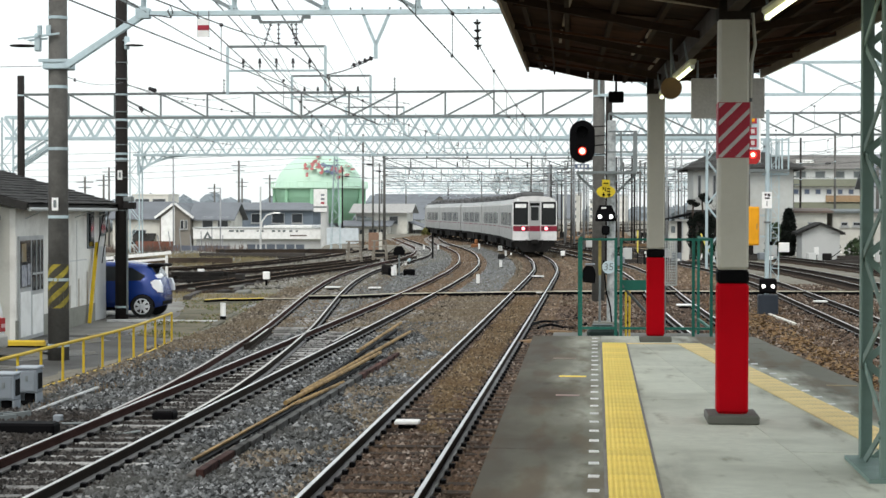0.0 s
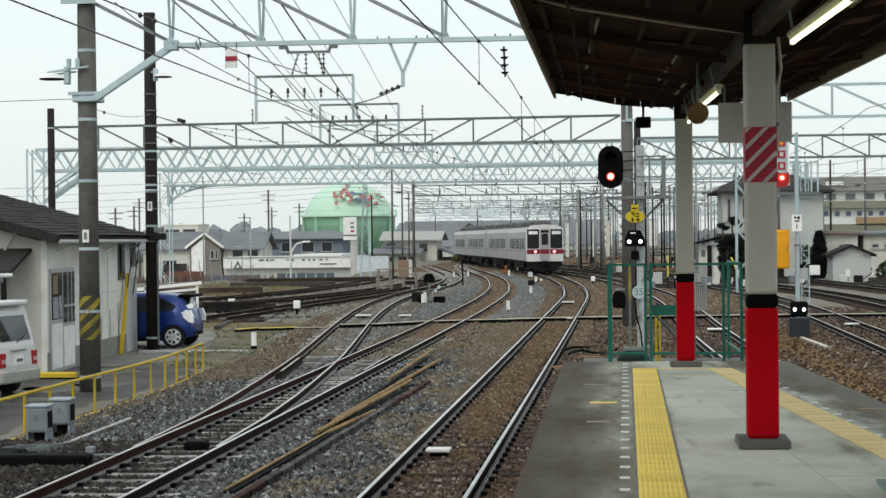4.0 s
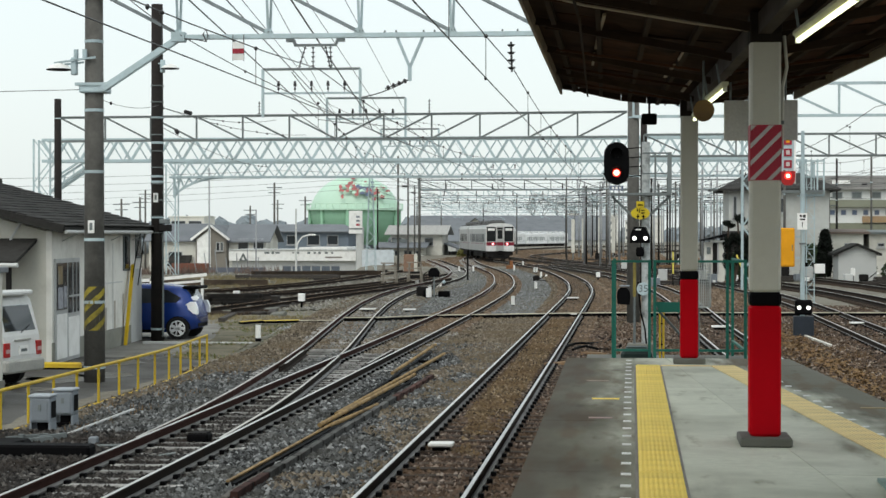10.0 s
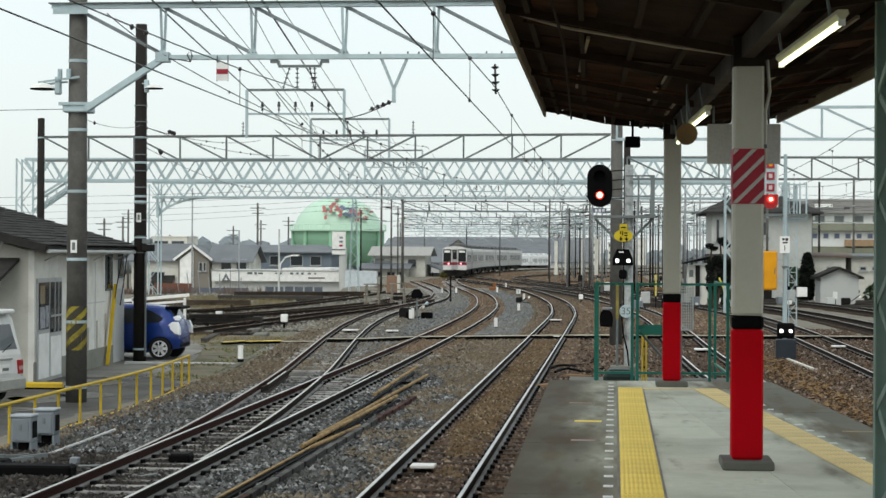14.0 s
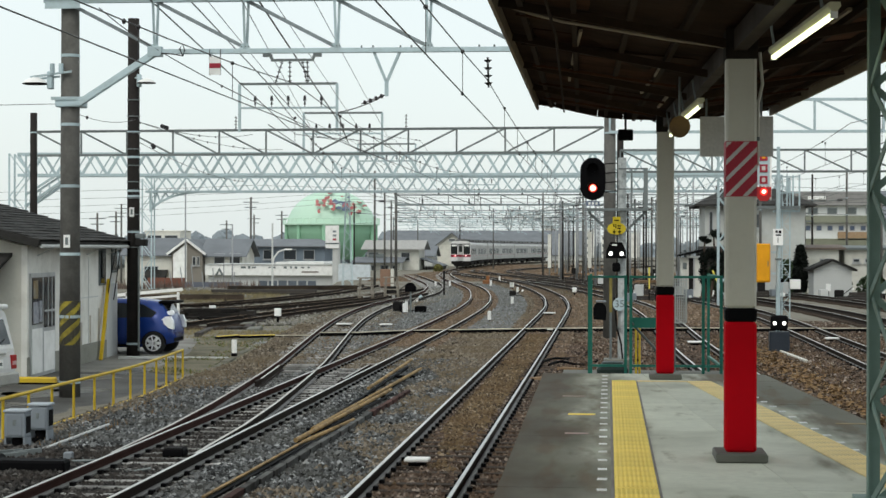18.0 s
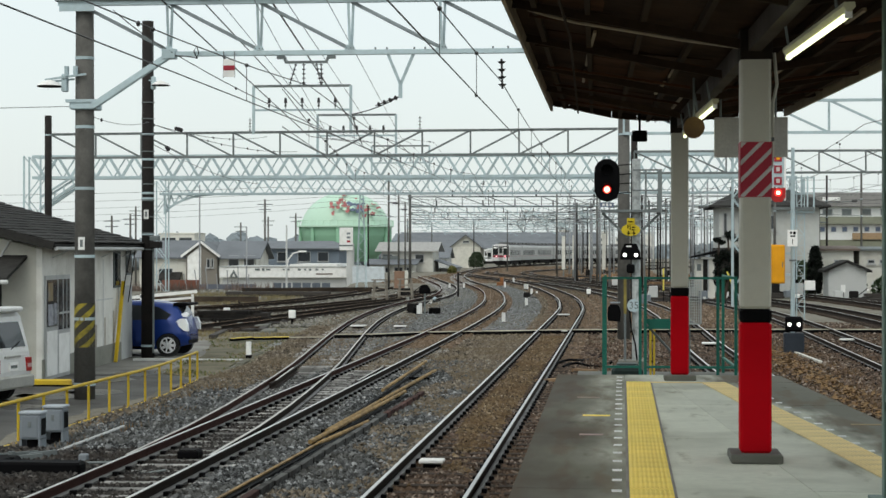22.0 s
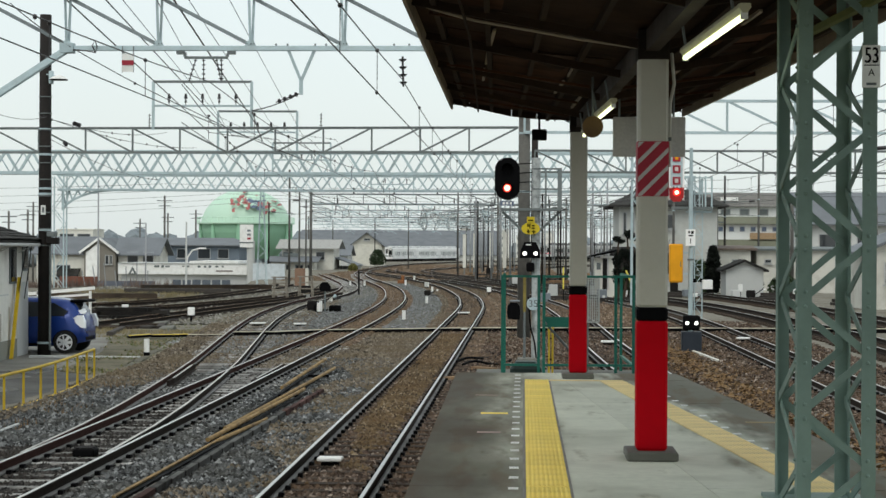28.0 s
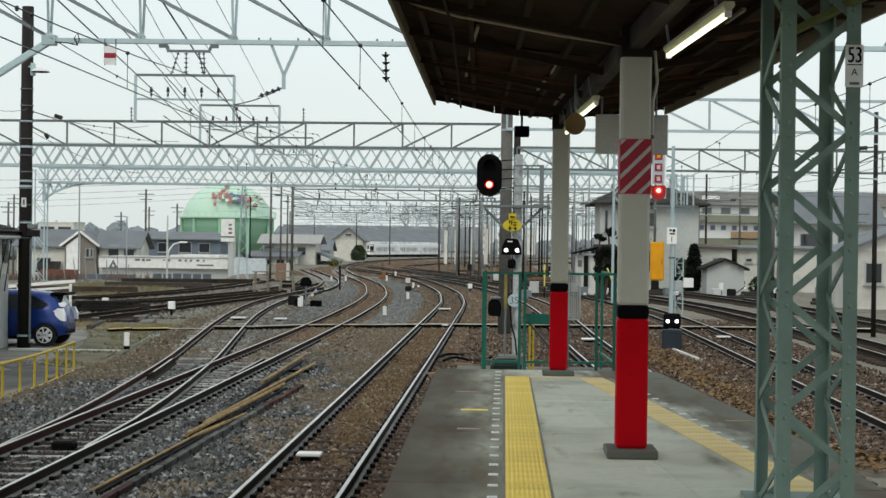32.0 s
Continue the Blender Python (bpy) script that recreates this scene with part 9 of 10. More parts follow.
# ---- houses ----
def house(name, label, x0, x1, y0, y1, zb, ze, zr, wall, roof, axis="x", windows=(), over=0.45, hip=0.0):
    """A house with a pitched roof, its ridge along x or y, and framed windows (x or y along the face, z, width, height, face)."""
    h = thing(name, label, "house", group="houses beyond the yard")
    part("wall_shell", Geo().box(x0, x1, y0, y1, zb, ze, 0.02), wall, h)
    xm, ym = (x0 + x1) / 2, (y0 + y1) / 2
    t = 0.14
    if axis == "x":
        for s, ye in ((-1, y0 - over), (1, y1 + over)):
            dz = (zr - ze) * over / (ym - y0)
            a, b = (x0 - over, ye, ze - dz), (x1 + over, ye, ze - dz)
            c, d = (x1 + over - hip, ym, zr), (x0 - over + hip, ym, zr)
            g = Geo().add([a, b, c, d] + [(p[0], p[1], p[2] + t) for p in (a, b, c, d)], [(0, 1, 2, 3), (7, 6, 5, 4), (0, 4, 5, 1), (1, 5, 6, 2), (2, 6, 7, 3), (3, 7, 4, 0)])
            part("roof_slope", g, roof, h)
        for xx, s in ((x0, 1), (x1, -1)):
            if hip:
                e = x0 - over if s == 1 else x1 + over
                r = x0 - over + hip if s == 1 else x1 + over - hip
                dz = (zr - ze) * over / (ym - y0)
                g = Geo().add([(e, y0 - over, ze - dz), (e, y1 + over, ze - dz), (r, ym, zr), (e, y0 - over, ze - dz + t), (e, y1 + over, ze - dz + t), (r, ym, zr + t)], [(0, 1, 2), (5, 4, 3), (0, 3, 4, 1), (1, 4, 5, 2), (2, 5, 3, 0)])
                part("roof_hip", g, roof, h)
            else:
                part("gable", Geo().prism([(y0, ze), (y1, ze), (ym, zr - 0.02)], xx + 0.001 * s, xx + 0.12 * s, "x"), wall, h)
    else:
        for s, xe in ((-1, x0 - over), (1, x1 + over)):
            dz = (zr - ze) * over / (xm - x0)
            a, b = (xe, y0 - over, ze - dz), (xe, y1 + over, ze - dz)
            c, d = (xm, y1 + over, zr), (xm, y0 - over, zr)
            g = Geo().add([a, b, c, d] + [(p[0], p[1], p[2] + t) for p in (a, b, c, d)], [(0, 1, 2, 3), (7, 6, 5, 4), (0, 4, 5, 1), (1, 5, 6, 2), (2, 6, 7, 3), (3, 7, 4, 0)])
            part("roof_slope", g, roof, h)
        for yy, s in ((y0, 1), (y1, -1)):
            part("gable", Geo().prism([(x0, ze), (x1, ze), (xm, zr - 0.02)], yy + 0.001 * s, yy + 0.12 * s), wall, h)
    for u, z, w, hh, face in windows:
        if face == "f":
            win = part("window", Geo().box(u - w / 2, u + w / 2, y0 - 0.06, y0 - 0.001, z - hh / 2, z + hh / 2), M_FRAME, h, "framed window")
            part("pane", Geo().box(u - w / 2 + 0.07, u + w / 2 - 0.07, y0 - 0.075, y0 - 0.061, z - hh / 2 + 0.07, z + hh / 2 - 0.07), M_GLASS, win)
            part("sill", Geo().box(u - w / 2 - 0.08, u + w / 2 + 0.08, y0 - 0.16, y0 - 0.001, z - hh / 2 - 0.1, z - hh / 2 - 0.02), M_FRAME, win)
        else:
            xx, s = (x0, -1) if face == "l" else (x1, 1)
            win = part("window", Geo().box(min(xx + s * 0.001, xx + s * 0.06), max(xx + s * 0.001, xx + s * 0.06), u - w / 2, u + w / 2, z - hh / 2, z + hh / 2), M_FRAME, h, "framed window")
            part("pane", Geo().box(min(xx + s * 0.061, xx + s * 0.075), max(xx + s * 0.061, xx + s * 0.075), u - w / 2 + 0.07, u + w / 2 - 0.07, z - hh / 2 + 0.07, z + hh / 2 - 0.07), M_GLASS, win)
    return h


LOW = -4.7
# White house wall, dimmed in colour for the shade on its front
M_DIMWALL = mat("shade_dimmed_white_wall", (0.49, 0.505, 0.485), 0.8, var=0.15, fine=3, coarse=0.5, bump=0.1, dirt=(0.44, 0.43, 0.39), dirt_amt=0.8)
house("house", "taupe and white two-storey house with a grey gable roof", -47.5, -44.1, 199, 208, LOW, 2.2, 3.55, M_WALL_T, M_ROOF_G, "y", ((-45.0, 1.3, 0.42, 1.0, "f"), (-44.55, 1.3, 0.3, 1.0, "f")), 0.35)
solid("wall_panel", Geo().prism([(-47.3, -2.5), (-45.8, -2.5), (-45.8, 3.2), (-47.3, 2.05)], 198.85, 198.95), M_WHITE, "white cladding panel on the taupe house", "panel")
for xe in (-47.95, -43.65):
    solid("barge_board", Geo().bar((xe, 198.6, 2.02), (-45.8, 198.6, 3.63), 0.07, flat=0.12), M_WHITE, "white barge board under the taupe house's gable", "trim", group="barge boards")
house("house", "white two-storey house with a broad grey roof", -44.0, -39.9, 200, 207, LOW, 2.0, 3.6, M_WALL, M_ROOF_G, "x", ((-42.4, 1.35, 1.2, 1.6, "f"), (-40.7, 1.35, 1.2, 1.6, "f")), 0.6)
house("house", "cream house with a steep grey roof and a dark lean-to", -53.5, -47.8, 202, 210, LOW, 2.0, 3.7, M_WALL, M_ROOF_G, "x", ((-50.5, 0.2, 1.6, 1.0, "f"),), 0.5)
solid("lean_to_roof", Geo().prism([(200.2, -0.9), (202, 0.2), (202, 0.3), (200.2, -0.8)], -51.0, -48.6, "x"), M_ROOF, "small dark lean-to roof against the cream house", "roof")
house("house", "slate blue two-storey house with a flat-hipped roof", -47.8, -35.2, 229, 238, LOW, 2.95, 3.75, M_WALL_B, M_ROOF_G, "x", ((-45.6, 1.9, 1.5, 1.3, "f"), (-42.4, 1.9, 1.2, 1.2, "f"), (-39.6, 1.9, 1.6, 1.3, "f"), (-37.2, 1.9, 1.4, 1.2, "f"), (-44.0, -1.0, 1.6, 1.4, "f")), 0.6, 2.0)
house("house", "white house with a pale grey roof behind the sidings", -32.6, -25.6, 250, 258, LOW, 2.7, 3.7, M_WALL, mat("pale_grey_roof", (0.34, 0.335, 0.32), 0.8, var=0.1), "x", ((-31.8, 1.6, 1.4, 1.1, "f"), (-29.6, 0.6, 0.8, 1.6, "f"), (-27.4, 1.6, 1.2, 1.1, "f")), 0.8)
house("house", "cream gabled house by the curve of the tracks", -28.2, -23.3, 305, 313, -0.5, 3.3, 5.2, mat("cream_wall", (0.60, 0.585, 0.52), 0.8, var=0.08), M_ROOF_G, "y", ((-25.7, 4.1, 1.1, 0.4, "f"),), 0.5)
house("house", "grey low house with a pale eave beside the cream house", -36.0, -27.0, 285, 293, LOW, 1.6, 3.0, M_WALL_G, M_ROOF_G, "x", ((-33, 0.4, 1.4, 1.0, "f"), (-30, 0.4, 1.4, 1.0, "f")), 0.5)
house("warehouse", "long warehouse with a big blue-grey roof", -62, -7, 497, 550, LOW, 0.95, 7.6, M_WALL_G, M_ROOF_G, "x", (), 0.6)
house("house", "white flat block with strip windows far beyond the yard", -76, -70.1, 300, 308, LOW, 5.4, 5.5, M_WALL, M_WALL, "x", ((-74.4, 4.2, 2.4, 1.2, "f"), (-71.6, 4.2, 2.2, 1.2, "f"), (-74.4, 1.6, 2.4, 1.2, "f"), (-71.6, 1.6, 2.2, 1.2, "f")), 0.1)
house("house", "two-storey white house with a dark hipped roof", 6.4, 13.0, 125, 133, -0.4, 5.75, 6.75, M_DIMWALL, M_ROOF, "x", ((6.8, 4.5, 0.3, 1.5, "f"), (7.3, 4.5, 0.3, 1.5, "f"), (7.8, 4.5, 0.3, 1.5, "f"), (8.3, 4.4, 0.3, 1.3, "f"), (7.2, 1.6, 1.0, 1.5, "f"), (9.6, 4.6, 1.1, 1.0, "f"), (9.6, 1.8, 1.4, 1.5, "f")), 0.7, 2.2)
house("hut", "small white hut with a dark gable roof by the tracks", 12.5, 14.8, 115, 118, -0.4, 1.5, 2.0, M_WALL_G, M_ROOF, "y", (), 0.3)
house("house", "low house with a rusty brown roof behind the hut", 13.4, 15.6, 128, 134, -0.4, 2.72, 2.9, M_WALL, M_ROOF_R, "x", ((14.6, 1.9, 0.6, 0.35, "f"),), 0.4)
house("house", "low white house with a flat olive-grey roof behind the hut", 16.1, 21.5, 129, 135, -0.4, 2.7, 2.85, M_WALL, M_STEEL_D, "x", ((16.9, 1.95, 0.5, 0.3, "f"), (17.9, 1.95, 0.9, 0.3, "f")), 0.3)
house("house", "white shed with a grey roof at the yard's outer edge", 17.3, 23.0, 94, 100, -0.4, 2.7, 3.9, M_WALL, M_ROOF_G, "y", ((18.6, 1.6, 0.9, 1.1, "f"),), 0.4)
house("house", "grey-roofed house between the outer poles", 22.5, 30, 150, 160, -0.4, 5.0, 7.4, M_WALL_G, M_ROOF_G, "x", ((24.5, 3.4, 1.6, 1.3, "f"), (27.5, 3.4, 1.6, 1.3, "f")), 0.6)


def shop():
    s = thing("shop_building", "long white roadside shop with dark lettering marks on its fascia", "shop")
    part("wall", Geo().box(-40.6, -27.6, 186.0, 196, LOW, -0.06), M_WALL_G, s)
    part("fascia", Geo().box(-40.85, -27.3, 185.5, 196.2, -0.06, 1.02, 0.03), M_WHITE, s, "white sign fascia")
    part("parapet", Geo().box(-33.6, -28.7, 185.55, 196.0, 1.101, 1.32), M_WHITE, s)
    part("roof_edge", Geo().box(-40.9, -27.25, 185.4, 196.3, 1.021, 1.10), M_WALL_G, s)
    for x, w, h in ((-36.9, 0.5, 0.24), (-36.3, 0.25, 0.3), (-35.8, 0.45, 0.2), (-34.2, 0.2, 0.16), (-33.8, 0.4, 0.22), (-32.6, 0.3, 0.26), (-32.0, 0.22, 0.24), (-31.5, 0.25, 0.26), (-30.8, 0.3, 0.2), (-30.2, 0.2, 0.2)):
        part("letter_bar", Geo().box(x - w / 2, x + w / 2, 185.46, 185.5, 0.76 - h * 0.4, 0.76 + h * 0.4), M_STEEL_D, s)
    part("letter_bar", Geo().box(-30.9, -29.2, 185.46, 185.5, 0.26, 0.38), M_ROOF_R, s, "brownish small lettering bar")
    part("logo_shape", Geo().prism([(-39.8, -0.05), (-38.9, -0.05), (-39.35, 0.75)], 185.46, 185.5), M_STEEL_D, s)
    part("logo_gap", Geo().prism([(-39.52, 0.03), (-39.18, 0.03), (-39.35, 0.36)], 185.44, 185.459), M_WHITE, s)
    for k in range(6):
        x = -35.4 + k * 1.0
        win = part("window", Geo().box(x, x + 0.93, 185.94, 186.0, -2.3, -0.5), M_FRAME, s)
        part("pane", Geo().box(x + 0.05, x + 0.88, 185.92, 185.94, -2.2, -0.6), mat("dim_shop_glass", (0.12, 0.14, 0.17), 0.2) if k == 0 else bpy.data.materials["dim_shop_glass"], win)


shop()
solid("blue_fence", Geo().box(-25.2, -22.2, 172, 172.2, -4.8, 1.2), mat("pale_blue_fence", (0.55, 0.60, 0.63), 0.6), "pale blue boundary wall beside the tank", "wall")
solid("brown_bank", Geo().prism([(141, -0.6), (141.5, -0.1), (143.5, -0.1), (144, -5)], -60, -38, "x"), M_BROWNBANK, "brown bank at the yard's edge", "bank", kind="structure")


def flats():
    """A stepped block: a high rear part, a terrace roof in front, a white storey of small windows and a lower roof."""
    a = thing("apartment_block", "stepped grey and white apartment block with dull roofs", "apartment block")
    wall = mat("pale_flats_wall", (0.66, 0.67, 0.66), 0.8, var=0.1, fine=4, coarse=0.4, dirt=(0.58, 0.58, 0.55))
    roof = mat("dull_brown_grey_roof", (0.19, 0.185, 0.175), 0.8, var=0.15, fine=2, coarse=0.3)
    olive = mat("olive_grey_roof", (0.17, 0.175, 0.13), 0.9, var=0.15, fine=2, coarse=0.3, spec=0.1)
    x0, x1 = 22.3, 54
    part("rear_wall", Geo().box(x0 + 1.2, x1, 258, 268, -0.4, 8.7), wall, a, "pale upper storey")
    part("rear_roof", Geo().prism([(257.2, 8.7), (258.6, 10.5), (267, 10.9), (269, 8.7)], x0 + 0.4, x1 + 1, "x"), roof, a, "dull brown-grey roof")
    part("roof_light", Geo().box(27.2, 29.6, 257.6, 257.9, 9.5, 9.95), M_WHITE, a, "white roof light")
    part("terrace_roof", Geo().prism([(250.2, 6.2), (252, 7.2), (258.2, 7.3), (258.2, 6.2)], x0 - 0.4, x1, "x"), olive, a, "olive-grey terrace roof")
    part("front_wall", Geo().box(x0, x1, 251, 257.9, -0.4, 6.19), wall, a, "white front storey")
    part("tan_band", Geo().box(30.4, x1, 250.55, 250.98, 4.15, 5.0), mat("tan_panel", (0.36, 0.25, 0.15), 0.8, var=0.15), a, "tan balcony band")
    part("low_roof", Geo().prism([(249.4, 2.9), (251.0, 4.1), (251.0, 2.9)], x0 + 0.6, x1, "x"), olive, a, "olive-grey low roof")
    part("low_wall", Geo().box(x0 + 1, x1 - 1, 249.8, 250.9, -0.4, 2.89), wall, a)
    for k in range(16):
        x = x0 + 1.3 + k * 1.45
        w = part("window", Geo().box(x - 0.36, x + 0.36, 250.92, 250.995, 5.15, 5.85), M_FRAME, a, "small bluish window")
        part("pane", Geo().box(x - 0.28, x + 0.28, 250.88, 250.918, 5.22, 5.78), M_BLUEPIC, w)
    for k in range(9):
        x = x0 + 3 + k * 2.6
        w = part("window", Geo().box(x - 0.7, x + 0.7, 257.92, 257.995, 7.45, 8.4), M_FRAME, a)
        part("pane", Geo().box(x - 0.6, x + 0.6, 257.88, 257.918, 7.55, 8.3), M_STEEL_D, w)
    for k in range(7):
        x = x0 + 2.4 + k * 2.9
        w = part("window", Geo().box(x - 0.8, x + 0.8, 249.72, 249.795, 0.7, 2.2), M_FRAME, a)
        part("pane", Geo().box(x - 0.7, x + 0.7, 249.68, 249.718, 0.8, 2.1), M_GLASS, w)


flats()


# ---- distance ----
def tree_line():
    """A line of far trees and roofs, their haze painted in as colour."""
    rng = np.random.default_rng(11)
    g = Geo()
    for k in range(1400):
        x = rng.uniform(-420, 320)
        y = rng.uniform(620, 760)
        r = rng.uniform(2.0, 4.5)
        z = rng.uniform(-3, 5.5) if x < -75 else rng.uniform(-5, 1.5) if x < 20 else rng.uniform(-3, 4)
        o = len(g.v)
        g.ball((x, y, z), r, 8, 5, rng.uniform(0.6, 1.0))
        for i in range(o, len(g.v)):
            v = g.v[i]
            g.v[i] = (v[0] + rng.uniform(-0.7, 0.7), v[1], v[2] + rng.uniform(-0.7, 0.7))
    solid("tree_line", g, M_HILL, "line of distant trees, haze painted into their grey-green", "trees", kind="stuff")


tree_line()


def bare_tree(x, y, h, label, seed):
    rng = random.Random(seed)
    t = thing("bare_tree", label, "tree", pose(x, y, ground_height(x, y) - 0.2), group="trees")
    trunk, twigs = Geo(), Geo()

    def grow(p, d, l, r, n):
        q = p + d * l
        (trunk if n > 2 else twigs).bar(p, q, r, 5, r * 0.65)
        if n == 0:
            return
        for _ in range(3 if n > 1 else 4):
            e = (d + Vector((rng.uniform(-0.8, 0.8), rng.uniform(-0.8, 0.8), rng.uniform(-0.1, 0.6)))).normalized()
            grow(q, e, l * rng.uniform(0.6, 0.8), r * 0.6, n - 1)

    grow(Vector((0, 0, 0)), Vector((0, 0, 1)), h * 0.3, h * 0.022, 5)
    part("trunk", trunk, mat("grey_bark", (0.16, 0.15, 0.14), 0.9) if "grey_bark" not in bpy.data.materials else bpy.data.materials["grey_bark"], t)
    part("crown", twigs, bpy.data.materials["grey_bark"], t, "bare twigs")


bare_tree(-28.7, 568, 17, "bare grey winter tree behind the long warehouse", 1)
bare_tree(-21.0, 575, 16, "bare grey winter tree behind the long warehouse", 2)
bare_tree(-36.3, 582, 15, "bare grey winter tree behind the long warehouse", 3)
bare_tree(8.0, 122, 4.5, "small bare tree in front of the white house", 4)


def bush(x, y, w, h, material, label, seed, n=260):
    rng = np.random.default_rng(seed)
    t = thing("bush", label, "bush", pose(x, y, -0.3), group="bushes")
    g, s = Geo(), Geo()
    for _ in range(n):
        a, b = rng.uniform(0, 6.283), rng.uniform(0.15, 1) ** 0.5
        z = rng.uniform(0.1, 1)
        rr = w * b * math.sin(math.pi * min(0.15 + z * 0.8, 1)) ** 0.6
        c = Vector((rr * math.cos(a), rr * math.sin(a), z * h))
        q = 0.10 + 0.12 * rng.random()
        u = Vector(rng.normal(size=3)).normalized() * q
        v = Vector(rng.normal(size=3)).normalized() * q
        o = len(g.v)
        g.v += [tuple(c - u), tuple(c + v * 0.6), tuple(c + u), tuple(c - v * 0.6)]
        g.f.append((o, o + 1, o + 2, o + 3))
    for k in range(5):
        s.bar((0, 0, 0), (rng.uniform(-w, w) * 0.5, rng.uniform(-w, w) * 0.5, h * 0.7), 0.04, 5, 0.015)
    part("stems", s, M_SLEEPER_D, t)
    part("leaves", g, material, t)


bush(12.1, 119, 0.46, 3.25, M_FOLI_D, "tall dark evergreen bush beside the hut", 1, 1500)
bush(11.5, 121.5, 0.7, 2.3, M_FOLI, "dark evergreen bush beside the hut", 2, 600)
bush(7.4, 121, 1.5, 2.6, M_FOLI, "dark bush in front of the white house", 3, 700)
bush(-23.6, 300, 1.35, 2.7, M_FOLI, "dark round bush beside the cream house", 4, 1500)
bush(-21.3, 232, 0.6, 1.0, M_FOLI_Y, "yellow-green bush beside the far track", 5, 300)
bush(14.9, 121, 0.7, 1.6, M_FOLI, "small dark bush by the hut", 7, 300)


def weeds():
    rng = np.random.default_rng(5)
    g = Geo()
    for _ in range(9000):
        y = rng.uniform(25.5, 60)
        x = rng.uniform(2.7, 5.6) if rng.random() < 0.75 else rng.uniform(-9.0, -7.9)
        if noise.noise((x * 0.8, y * 0.5, 3)) < -0.05:
            continue
        h = rng.uniform(0.04, 0.16)
        a = rng.uniform(0, 6.283)
        dx, dy = 0.02 * math.cos(a), 0.02 * math.sin(a)
        lx, ly = rng.normal(0, 0.06, 2)
        o = len(g.v)
        g.v += [(x - dx, y - dy, -0.24), (x + dx, y + dy, -0.24), (x + lx, y + ly, -0.22 + h)]
        g.f.append((o, o + 1, o + 2))
    solid("dry_weeds", g, M_WEED, "dry brown weeds beside the tracks", "weeds", kind="stuff")


weeds()


def mural():
    """Red and blue painted patches on the front of the tank's dome."""
    rng = np.random.default_rng(2)
    cx, cy, cz, R = -60.0, 400.0, 7.0, 9.76
    m = thing("tank_mural", "red and blue painted flower-like patches on the tank dome", "mural")
    spots = []
    for k in range(70):
        u = rng.uniform(0, 1)
        x = -61.6 + 9.0 * u + rng.normal(0, 0.3)
        z = 12.0 + (0.5 if u < 0.3 else 0.0) - 0.8 * (u > 0.75) + rng.normal(0, 0.85)
        spots.append((x, z, rng.uniform(0.5, 1.25), M_BLUEPIC if 0.36 < u < 0.74 and rng.random() < 0.75 else M_TANK_L if rng.random() < 0.3 else M_REDPIC))
    for x, z, s, mt in spots:
        g = Geo()
        n = 11
        ring = []
        for k in range(n):
            a = 2 * math.pi * k / n
            r = s * 0.5 * rng.uniform(0.6, 1.25)
            ring.append((x + r * math.cos(a), z + r * 0.8 * math.sin(a)))
        ring.append((x, z))
        for px, pz in ring:
            d2 = R * R - (px - cx) ** 2 - ((pz - cz) / 0.86) ** 2
            g.v.append((px, cy - math.sqrt(max(d2, 0.1)) - 1.3, pz))
        g.f = [(k, (k + 1) % n, n) for k in range(n)]
        part("patch", g, mt, m)


mural()


def parked_train():
    """A pale train that stands beyond the curve, its cab towards the yard."""
    d = (Vector((-18.05, 488.6, 0)) - Vector((-31.62, 430.8, 0))).normalized()
    ang = math.degrees(math.atan2(d.y, d.x)) - 90
    pale = mat("pale_stainless_body", (0.93, 0.93, 0.92), 0.45, 0.0, var=0.05, bump=0.02)
    trim = (pale, mat("pale_grey_train_roof", (0.62, 0.63, 0.63), 0.7, var=0.1), mat("dull_grey_band", (0.22, 0.24, 0.24), 0.5), mat("pale_grey_train_window", (0.34, 0.355, 0.355), 0.3))
    first = car_mesh(True, False, *trim)
    second = car_mesh(False, False, *trim)
    third = copy_thing(second, pose(0, 0, 0))
    for k, c in enumerate((first, second, third)):
        o = Vector((-31.62, 430.8, -0.84)) + d * 19.9 * k
        c.matrix_basis = pose(o.x, o.y, o.z, 0, 0, ang)
        tagged(c, "pale stainless train car standing beyond the far curve", group="standing train")


parked_train()
for x, y, h in ((-58, 215, 9.5), (-52, 250, 9), (-41.85, 215, 11.2), (-46.5, 262, 10.5), (-50.5, 262, 10), (-64, 240, 11), (-55.5, 198, 9), (14.5, 140, 8.5), (18.4, 128, 8.8), (21.5, 145, 8.8), (26.0, 138, 8.5)):
    up = pole("utility_pole", x, y, ground_height(x, y) - 0.2, h - 2.5, 0.15, 0.11, M_POLE, "grey utility pole among the houses", (), group="utility poles")
    ar = part("crossarm", Geo().bar((-0.9, 0, h - 2.9 - ground_height(x, y)), (0.9, 0, h - 2.9 - ground_height(x, y)), 0.05, flat=0.05), M_STEEL_D, up)
    part("lower_bar", Geo().bar((-0.7, 0, h - 3.5 - ground_height(x, y)), (0.7, 0, h - 3.5 - ground_height(x, y)), 0.05, flat=0.05), M_STEEL_D, ar)


for x, y, h in ((-41.6, 180, 9.2), (-36.9, 180, 5.0)):
    pole("utility_pole", x, y, ground_height(x, y) - 0.2, h, 0.09, 0.07, M_FARPALE, "slim pale pole beside the shop", (), group="utility poles")


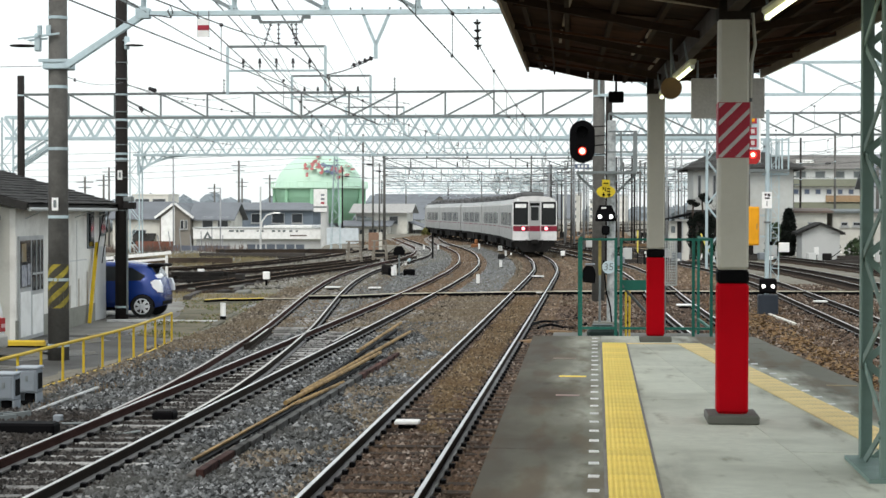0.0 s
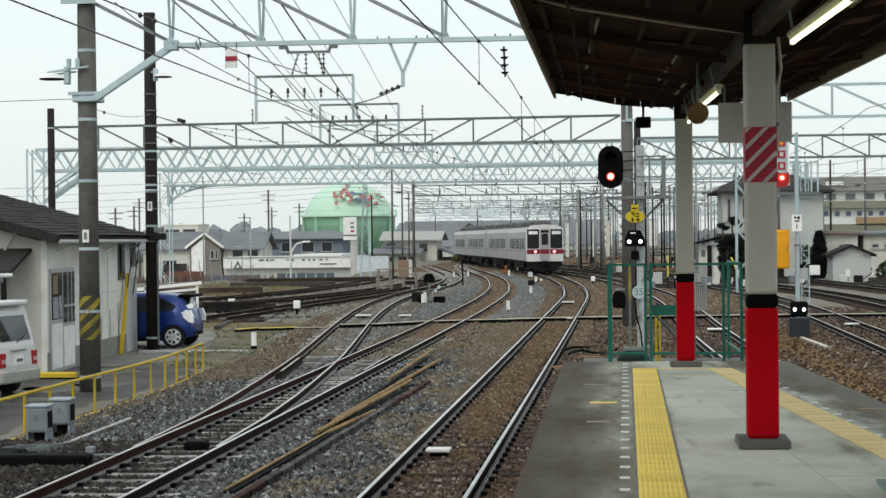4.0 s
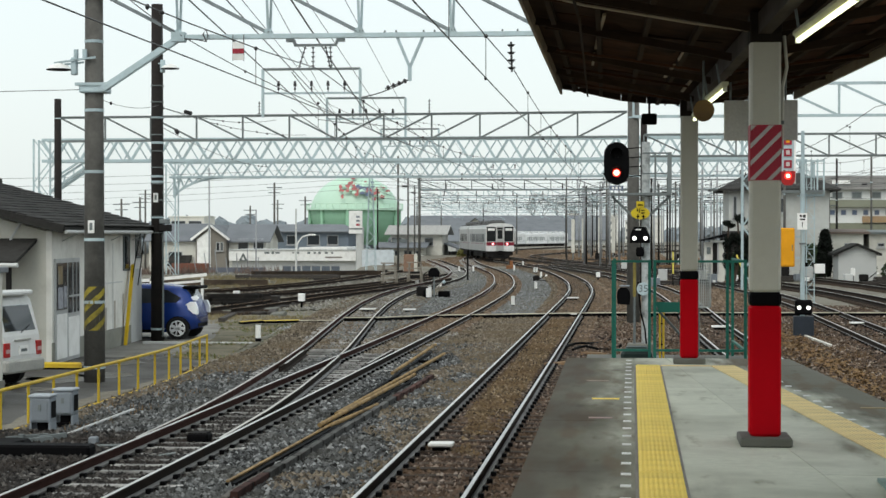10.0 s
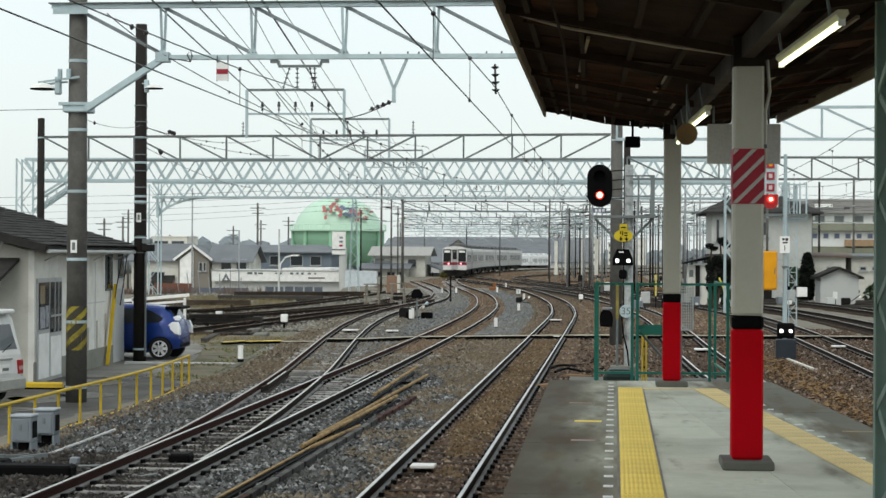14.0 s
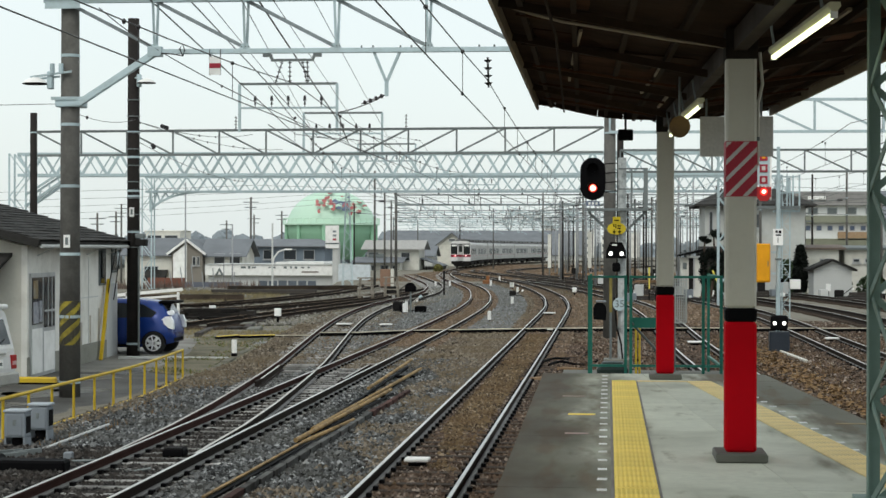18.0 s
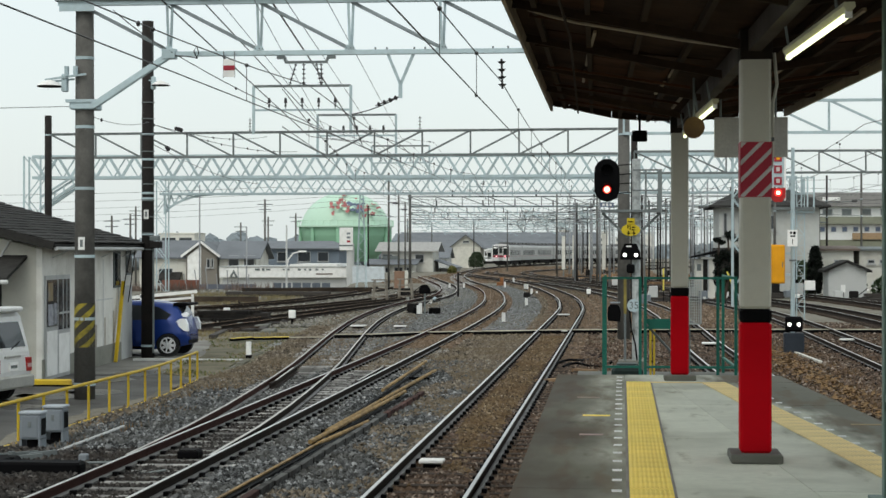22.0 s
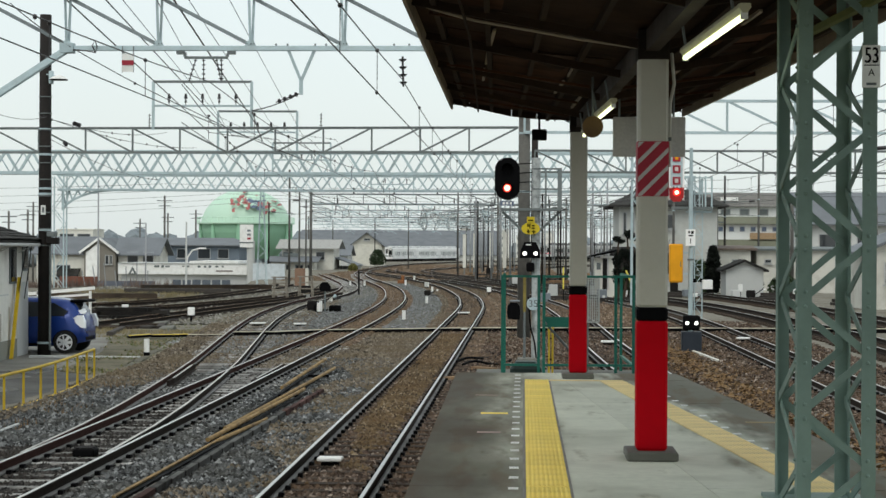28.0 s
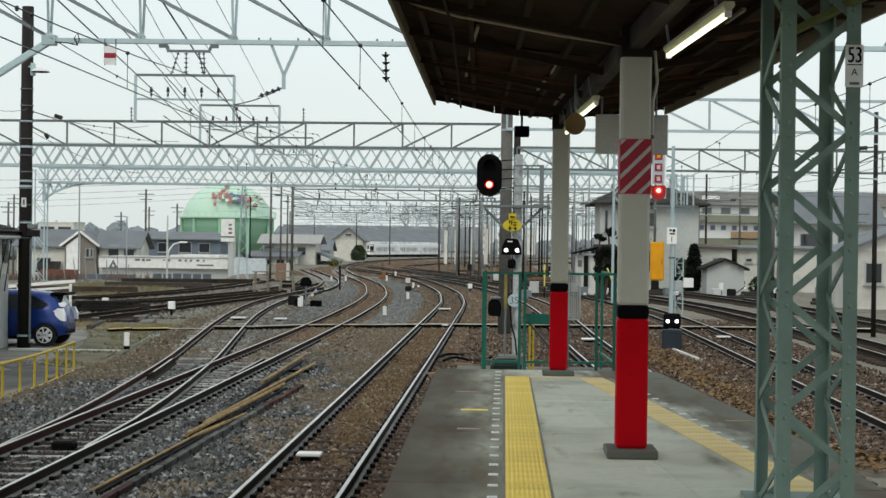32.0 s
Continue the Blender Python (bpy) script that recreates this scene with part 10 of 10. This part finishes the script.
# ---- low clutter at the yard's far side ----
def yard_clutter():
    rng = random.Random(31)
    for x, y, w, h, s in ((6.6, 116, 0.8, 1.9, 42), (16.6, 119, 1.0, 1.4, 46)):
        bush(x, y, w, h, M_FOLI, "dark evergreen bush at the yard's edge", s, 500)
    for k in range(40):
        x, y = rng.uniform(1.0, 18), rng.uniform(98, 122)
        kind = rng.random()
        if kind < 0.5:
            b = thing("equipment_case", "small grey lineside equipment case", "case", pose(x, y, -0.26, 0, 0, rng.uniform(-20, 20)), group="lineside cases")
            h = rng.uniform(0.5, 1.2)
            part("body", Geo().box(-0.25, 0.25, -0.2, 0.2, 0.1, h, 0.03), rng.choice((M_GREYBOX, M_WALL_G, M_UNDER)), b)
            part("plinth", Geo().box(-0.28, 0.28, -0.22, 0.22, -0.05, 0.1), M_CONC_D, b)
        elif kind < 0.8:
            b = thing("sleeper_pile", "small pile of old dark sleepers", "pile", pose(x, y, -0.26, 0, 0, rng.uniform(-30, 60)), group="sleeper piles")
            for r in range(2):
                for q in range(3 - r):
                    part("timber", Geo().box(-1.0, 1.0, q * 0.26 + r * 0.12, q * 0.26 + r * 0.12 + 0.22, r * 0.19, r * 0.19 + 0.17), M_TIMBER, b)
        else:
            marker(x, y, rng.uniform(0.4, 0.8), rng.choice("wbd"))


def lean_to_hut():
    """A white hut with one dark doorway under a thin black lean-to roof."""
    h = thing("hut", "small white hut with a dark doorway and thin black roof", "hut")
    part("wall", Geo().box(4.35, 5.5, 112.2, 114.6, -0.4, 2.2, 0.01), M_WALL, h, "white hut walls")
    part("roof", Geo().prism([(4.05, 2.26), (5.62, 2.56), (5.62, 2.74), (4.05, 2.34)], 111.7, 115), M_BLACK, h, "thin black lean-to roof")
    part("lintel", Geo().box(4.65, 5.52, 112.06, 112.19, 2.2, 2.32), M_WHITE, h, "white lintel")
    part("doorway", Geo().box(4.78, 5.05, 112.14, 112.198, 0.3, 2.18), M_UNDER, h, "dark doorway")
    part("window", Geo().box(4.42, 4.66, 112.16, 112.198, 1.5, 1.9), M_STEEL_D, h)
    part("door_frame", Geo().box(5.055, 5.13, 112.1, 112.198, 0.3, 2.19), M_FRAME, h)
    for a, b, c, l in (((5.74, 104, 1.55), (6.15, 104, 0.55), 0.045, "yellow guard pole leaning by the dark tree"), ((2.24, 104, 0.5), (2.24, 104, 1.7), 0.04, "upright yellow guard pole by the tracks")):
        p = thing("yellow_pole", l, "pole", group="yellow poles")
        part("pole", Geo().bar(a, b, c, 8), mat("fresh_yellow_paint", (0.85, 0.72, 0.12), 0.5) if c > 0.041 else bpy.data.materials["fresh_yellow_paint"], p)
        low = b if b[2] < a[2] else a
        part("foot", Geo().bar((low[0], low[1], -0.3), low, 0.04, 8), M_UNDER, p, "dark foot")


def pruned_tree():
    """A dark garden pine with leaning stems and clipped clumps of needles."""
    rng = np.random.default_rng(77)
    t = thing("garden_pine", "dark pruned pine with leaning stems and clipped clumps", "tree", pose(5.6, 106.5, -0.3))
    stems = Geo()
    for p, q, r in (((-0.1, 0, 0), (-0.25, 0, 2.0), 0.10), ((-0.25, 0, 2.0), (-0.15, 0, 3.5), 0.07), ((0.1, 0, 0), (0.45, 0.1, 1.9), 0.10), ((0.45, 0.1, 1.9), (0.35, 0.1, 3.7), 0.07), ((0.45, 0.1, 1.9), (0.8, 0, 3.0), 0.06), ((-0.25, 0, 2.0), (0.1, 0.1, 2.9), 0.05)):
        stems.bar(p, q, r, 7, r * 0.7)
    part("trunk", stems, M_SLEEPER_D, t)
    for cx, cz, w, h, n in ((-0.25, 3.62, 0.28, 0.16, 200), (0.0, 3.48, 0.24, 0.12, 140), (0.42, 3.9, 0.30, 0.24, 300), (0.7, 3.68, 0.26, 0.16, 180), (-0.2, 2.45, 0.30, 0.55, 480), (0.15, 2.8, 0.30, 0.28, 260), (0.55, 2.65, 0.40, 0.34, 480), (0.9, 2.4, 0.30, 0.5, 420), (-0.22, 1.5, 0.30, 0.6, 420), (0.32, 1.8, 0.22, 0.6, 260), (0.85, 1.6, 0.25, 0.5, 260)):
        g = Geo()
        for _ in range(n):
            d = Vector(rng.normal(size=3)).normalized() * rng.uniform(0.3, 1.05)
            c = Vector((cx + d.x * w, d.y * 0.3, cz + d.z * h))
            u, v = Vector(rng.normal(size=3)).normalized() * 0.09, Vector(rng.normal(size=3)).normalized() * 0.05
            o = len(g.v)
            g.v += [tuple(c - u), tuple(c + v), tuple(c + u), tuple(c - v)]
            g.f.append((o, o + 1, o + 2, o + 3))
        part("needle_clump", g, M_FOLI_D, t)


def white_blocks():
    """Pale flats far behind the yard's poles."""
    for x0, x1, y, h in ((-19.7, -17.2, 582, 9.2), (-16.0, -14.5, 585, 8.3), (-11.4, -8.7, 587, 8.0), (-6.9, -4.5, 582, 8.4), (-2.2, 3.9, 589, 6.6), (6.2, 10, 585, 8.0)):
        b = thing("apartment_block", "narrow white apartment block far behind the yard", "apartment block", group="far white blocks")
        part("wall", Geo().box(x0, x1, y, y + 9, -5, h, 0.02), M_LONGWALL, b)
        part("roof_edge", Geo().box(x0 - 0.2, x1 + 0.2, y - 0.2, y + 9.2, h, h + 0.3), M_WALL_G, b)
        for k in range(3):
            for c in range(max(int((x1 - x0) / 1.6), 1)):
                u = x0 + 0.5 + c * 1.6
                w = part("window", Geo().box(u - 0.25, u + 0.35, y - 0.06, y - 0.005, 0.9 + 2.3 * k, 1.8 + 2.3 * k), M_FRAME, b)
                part("pane", Geo().box(u - 0.18, u + 0.28, y - 0.09, y - 0.061, 0.97 + 2.3 * k, 1.73 + 2.3 * k), M_STEEL_D, w)


lean_to_hut()
pruned_tree()
white_blocks()
# Dark-walled shed stands in for the shade under a roof here
house("hut", "dark shed added for the shade under a roof by the pine", 5.9, 7.9, 116.5, 119, -0.4, 2.3, 2.75, M_TIMBER, M_ROOF, "x", ((6.9, 1.2, 0.6, 0.7, "f"),), 0.3)
yard_clutter()


# ---- rails and timbers stored by the sidings ----
def stored_rails():
    rng = random.Random(9)
    brown = mat("rust_brown_stored_rail", (0.055, 0.04, 0.028), 0.85, var=0.3, fine=4, coarse=1.0, dirt=(0.016, 0.013, 0.011), dirt_amt=0.8, rnd=0.4)
    for x, y, l, n, ang in ((-20.9, 123, 8, 7, 22), (-23.5, 99, 7, 4, 6)):
        t = thing("rail_stack", "stack of long rusty rails on dark timbers by the sidings", "stack", pose(x, y, -0.24, 0, 0, ang), group="rail stacks")
        for k in range(3):
            px = -l / 2 + 0.8 + k * (l - 1.6) / 2
            part("bearer", Geo().box(px - 0.12, px + 0.12, -0.1, n * 0.22 + 0.1, -0.04, 0.16), M_TIMBER, t)
        for k in range(n):
            o = rng.uniform(-0.5, 0.5)
            part("stored_rail", Geo().box(-l / 2 + o, l / 2 + o, k * 0.22, k * 0.22 + 0.13, 0.161, 0.44), brown if rng.random() < 0.6 else M_TIMBER, t)


stored_rails()


# ---- things among the far poles ----
def far_yard():
    # White strips added to fill the bright gaps between the far poles
    for x, w, h in ((-6.35, 0.18, 4.5), (-5.33, 0.08, 4.6), (-3.47, 0.16, 4.7), (-2.03, 0.19, 4.75)):
        b = thing("white_board", "tall white strip added in a bright gap between the poles", "board", pose(x, 200, -0.26), group="white boards")
        part("board", Geo().box(-w, w, -0.04, 0.04, 0.9, h, 0.01), M_WALL, b)
        part("post", Geo().bar((0, 0.08, 0), (0, 0.08, h), 0.06, 8), M_STEEL_D, b)
    rng = random.Random(63)
    for k in range(34):
        x, y = rng.uniform(-5.5, 9.5), rng.uniform(150, 215)
        x += 0.0 if y > 175 else 3.0
        kind = rng.random()
        if kind < 0.35:
            b = thing("equipment_case", "small pale lineside equipment case", "case", pose(x, y, -0.26, 0, 0, rng.uniform(-20, 20)), group="lineside cases")
            h = rng.uniform(0.5, 1.0)
            part("body", Geo().box(-0.3, 0.3, -0.2, 0.2, 0.1, h, 0.03), rng.choice((M_GREYBOX, M_WALL_G, M_UNDER)), b)
            part("plinth", Geo().box(-0.33, 0.33, -0.22, 0.22, -0.05, 0.1), M_CONC_D, b)
        elif kind < 0.7:
            b = thing("sleeper_pile", "small pile of tan-brown old sleepers", "pile", pose(x, y, -0.26, 0, 0, rng.uniform(-30, 60)), group="sleeper piles")
            for r in range(2):
                for q in range(3 - r):
                    part("timber", Geo().box(-1.1, 1.1, q * 0.26 + r * 0.12, q * 0.26 + r * 0.12 + 0.22, r * 0.19, r * 0.19 + 0.17), M_TANWOOD if rng.random() < 0.6 else M_TIMBER, b)
        else:
            marker(x, y, rng.uniform(0.4, 1.1), rng.choice("wbw"))


M_TANWOOD = mat("weathered_tan_timber", (0.25, 0.16, 0.09), 0.9, var=0.3, rnd=0.35, dirt=(0.10, 0.06, 0.04))
far_yard()


# ---- annexes of the white house behind the sidings ----
def house_annex():
    a = thing("house_annex", "low white annex with a broad pale eave and dark openings", "annex")
    part("wall", Geo().box(-33.6, -27.8, 246.2, 249.9, LOW, 0.9), M_WALL, a)
    part("eave", Geo().prism([(245.2, 0.75), (249.95, 1.45), (249.95, 1.55), (245.2, 0.85)], -34.2, -27.2, "x"), M_ROOF_G, a, "pale grey eave roof")
    for x, w in ((-32.9, 0.9), (-31.3, 0.6), (-29.8, 1.1), (-28.5, 0.5)):
        win = part("window", Geo().box(x - w / 2, x + w / 2, 246.12, 246.19, -0.9, 0.45), M_FRAME, a)
        part("pane", Geo().box(x - w / 2 + 0.08, x + w / 2 - 0.08, 246.1, 246.119, -0.8, 0.35), M_GLASS, win)
    part("balcony_rail", Geo().box(-32.4, -30.2, 249.4, 249.5, 1.5, 1.95), M_STEEL_D, a)
    l = thing("lean_to", "blue-grey lean-to roof on posts beside the house", "lean-to")
    part("roof", Geo().prism([(-27.4, 1.9), (-22.6, 0.2), (-22.6, 0.35), (-27.4, 2.05)], 252, 262), M_ROOF_G, l)
    part("wall", Geo().box(-27.2, -22.9, 256, 261.8, LOW, 0.2), M_WALL_G, l)
    for x in (-26.6, -24.8, -23.0):
        part("post", Geo().bar((x, 252.3, LOW), (x, 252.3, 0.3), 0.08, flat=0.08), M_POLE, l)


house_annex()
scatter("gravel", "tan-brown gravel among the far tracks", M_OCHREBED, lay(-4.0, 8.0, 118, 200, z0=-0.25, bias=1.0), 9000, 0.11, 51)


# ---- leaf litter, planks and hoses beyond the platform ----
def litter():
    rng = np.random.default_rng(71)
    for nm, lab, mt, n, sd in (("leaf_litter", "orange-brown leaf litter along the platform's foot", M_LEAF, 2400, 1), ("dry_grass", "tan dry grass along the platform's foot", M_WEED, 3000, 2)):
        g = Geo()
        for _ in range(n):
            y = rng.uniform(24, 56)
            x = 4.95 - 0.035 * (y - 24) + rng.normal(0, 0.28)
            if noise.noise((x * 1.1, y * 0.35, 7 + sd)) < -0.12:
                continue
            r = rng.uniform(0.025, 0.07)
            a, t = rng.uniform(0, 6.283), rng.uniform(0, 0.9)
            z = -0.19 + rng.uniform(0, 0.10)
            c, s = math.cos(a) * r, math.sin(a) * r
            o = len(g.v)
            g.v += [(x - c, y - s, z), (x - s * 0.6, y + c * 0.6, z + r * t), (x + c, y + s, z + r * t * 0.4), (x + s * 0.6, y - c * 0.6, z)]
            g.f.append((o, o + 1, o + 2, o + 3))
        solid(nm, g, mt, lab, "litter", kind="stuff")
    solid("white_plank", Geo().bar((4.80, 52.6, -0.14), (5.04, 48.0, -0.14), 0.04, flat=0.03), M_WALL, "white painted plank lying beside the yard signal", "plank")
    for p, q in (((-1.2, 44.3, -0.14), (-0.7, 43.9, -0.14)), ((-1.9, 40.5, -0.15), (-1.2, 41.2, -0.14)), ((-0.9, 39.0, -0.15), (-0.3, 39.3, -0.15))):
        solid("old_plank", Geo().bar(p, q, 0.10, flat=0.04), M_TANWOOD, "old brown plank lying beyond the platform end", "plank", group="old planks")
    for k, (a, b) in enumerate((((-1.5, 45.5), (-0.3, 47.0)), ((-1.7, 46.6), (-0.5, 50.4)), ((-1.0, 42.0), (0.2, 42.8)))):
        pts = [Vector((a[0] + (b[0] - a[0]) * i / 8, a[1] + (b[1] - a[1]) * i / 8 + 0.3 * math.sin(i * 1.1 + k), -0.13 + 0.05 * math.sin(i * 0.8))) for i in range(9)]
        solid("ground_cable", Geo().tube(pts, 0.035), M_BLACK, "black cable lying on the ballast", "cable", group="ground cables")


M_LEAF = mat("orange_brown_leaves", (0.17, 0.10, 0.045), 0.9, var=0.4, fine=9, coarse=1.5, dirt=(0.12, 0.08, 0.04), dirt_amt=0.8)
litter()


# ---- dry reeds and grass at the yard's left margin ----
def reeds():
    rng = np.random.default_rng(81)
    for nm, lab, mt, n, xr, yr, hr in (("dry_reeds", "purple-brown dry reeds along the yard's edge", M_REED, 9000, (-58, -25), (131, 140), (0.3, 0.9)), ("dry_grass", "tan dry grass between the sidings", M_TANGRASS, 9000, (-29, -19.5), (96, 122), (0.12, 0.34)), ("dry_grass", "olive grass at the path's edge", M_TANGRASS, 3000, (-17, -10.6), (60.5, 66), (0.05, 0.16))):
        g = Geo()
        for _ in range(n):
            x, y = rng.uniform(*xr), rng.uniform(*yr)
            if noise.noise((x * 0.25, y * 0.25, 5)) < -0.15:
                continue
            h, a = rng.uniform(*hr), rng.uniform(0, 6.283)
            w = 0.02 + 0.04 * h
            dx, dy = w * math.cos(a), w * math.sin(a)
            lx, ly = rng.normal(0, 0.2 * h, 2)
            o = len(g.v)
            z = ground_height(x, y) - 0.02
            g.v += [(x - dx, y - dy, z), (x + dx, y + dy, z), (x + lx, y + ly, z + h)]
            g.f.append((o, o + 1, o + 2))
        solid(nm, g, mt, lab, "grass", kind="stuff")


def verge_grass():
    rng = np.random.default_rng(91)
    g, d = Geo(), Geo()
    for k in range(3600):
        y = rng.uniform(43, 76)
        xl = np.interp(y, [43, 52, 60.5, 67.8, 77], [-11.2, -12.0, -13.6, -14.6, -14.9])
        xr = np.interp(y, [43, 50.2, 64.7, 70, 76], [-9.6, -10.3, -11.8, -12.5, -13.6])
        x = rng.uniform(xl - 0.15, xr + 0.25)
        if noise.noise((x * 0.7, y * 0.4, 12)) < -0.02:
            continue
        h, a = rng.uniform(0.015, 0.07), rng.uniform(0, 6.283)
        dx, dy = 0.022 * math.cos(a), 0.022 * math.sin(a)
        lx, ly = rng.normal(0, 0.05, 2)
        t = g if rng.random() < 0.6 else d
        o = len(t.v)
        t.v += [(x - dx, y - dy, -0.262), (x + dx, y + dy, -0.262), (x + lx, y + ly, -0.25 + h)]
        t.f.append((o, o + 1, o + 2))
    solid("verge_grass", g, mat("short_olive_grass", (0.10, 0.115, 0.035), 0.95, var=0.4, fine=5, coarse=0.6, dirt=(0.06, 0.075, 0.025)), "short olive grass on the verge", "grass", kind="stuff")
    solid("verge_grass", d, mat("short_straw_grass", (0.22, 0.18, 0.10), 0.95, var=0.4, fine=5, coarse=0.6), "short straw-coloured grass on the verge", "grass", kind="stuff")


verge_grass()
M_REED = mat("purple_brown_reed", (0.165, 0.125, 0.105), 0.95, var=0.4, fine=5, coarse=0.4, dirt=(0.11, 0.07, 0.055), dirt_amt=0.9)
M_TANGRASS = mat("tan_dry_grass", (0.24, 0.20, 0.11), 0.95, var=0.4, fine=5, coarse=0.4, dirt=(0.13, 0.11, 0.05), dirt_amt=0.9)
reeds()


# ---- what moves: the train rolls away along the main track ----
CARS = [car_mesh(True)]
plain = car_mesh(False)
CARS.append(plain)
for k in range(4):
    CARS.append(copy_thing(plain, pose(0, 0, 0)))
for c in CARS:
    tagged(c, group="departing train")


def motions():
    ts, ss = [a for a, _ in TAIL_S], [b for _, b in TAIL_S]
    fine = np.interp(np.arange(-1, 33.01, 0.25), ts, ss)
    fine = np.convolve(np.pad(fine, 6, "edge"), np.ones(13) / 13, "valid")

    def tail(t):
        return float(np.interp(t, np.arange(-1, 33.01, 0.25), fine))

    for k, c in enumerate(CARS):
        rows = []
        for t in range(0, 33):
            s = tail(t) + k * 20.0
            a, b = at_path(PATH_A, s + 2.6), at_path(PATH_A, s + 16.2)
            if s + 16.2 > PATH_A[-1, 2]:
                d = (at_path(PATH_A, PATH_A[-1, 2]) - at_path(PATH_A, PATH_A[-1, 2] - 6)).normalized()
                e = at_path(PATH_A, PATH_A[-1, 2])
                b = e + d * (s + 16.2 - PATH_A[-1, 2])
                if s + 2.6 > PATH_A[-1, 2]:
                    a = e + d * (s + 2.6 - PATH_A[-1, 2])
            d = (b - a).normalized()
            o = a - d * 2.6
            rows.append((t, pose(o.x, o.y, 0, 0, 0, math.degrees(math.atan2(d.y, d.x)) - 90)))
        walk(c, rows)


motions()
